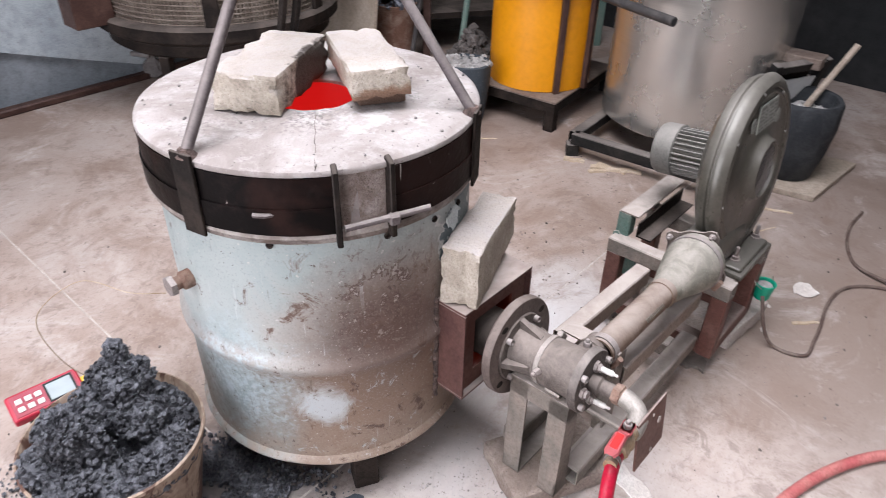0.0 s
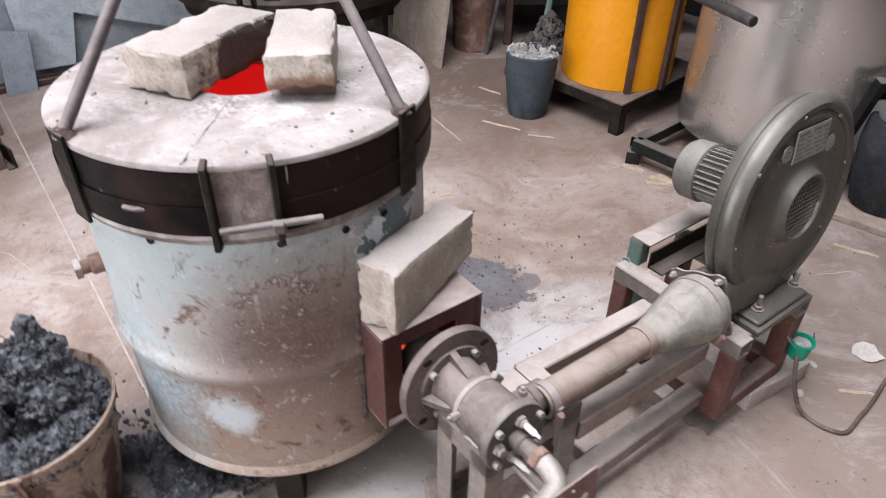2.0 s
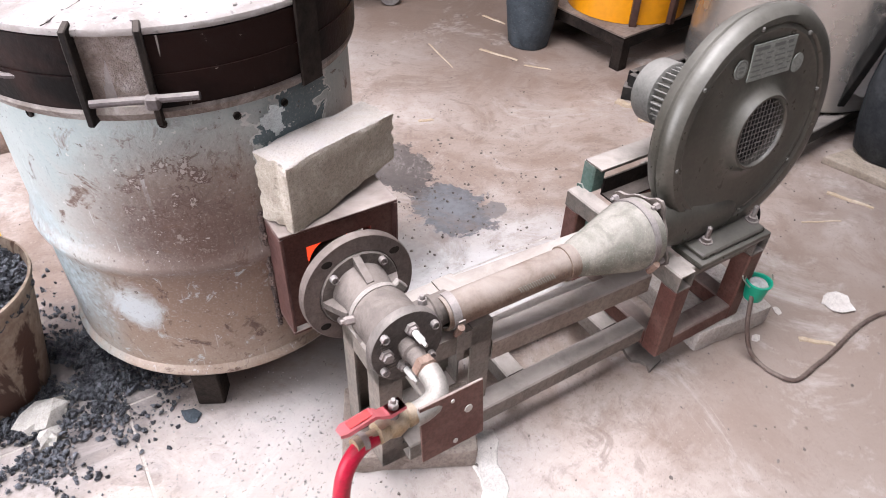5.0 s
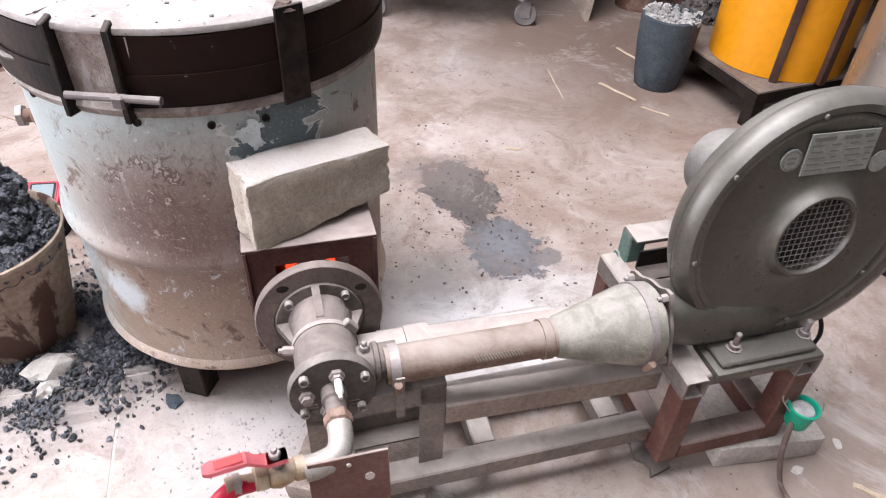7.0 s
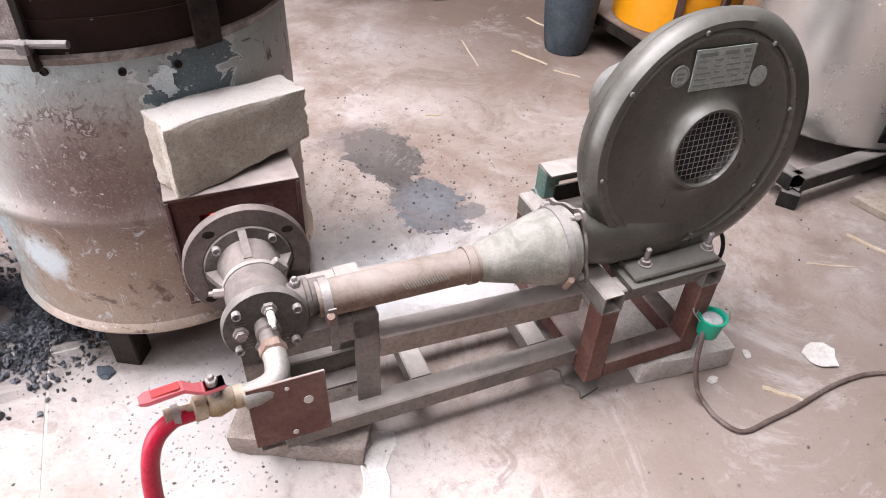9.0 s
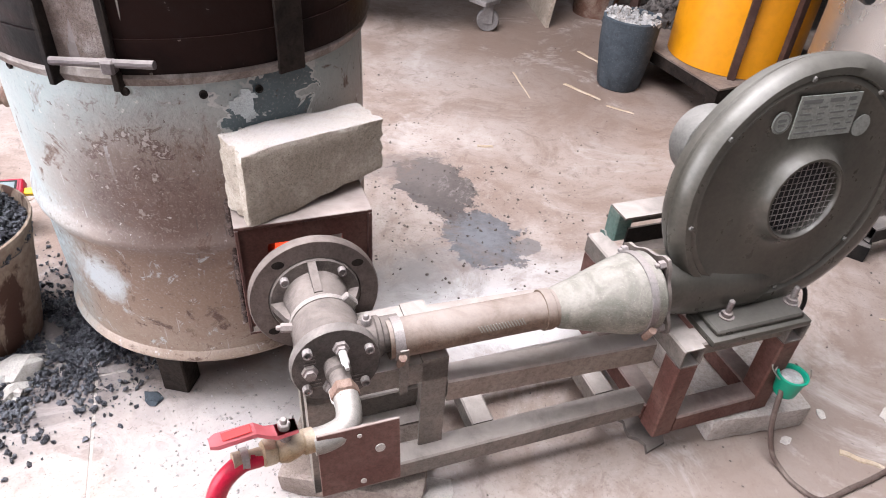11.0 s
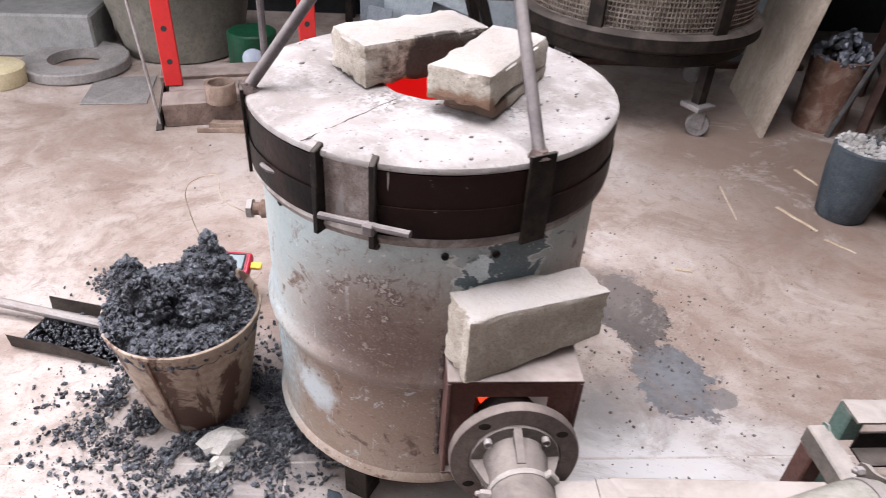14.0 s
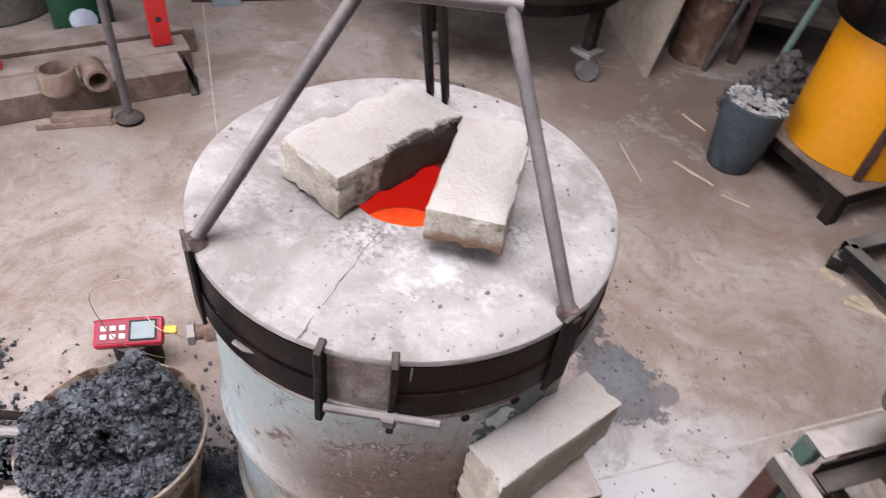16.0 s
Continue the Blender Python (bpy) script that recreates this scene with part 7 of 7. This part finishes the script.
M_CEIL2 = surface("grey_cast_ring", (0.2, 0.185, 0.175), (0.28, 0.255, 0.24), 10, 0.7, 0.1, 0.3)
M_CREAM = surface("cream_refractory", (0.5, 0.42, 0.26), (0.58, 0.5, 0.34), 12, 0.85)
ring_plate()
board("steel_sheet", [(-2.245, 1.15), (-2.11, 1.375), (-2.38, 1.52), (-2.5, 1.3)], 0.006, M_CEIL2, "thin grey steel sheet lying on the floor", "sheet")


def green_can():
    t = thing("oil_can", pose(-2.22, 1.92, 0.0), "dark green oil drum with a pale round label", "can")
    part_lathe("can", [(0.0, 0.0), (0.105, 0.0), (0.11, 0.006), (0.11, 0.185), (0.102, 0.192), (0.0, 0.19)], M_GREENCAN, t, 40)
    bm = bmesh.new()
    bmesh.ops.create_grid(bm, x_segments=24, y_segments=24, size=0.052)
    bmesh.ops.delete(bm, geom=[v for v in bm.verts if v.co.length > 0.05], context="VERTS")
    for v in bm.verts:  # wrapped round the can
        y, z = v.co.x, v.co.y
        v.co = pose(0, 0, 0.095, 0, 0, -27) @ Vector((math.sqrt(0.11 ** 2 - y * y) + 0.0012, y, z))
    part("round_label", bm, M_LABELBLUE, t, "pale round label")


M_GREENCAN = surface("dark_green_paint", (0.005, 0.05, 0.022), (0.008, 0.032, 0.016), 8, 0.45)
M_LABELBLUE = surface("pale_label", (0.5, 0.55, 0.66), (0.6, 0.63, 0.7), 20, 0.5)
green_can()


def clutter_shelf():
    """Dark rack with old gear along the west wall."""
    t = thing("dark_shelf", RIG @ pose(-1.15, 3.19, 0), "dark steel shelf with sooty gear along the wall", "shelf")
    for x in (-1.0, 0.0, 0.65):
        for y in (-0.02, 0.2):
            part_box("shelf_post", (x - 0.02, y - 0.02, 0), (x + 0.02, y + 0.02, 1.6), M_DARK, t, 0.002)
    for z in (0.42, 0.95, 1.5):
        part_box("shelf_board", (-1.05, -0.05, z), (0.7, 0.23, z + 0.025), M_DARK, t, 0.003)


clutter_shelf()


# ---- small things on the floor ----
def shovel():
    t = thing("ash_shovel", pose(-0.81, 0.74, 0.002, 0, 0, 38), "dark sheet-steel ash shovel with a grey pipe handle", "shovel")
    bm = bmesh.new()
    prof = [(-0.075, 0.045), (-0.072, 0.006), (-0.06, 0.0), (0.06, 0.0), (0.072, 0.006), (0.075, 0.045)]
    rows = [[bm.verts.new(Vector((x, y, z * (1 if x < 0.1 else 0.6)))) for y, z in prof] for x in (-0.14, 0.0, 0.12)]
    for a, b in zip(rows, rows[1:]):
        for k in range(5):
            bm.faces.new((a[k], a[k + 1], b[k + 1], b[k]))
    bmesh.ops.solidify(bm, geom=bm.faces[:], thickness=0.002)
    part("pan", bm, M_STEEL_DARK, t)
    part_tube("handle", [(0.1, 0.035, 0.02), (-0.5, 0.02, 0.055)], 0.012, M_BARE, t, 10, None, "grey pipe handle")
    v, f = lumps(random.Random(51), 900, lambda g: (g.uniform(-0.13, 0.115), g.uniform(-0.066, 0.066), 0.004 + 0.01 * g.random()), 0.0015, 0.006, 2.5)
    ob = stuff("ash", v, f, M_SLAG, "grey dross crumbs", "")
    ob.parent = t


shovel()


def meter():
    """Hand-held thermocouple meter on a block."""
    bm = bmesh.new()
    lathe(bm, [(0.0, 0.0), (0.05, 0.0), (0.05, 0.1), (0.046, 0.103), (0.0, 0.103)], 28)
    solo("tin_can", bm, M_DARK, "dark tin standing upside down under the meter", "tin", m=pose(-0.75, 1.095, 0))
    t = thing("thermometer", pose(-0.75, 1.09, 0.105, 0, 0, 47) @ pose(0, 0, 0, 24, 0, 0), "red hand-held digital thermometer resting on a tin", "thermometer")
    bm = bmesh.new()
    box(bm, (-0.072, -0.032, 0), (0.072, 0.032, 0.028), 0.008, None, 3)
    part("case", bm, M_RED_METER, t, "red rubber case")
    part_box("face", (-0.064, -0.026, 0.0275), (0.064, 0.026, 0.0295), M_METER_FACE, t, 0.001, "dark red face plate")
    part_box("screen_frame", (0.002, -0.0235, 0.0292), (0.06, 0.0235, 0.0303), M_DARKHOLE, t, 0.001, "dark screen surround")
    part_box("screen", (0.006, -0.02, 0.0293), (0.056, 0.02, 0.031), M_SCREEN, t, 0.001, "grey-green display")
    for i in range(3):
        for j in range(2):
            part_box("key", (-0.056 + 0.019 * i, -0.017 + 0.019 * j, 0.0293), (-0.043 + 0.019 * i, -0.005 + 0.019 * j, 0.0325), M_KEY, t, 0.001)
    part_box("plug", (0.072, -0.009, 0.008), (0.1, 0.009, 0.02), M_PLUG, t, 0.002, "yellow thermocouple plug")
    p = pose(*DRUM, 0) @ ring_pose(-129.5, 0.335, 0.5).translation
    bm = bmesh.new()
    tube(bm, smooth_path([p, p + Vector((-0.05, -0.02, 0.012)), Vector((-0.52, 1.02, 0.5)), Vector((-0.585, 0.985, 0.46)), Vector((-0.6, 0.98, 0.4)), Vector((-0.58, 1.0, 0.3)), Vector((-0.58, 1.09, 0.17)), Vector((-0.682, 1.165, 0.125))], 8), 0.0009, 6)
    solo("probe_wire", bm, M_BRASS_OLD, "thin bare wire from the furnace port to the thermometer", "wire")


M_RED_METER = plain("red_rubber", (0.36, 0.008, 0.03), 0.5)
M_METER_FACE = plain("meter_face", (0.26, 0.03, 0.05), 0.6)
M_SCREEN = plain("lcd_screen", (0.17, 0.21, 0.22), 0.35)
M_KEY = plain("pale_key", (0.62, 0.55, 0.52), 0.5)
M_PLUG = plain("yellow_plug", (0.7, 0.45, 0.03), 0.5)
meter()


def small_pail():
    """Toy-sized green pot wired to the frame with a cable out of it."""
    t = thing("green_pot", RIG @ pose(0.7325, -0.214, 0.12) @ Matrix.Diagonal((0.82, 0.82, 0.82, 1)), "small green plastic tub wired to the blower frame", "tub")
    part_lathe("tub", [(0.0, 0.0), (0.022, 0.0), (0.024, 0.004), (0.03, 0.05), (0.033, 0.052), (0.033, 0.056), (0.028, 0.056), (0.021, 0.006), (0.0, 0.006)], M_GREEN, t, 28)
    part_lathe("lid", [(0.0, 0.042), (0.027, 0.042), (0.022, 0.05), (0.0, 0.054)], M_CRUST, t, 24, label="pale grey filling")
    part_tube("wire_handle", smooth_path([(-0.034, 0.0, 0.05), (-0.045, 0.02, 0.07), (-0.03, 0.03, 0.085)], 5), 0.0018, M_CHROME, t, 6)
    part_tube("wire_handle", smooth_path([(0.033, 0.0, 0.05), (0.04, -0.012, 0.045), (0.04, -0.005, 0.065)], 5), 0.0018, M_CHROME, t, 6)
    part_tube("hook", smooth_path([(-0.03, 0.02, 0.052), (-0.02, 0.03, 0.09), (0.0, 0.035, 0.11)], 4), 0.002, M_CHROME, t, 6)


small_pail()


def cable(pts, r, label):
    bm = bmesh.new()
    tube(bm, smooth_path(pts, 8), r, 8)
    solo("power_cable", bm, M_CABLE, label, "cable")


cable([(0.905, 1.59, 0.14), (0.915, 1.565, 0.08), (0.935, 1.55, 0.03), (0.96, 1.545, 0.006), (0.99, 1.525, 0.0055), (1.035, 1.522, 0.0055), (1.075, 1.58, 0.0055), (1.11, 1.635, 0.0055), (1.175, 1.75, 0.0055), (1.25, 1.83, 0.0055), (1.345, 1.85, 0.0055), (1.47, 1.82, 0.0055), (1.6, 1.9, 0.0055)], 0.0048, "thin brown power cable trailing over the floor")
cable([(1.5, 2.3, 0.0055), (1.42, 2.2, 0.0055), (1.36, 2.08, 0.0055), (1.34, 1.96, 0.0055), (1.39, 1.87, 0.0135), (1.5, 1.78, 0.0055), (1.62, 1.7, 0.0055)], 0.0048, "thin brown power cable looped on the floor")
bm = bmesh.new()
tube(bm, smooth_path([uv(0.7, 0.03, 0.33), uv(0.74, 0.09, 0.315), uv(0.775, 0.12, 0.29), uv(0.793, 0.13, 0.24), uv(0.79, 0.12, 0.18)], 6), 0.004, 8)
solo("motor_cable", bm, M_DARKHOLE, "black motor cable behind the blower", "cable")


def scrap_sheet(name, place, size, seed, material, label, category, sides=9):
    """A torn flat scrap, slightly crumpled."""
    rng = random.Random(seed)
    bm = bmesh.new()
    c = bm.verts.new((0, 0, size * 0.09))
    ring = [bm.verts.new((size * rng.uniform(0.6, 1.15) * math.cos(2 * math.pi * k / sides), size * rng.uniform(0.5, 1.0) * math.sin(2 * math.pi * k / sides), size * rng.uniform(0.02, 0.2))) for k in range(sides)]
    for k in range(sides):
        bm.faces.new((c, ring[k], ring[(k + 1) % sides]))
    bmesh.ops.subdivide_edges(bm, edges=bm.edges[:], cuts=2, use_grid_fill=True)
    for v in bm.verts:
        v.co.z = max(0.001, v.co.z + size * 0.12 * noise.noise(v.co * 3 / size + Vector((seed, 0, 0))))
    bmesh.ops.solidify(bm, geom=bm.faces[:], thickness=0.0015)
    lowest = min(v.co.z for v in bm.verts)
    for v in bm.verts:
        v.co.z -= lowest
    solo(name, bm, material, label, category, m=pose(*place, 0.0005, 0, 0, rng.uniform(0, 360)))


M_PAPER = surface("dirty_paper", (0.55, 0.5, 0.46), (0.66, 0.62, 0.58), 20, 0.9)
scrap_sheet("paper_scrap", (1.13, 1.815), 0.042, 3, M_PAPER, "torn dirty white paper scrap on the floor", "paper")
scrap_sheet("paper_scrap", (0.955, 1.62), 0.015, 4, M_PAPER, "small torn paper scrap by the blower frame", "paper", 6)
scrap_sheet("paper_scrap", (1.0, 1.73), 0.014, 5, M_PAPER, "small pale scrap near the concrete block", "paper", 6)


def strip(a, b, w, h, material, label, category="wood strip", taper=0.6, group="wood strips"):
    a, b = Vector((*a, 0)), Vector((*b, 0))
    d = b - a
    m = Matrix.Translation(a) @ pose(0, 0, 0, 0, 0, math.degrees(math.atan2(d.y, d.x)))
    bm = bmesh.new()
    n = 6
    rows = []
    for k in range(n + 1):
        x = d.length * k / n
        ww = w * (1 - (1 - taper) * k / n) / 2
        y = 0.15 * w * math.sin(k * 1.7)
        rows.append([bm.verts.new((x, y - ww, 0)), bm.verts.new((x, y + ww, 0)), bm.verts.new((x, y + ww * 0.9, h)), bm.verts.new((x, y - ww * 0.9, h))])
    for p, q in zip(rows, rows[1:]):
        for k in range(4):
            bm.faces.new((p[k], p[(k + 1) % 4], q[(k + 1) % 4], q[k]))
    bm.faces.new(rows[0][::-1])
    bm.faces.new(rows[-1])
    solo("wood_strip", bm, material, label, category, group, m=m)


M_SPLINTER = surface("pale_splinter", (0.45, 0.35, 0.25), (0.55, 0.46, 0.36), 20, 0.8)
for a, b, w in (((-0.1, 2.815), (0.063, 2.78), 0.012), ((-0.2, 3.15), (-0.086, 3.1), 0.012), ((0.1, 2.75), (0.2, 2.755), 0.009), ((0.57, 2.54), (0.76, 2.51), 0.03), ((0.6, 2.57), (0.7, 2.5), 0.025), ((0.56, 2.5), (0.68, 2.53), 0.022), ((0.47, 2.6), (0.55, 2.58), 0.03), ((1.13, 2.3), (1.25, 2.27), 0.014), ((1.045, 1.655), (1.12, 1.668), 0.012), ((-0.1, 2.2), (-0.06, 2.23), 0.012), ((-0.3, 2.78), (-0.14, 2.62), 0.006), ((1.06, 2.12), (1.16, 2.17), 0.006)):
    strip(a, b, w, w * 0.3, M_SPLINTER, "pale splintered wood strip on the floor")
strip((0.47, 1.16), (0.54, 1.03), 0.045, 0.002, M_PAPER, "torn strip of pale fibre blanket by the stand", "blanket strip", 1.1, "")
strip((0.68, 1.49), (0.76, 1.455), 0.05, 0.006, M_STEEL_DARK, "dark flat steel shim under the frame leg", "shim", 1.0, "")


def chunk(place, size, seed, material, label, category, group=""):
    rng = random.Random(seed)
    bm = bmesh.new()
    bmesh.ops.create_icosphere(bm, subdivisions=2, radius=1.0)
    for v in bm.verts:
        v.co = Vector((v.co.x * size[0], v.co.y * size[1], v.co.z * size[2])) * (1 + 0.7 * noise.noise(v.co * 1.9 + Vector((seed, 0, 0))))
        v.co.z = max(v.co.z, -size[2] * 0.5)
    for v in bm.verts:
        v.co.z += size[2] * 0.5
    solo(name_of(category), bm, material, label, category, group, m=pose(*place, 0, 0, 0, rng.uniform(0, 360)), smooth=20)


def name_of(category):
    return category.replace(" ", "_")


M_CHALK = surface("white_chunk", (0.4, 0.37, 0.335), (0.52, 0.49, 0.455), 20, 0.9, 0, 0.6)
chunk((-0.3, 0.86), (0.052, 0.034, 0.026), 3, M_CHALK, "white broken refractory chunk on the floor by the bucket", "refractory chunk", "white chunks")
chunk((-0.262, 0.835), (0.024, 0.018, 0.018), 7, M_CHALK, "small white refractory chunk on the floor by the bucket", "refractory chunk", "white chunks")
chunk((-0.315, 0.935), (0.02, 0.018, 0.008), 12, M_CHALK, "small white refractory chip on the floor by the bucket", "refractory chunk", "white chunks")
chunk((-0.06, 0.98), (0.02, 0.014, 0.006), 9, M_BLUEGREY, "flat grey chip on the floor by the furnace leg", "stone chip")


def scattered_dross():
    """Crumbs and lumps round the bucket, thinning outwards."""
    def spot(g):
        k = g.random()
        cx, cy, s = (-0.33, 0.86, 0.1) if k < 0.35 else (-0.5, 0.72, 0.1) if k < 0.5 else (-0.33, 1.02, 0.07) if k < 0.75 else (-0.6, 0.9, 0.13) if k < 0.9 else (-1.0, 0.87, 0.035) if k < 0.925 else (-0.8, 0.82, 0.06) if k < 0.95 else (-0.2, 0.98, 0.06)
        x, y = g.gauss(cx, s * 0.85), g.gauss(cy, s * 0.85)
        if noise.noise(Vector((x, y, 0)) * 16) + g.uniform(-0.25, 0.25) < -0.12:
            return None
        if math.hypot(x + 0.455, y - 0.885) < 0.1 or math.hypot(x - DRUM[0], y - DRUM[1]) < 0.22:
            return None
        dens = math.exp(-((x - cx) ** 2 + (y - cy) ** 2) / (2 * s * s))
        return x, y, 0.003 + 0.018 * dens * g.random()

    v, f = lumps(random.Random(77), 24000, spot, 0.0008, 0.0075, 3.4)
    stuff("scattered_dross", v, f, M_SLAG, "dark grey dross crumbs strewn round the bucket", "dross")

    def far(g):
        return uv(g.uniform(-1.0, 1.9), g.uniform(-1.7, 1.3), 0.0008)

    v, f = lumps(random.Random(78), 2600, far, 0.0006, 0.005, 6.0)
    stuff("floor_grit", v, f, M_GRIT, "small dark grit scattered over the floor", "grit")

    def near_stain(g):
        return uv(g.gauss(0.4, 0.18), -g.gauss(0.58, 0.2), 0.001)

    v, f = lumps(random.Random(79), 900, near_stain, 0.0006, 0.0055, 4.5)
    stuff("stain_grit", v, f, M_GRIT, "dark grit and crumbs on the stained floor", "grit")

    def ash(g):
        return uv(g.gauss(-0.18, 0.12), -g.gauss(0.02, 0.11), 0.0006)

    v, f = lumps(random.Random(80), 1500, ash, 0.0005, 0.0032, 3.5)
    stuff("white_ash", v, f, M_ASH, "white ash crumbs on the floor under the burner", "ash")


M_ASH = surface("pale_ash", (0.26, 0.235, 0.225), (0.5, 0.475, 0.46), 60, 0.95)
M_GRIT = surface("floor_grit", (0.1, 0.082, 0.074), (0.26, 0.22, 0.2), 40, 0.85)
scattered_dross()
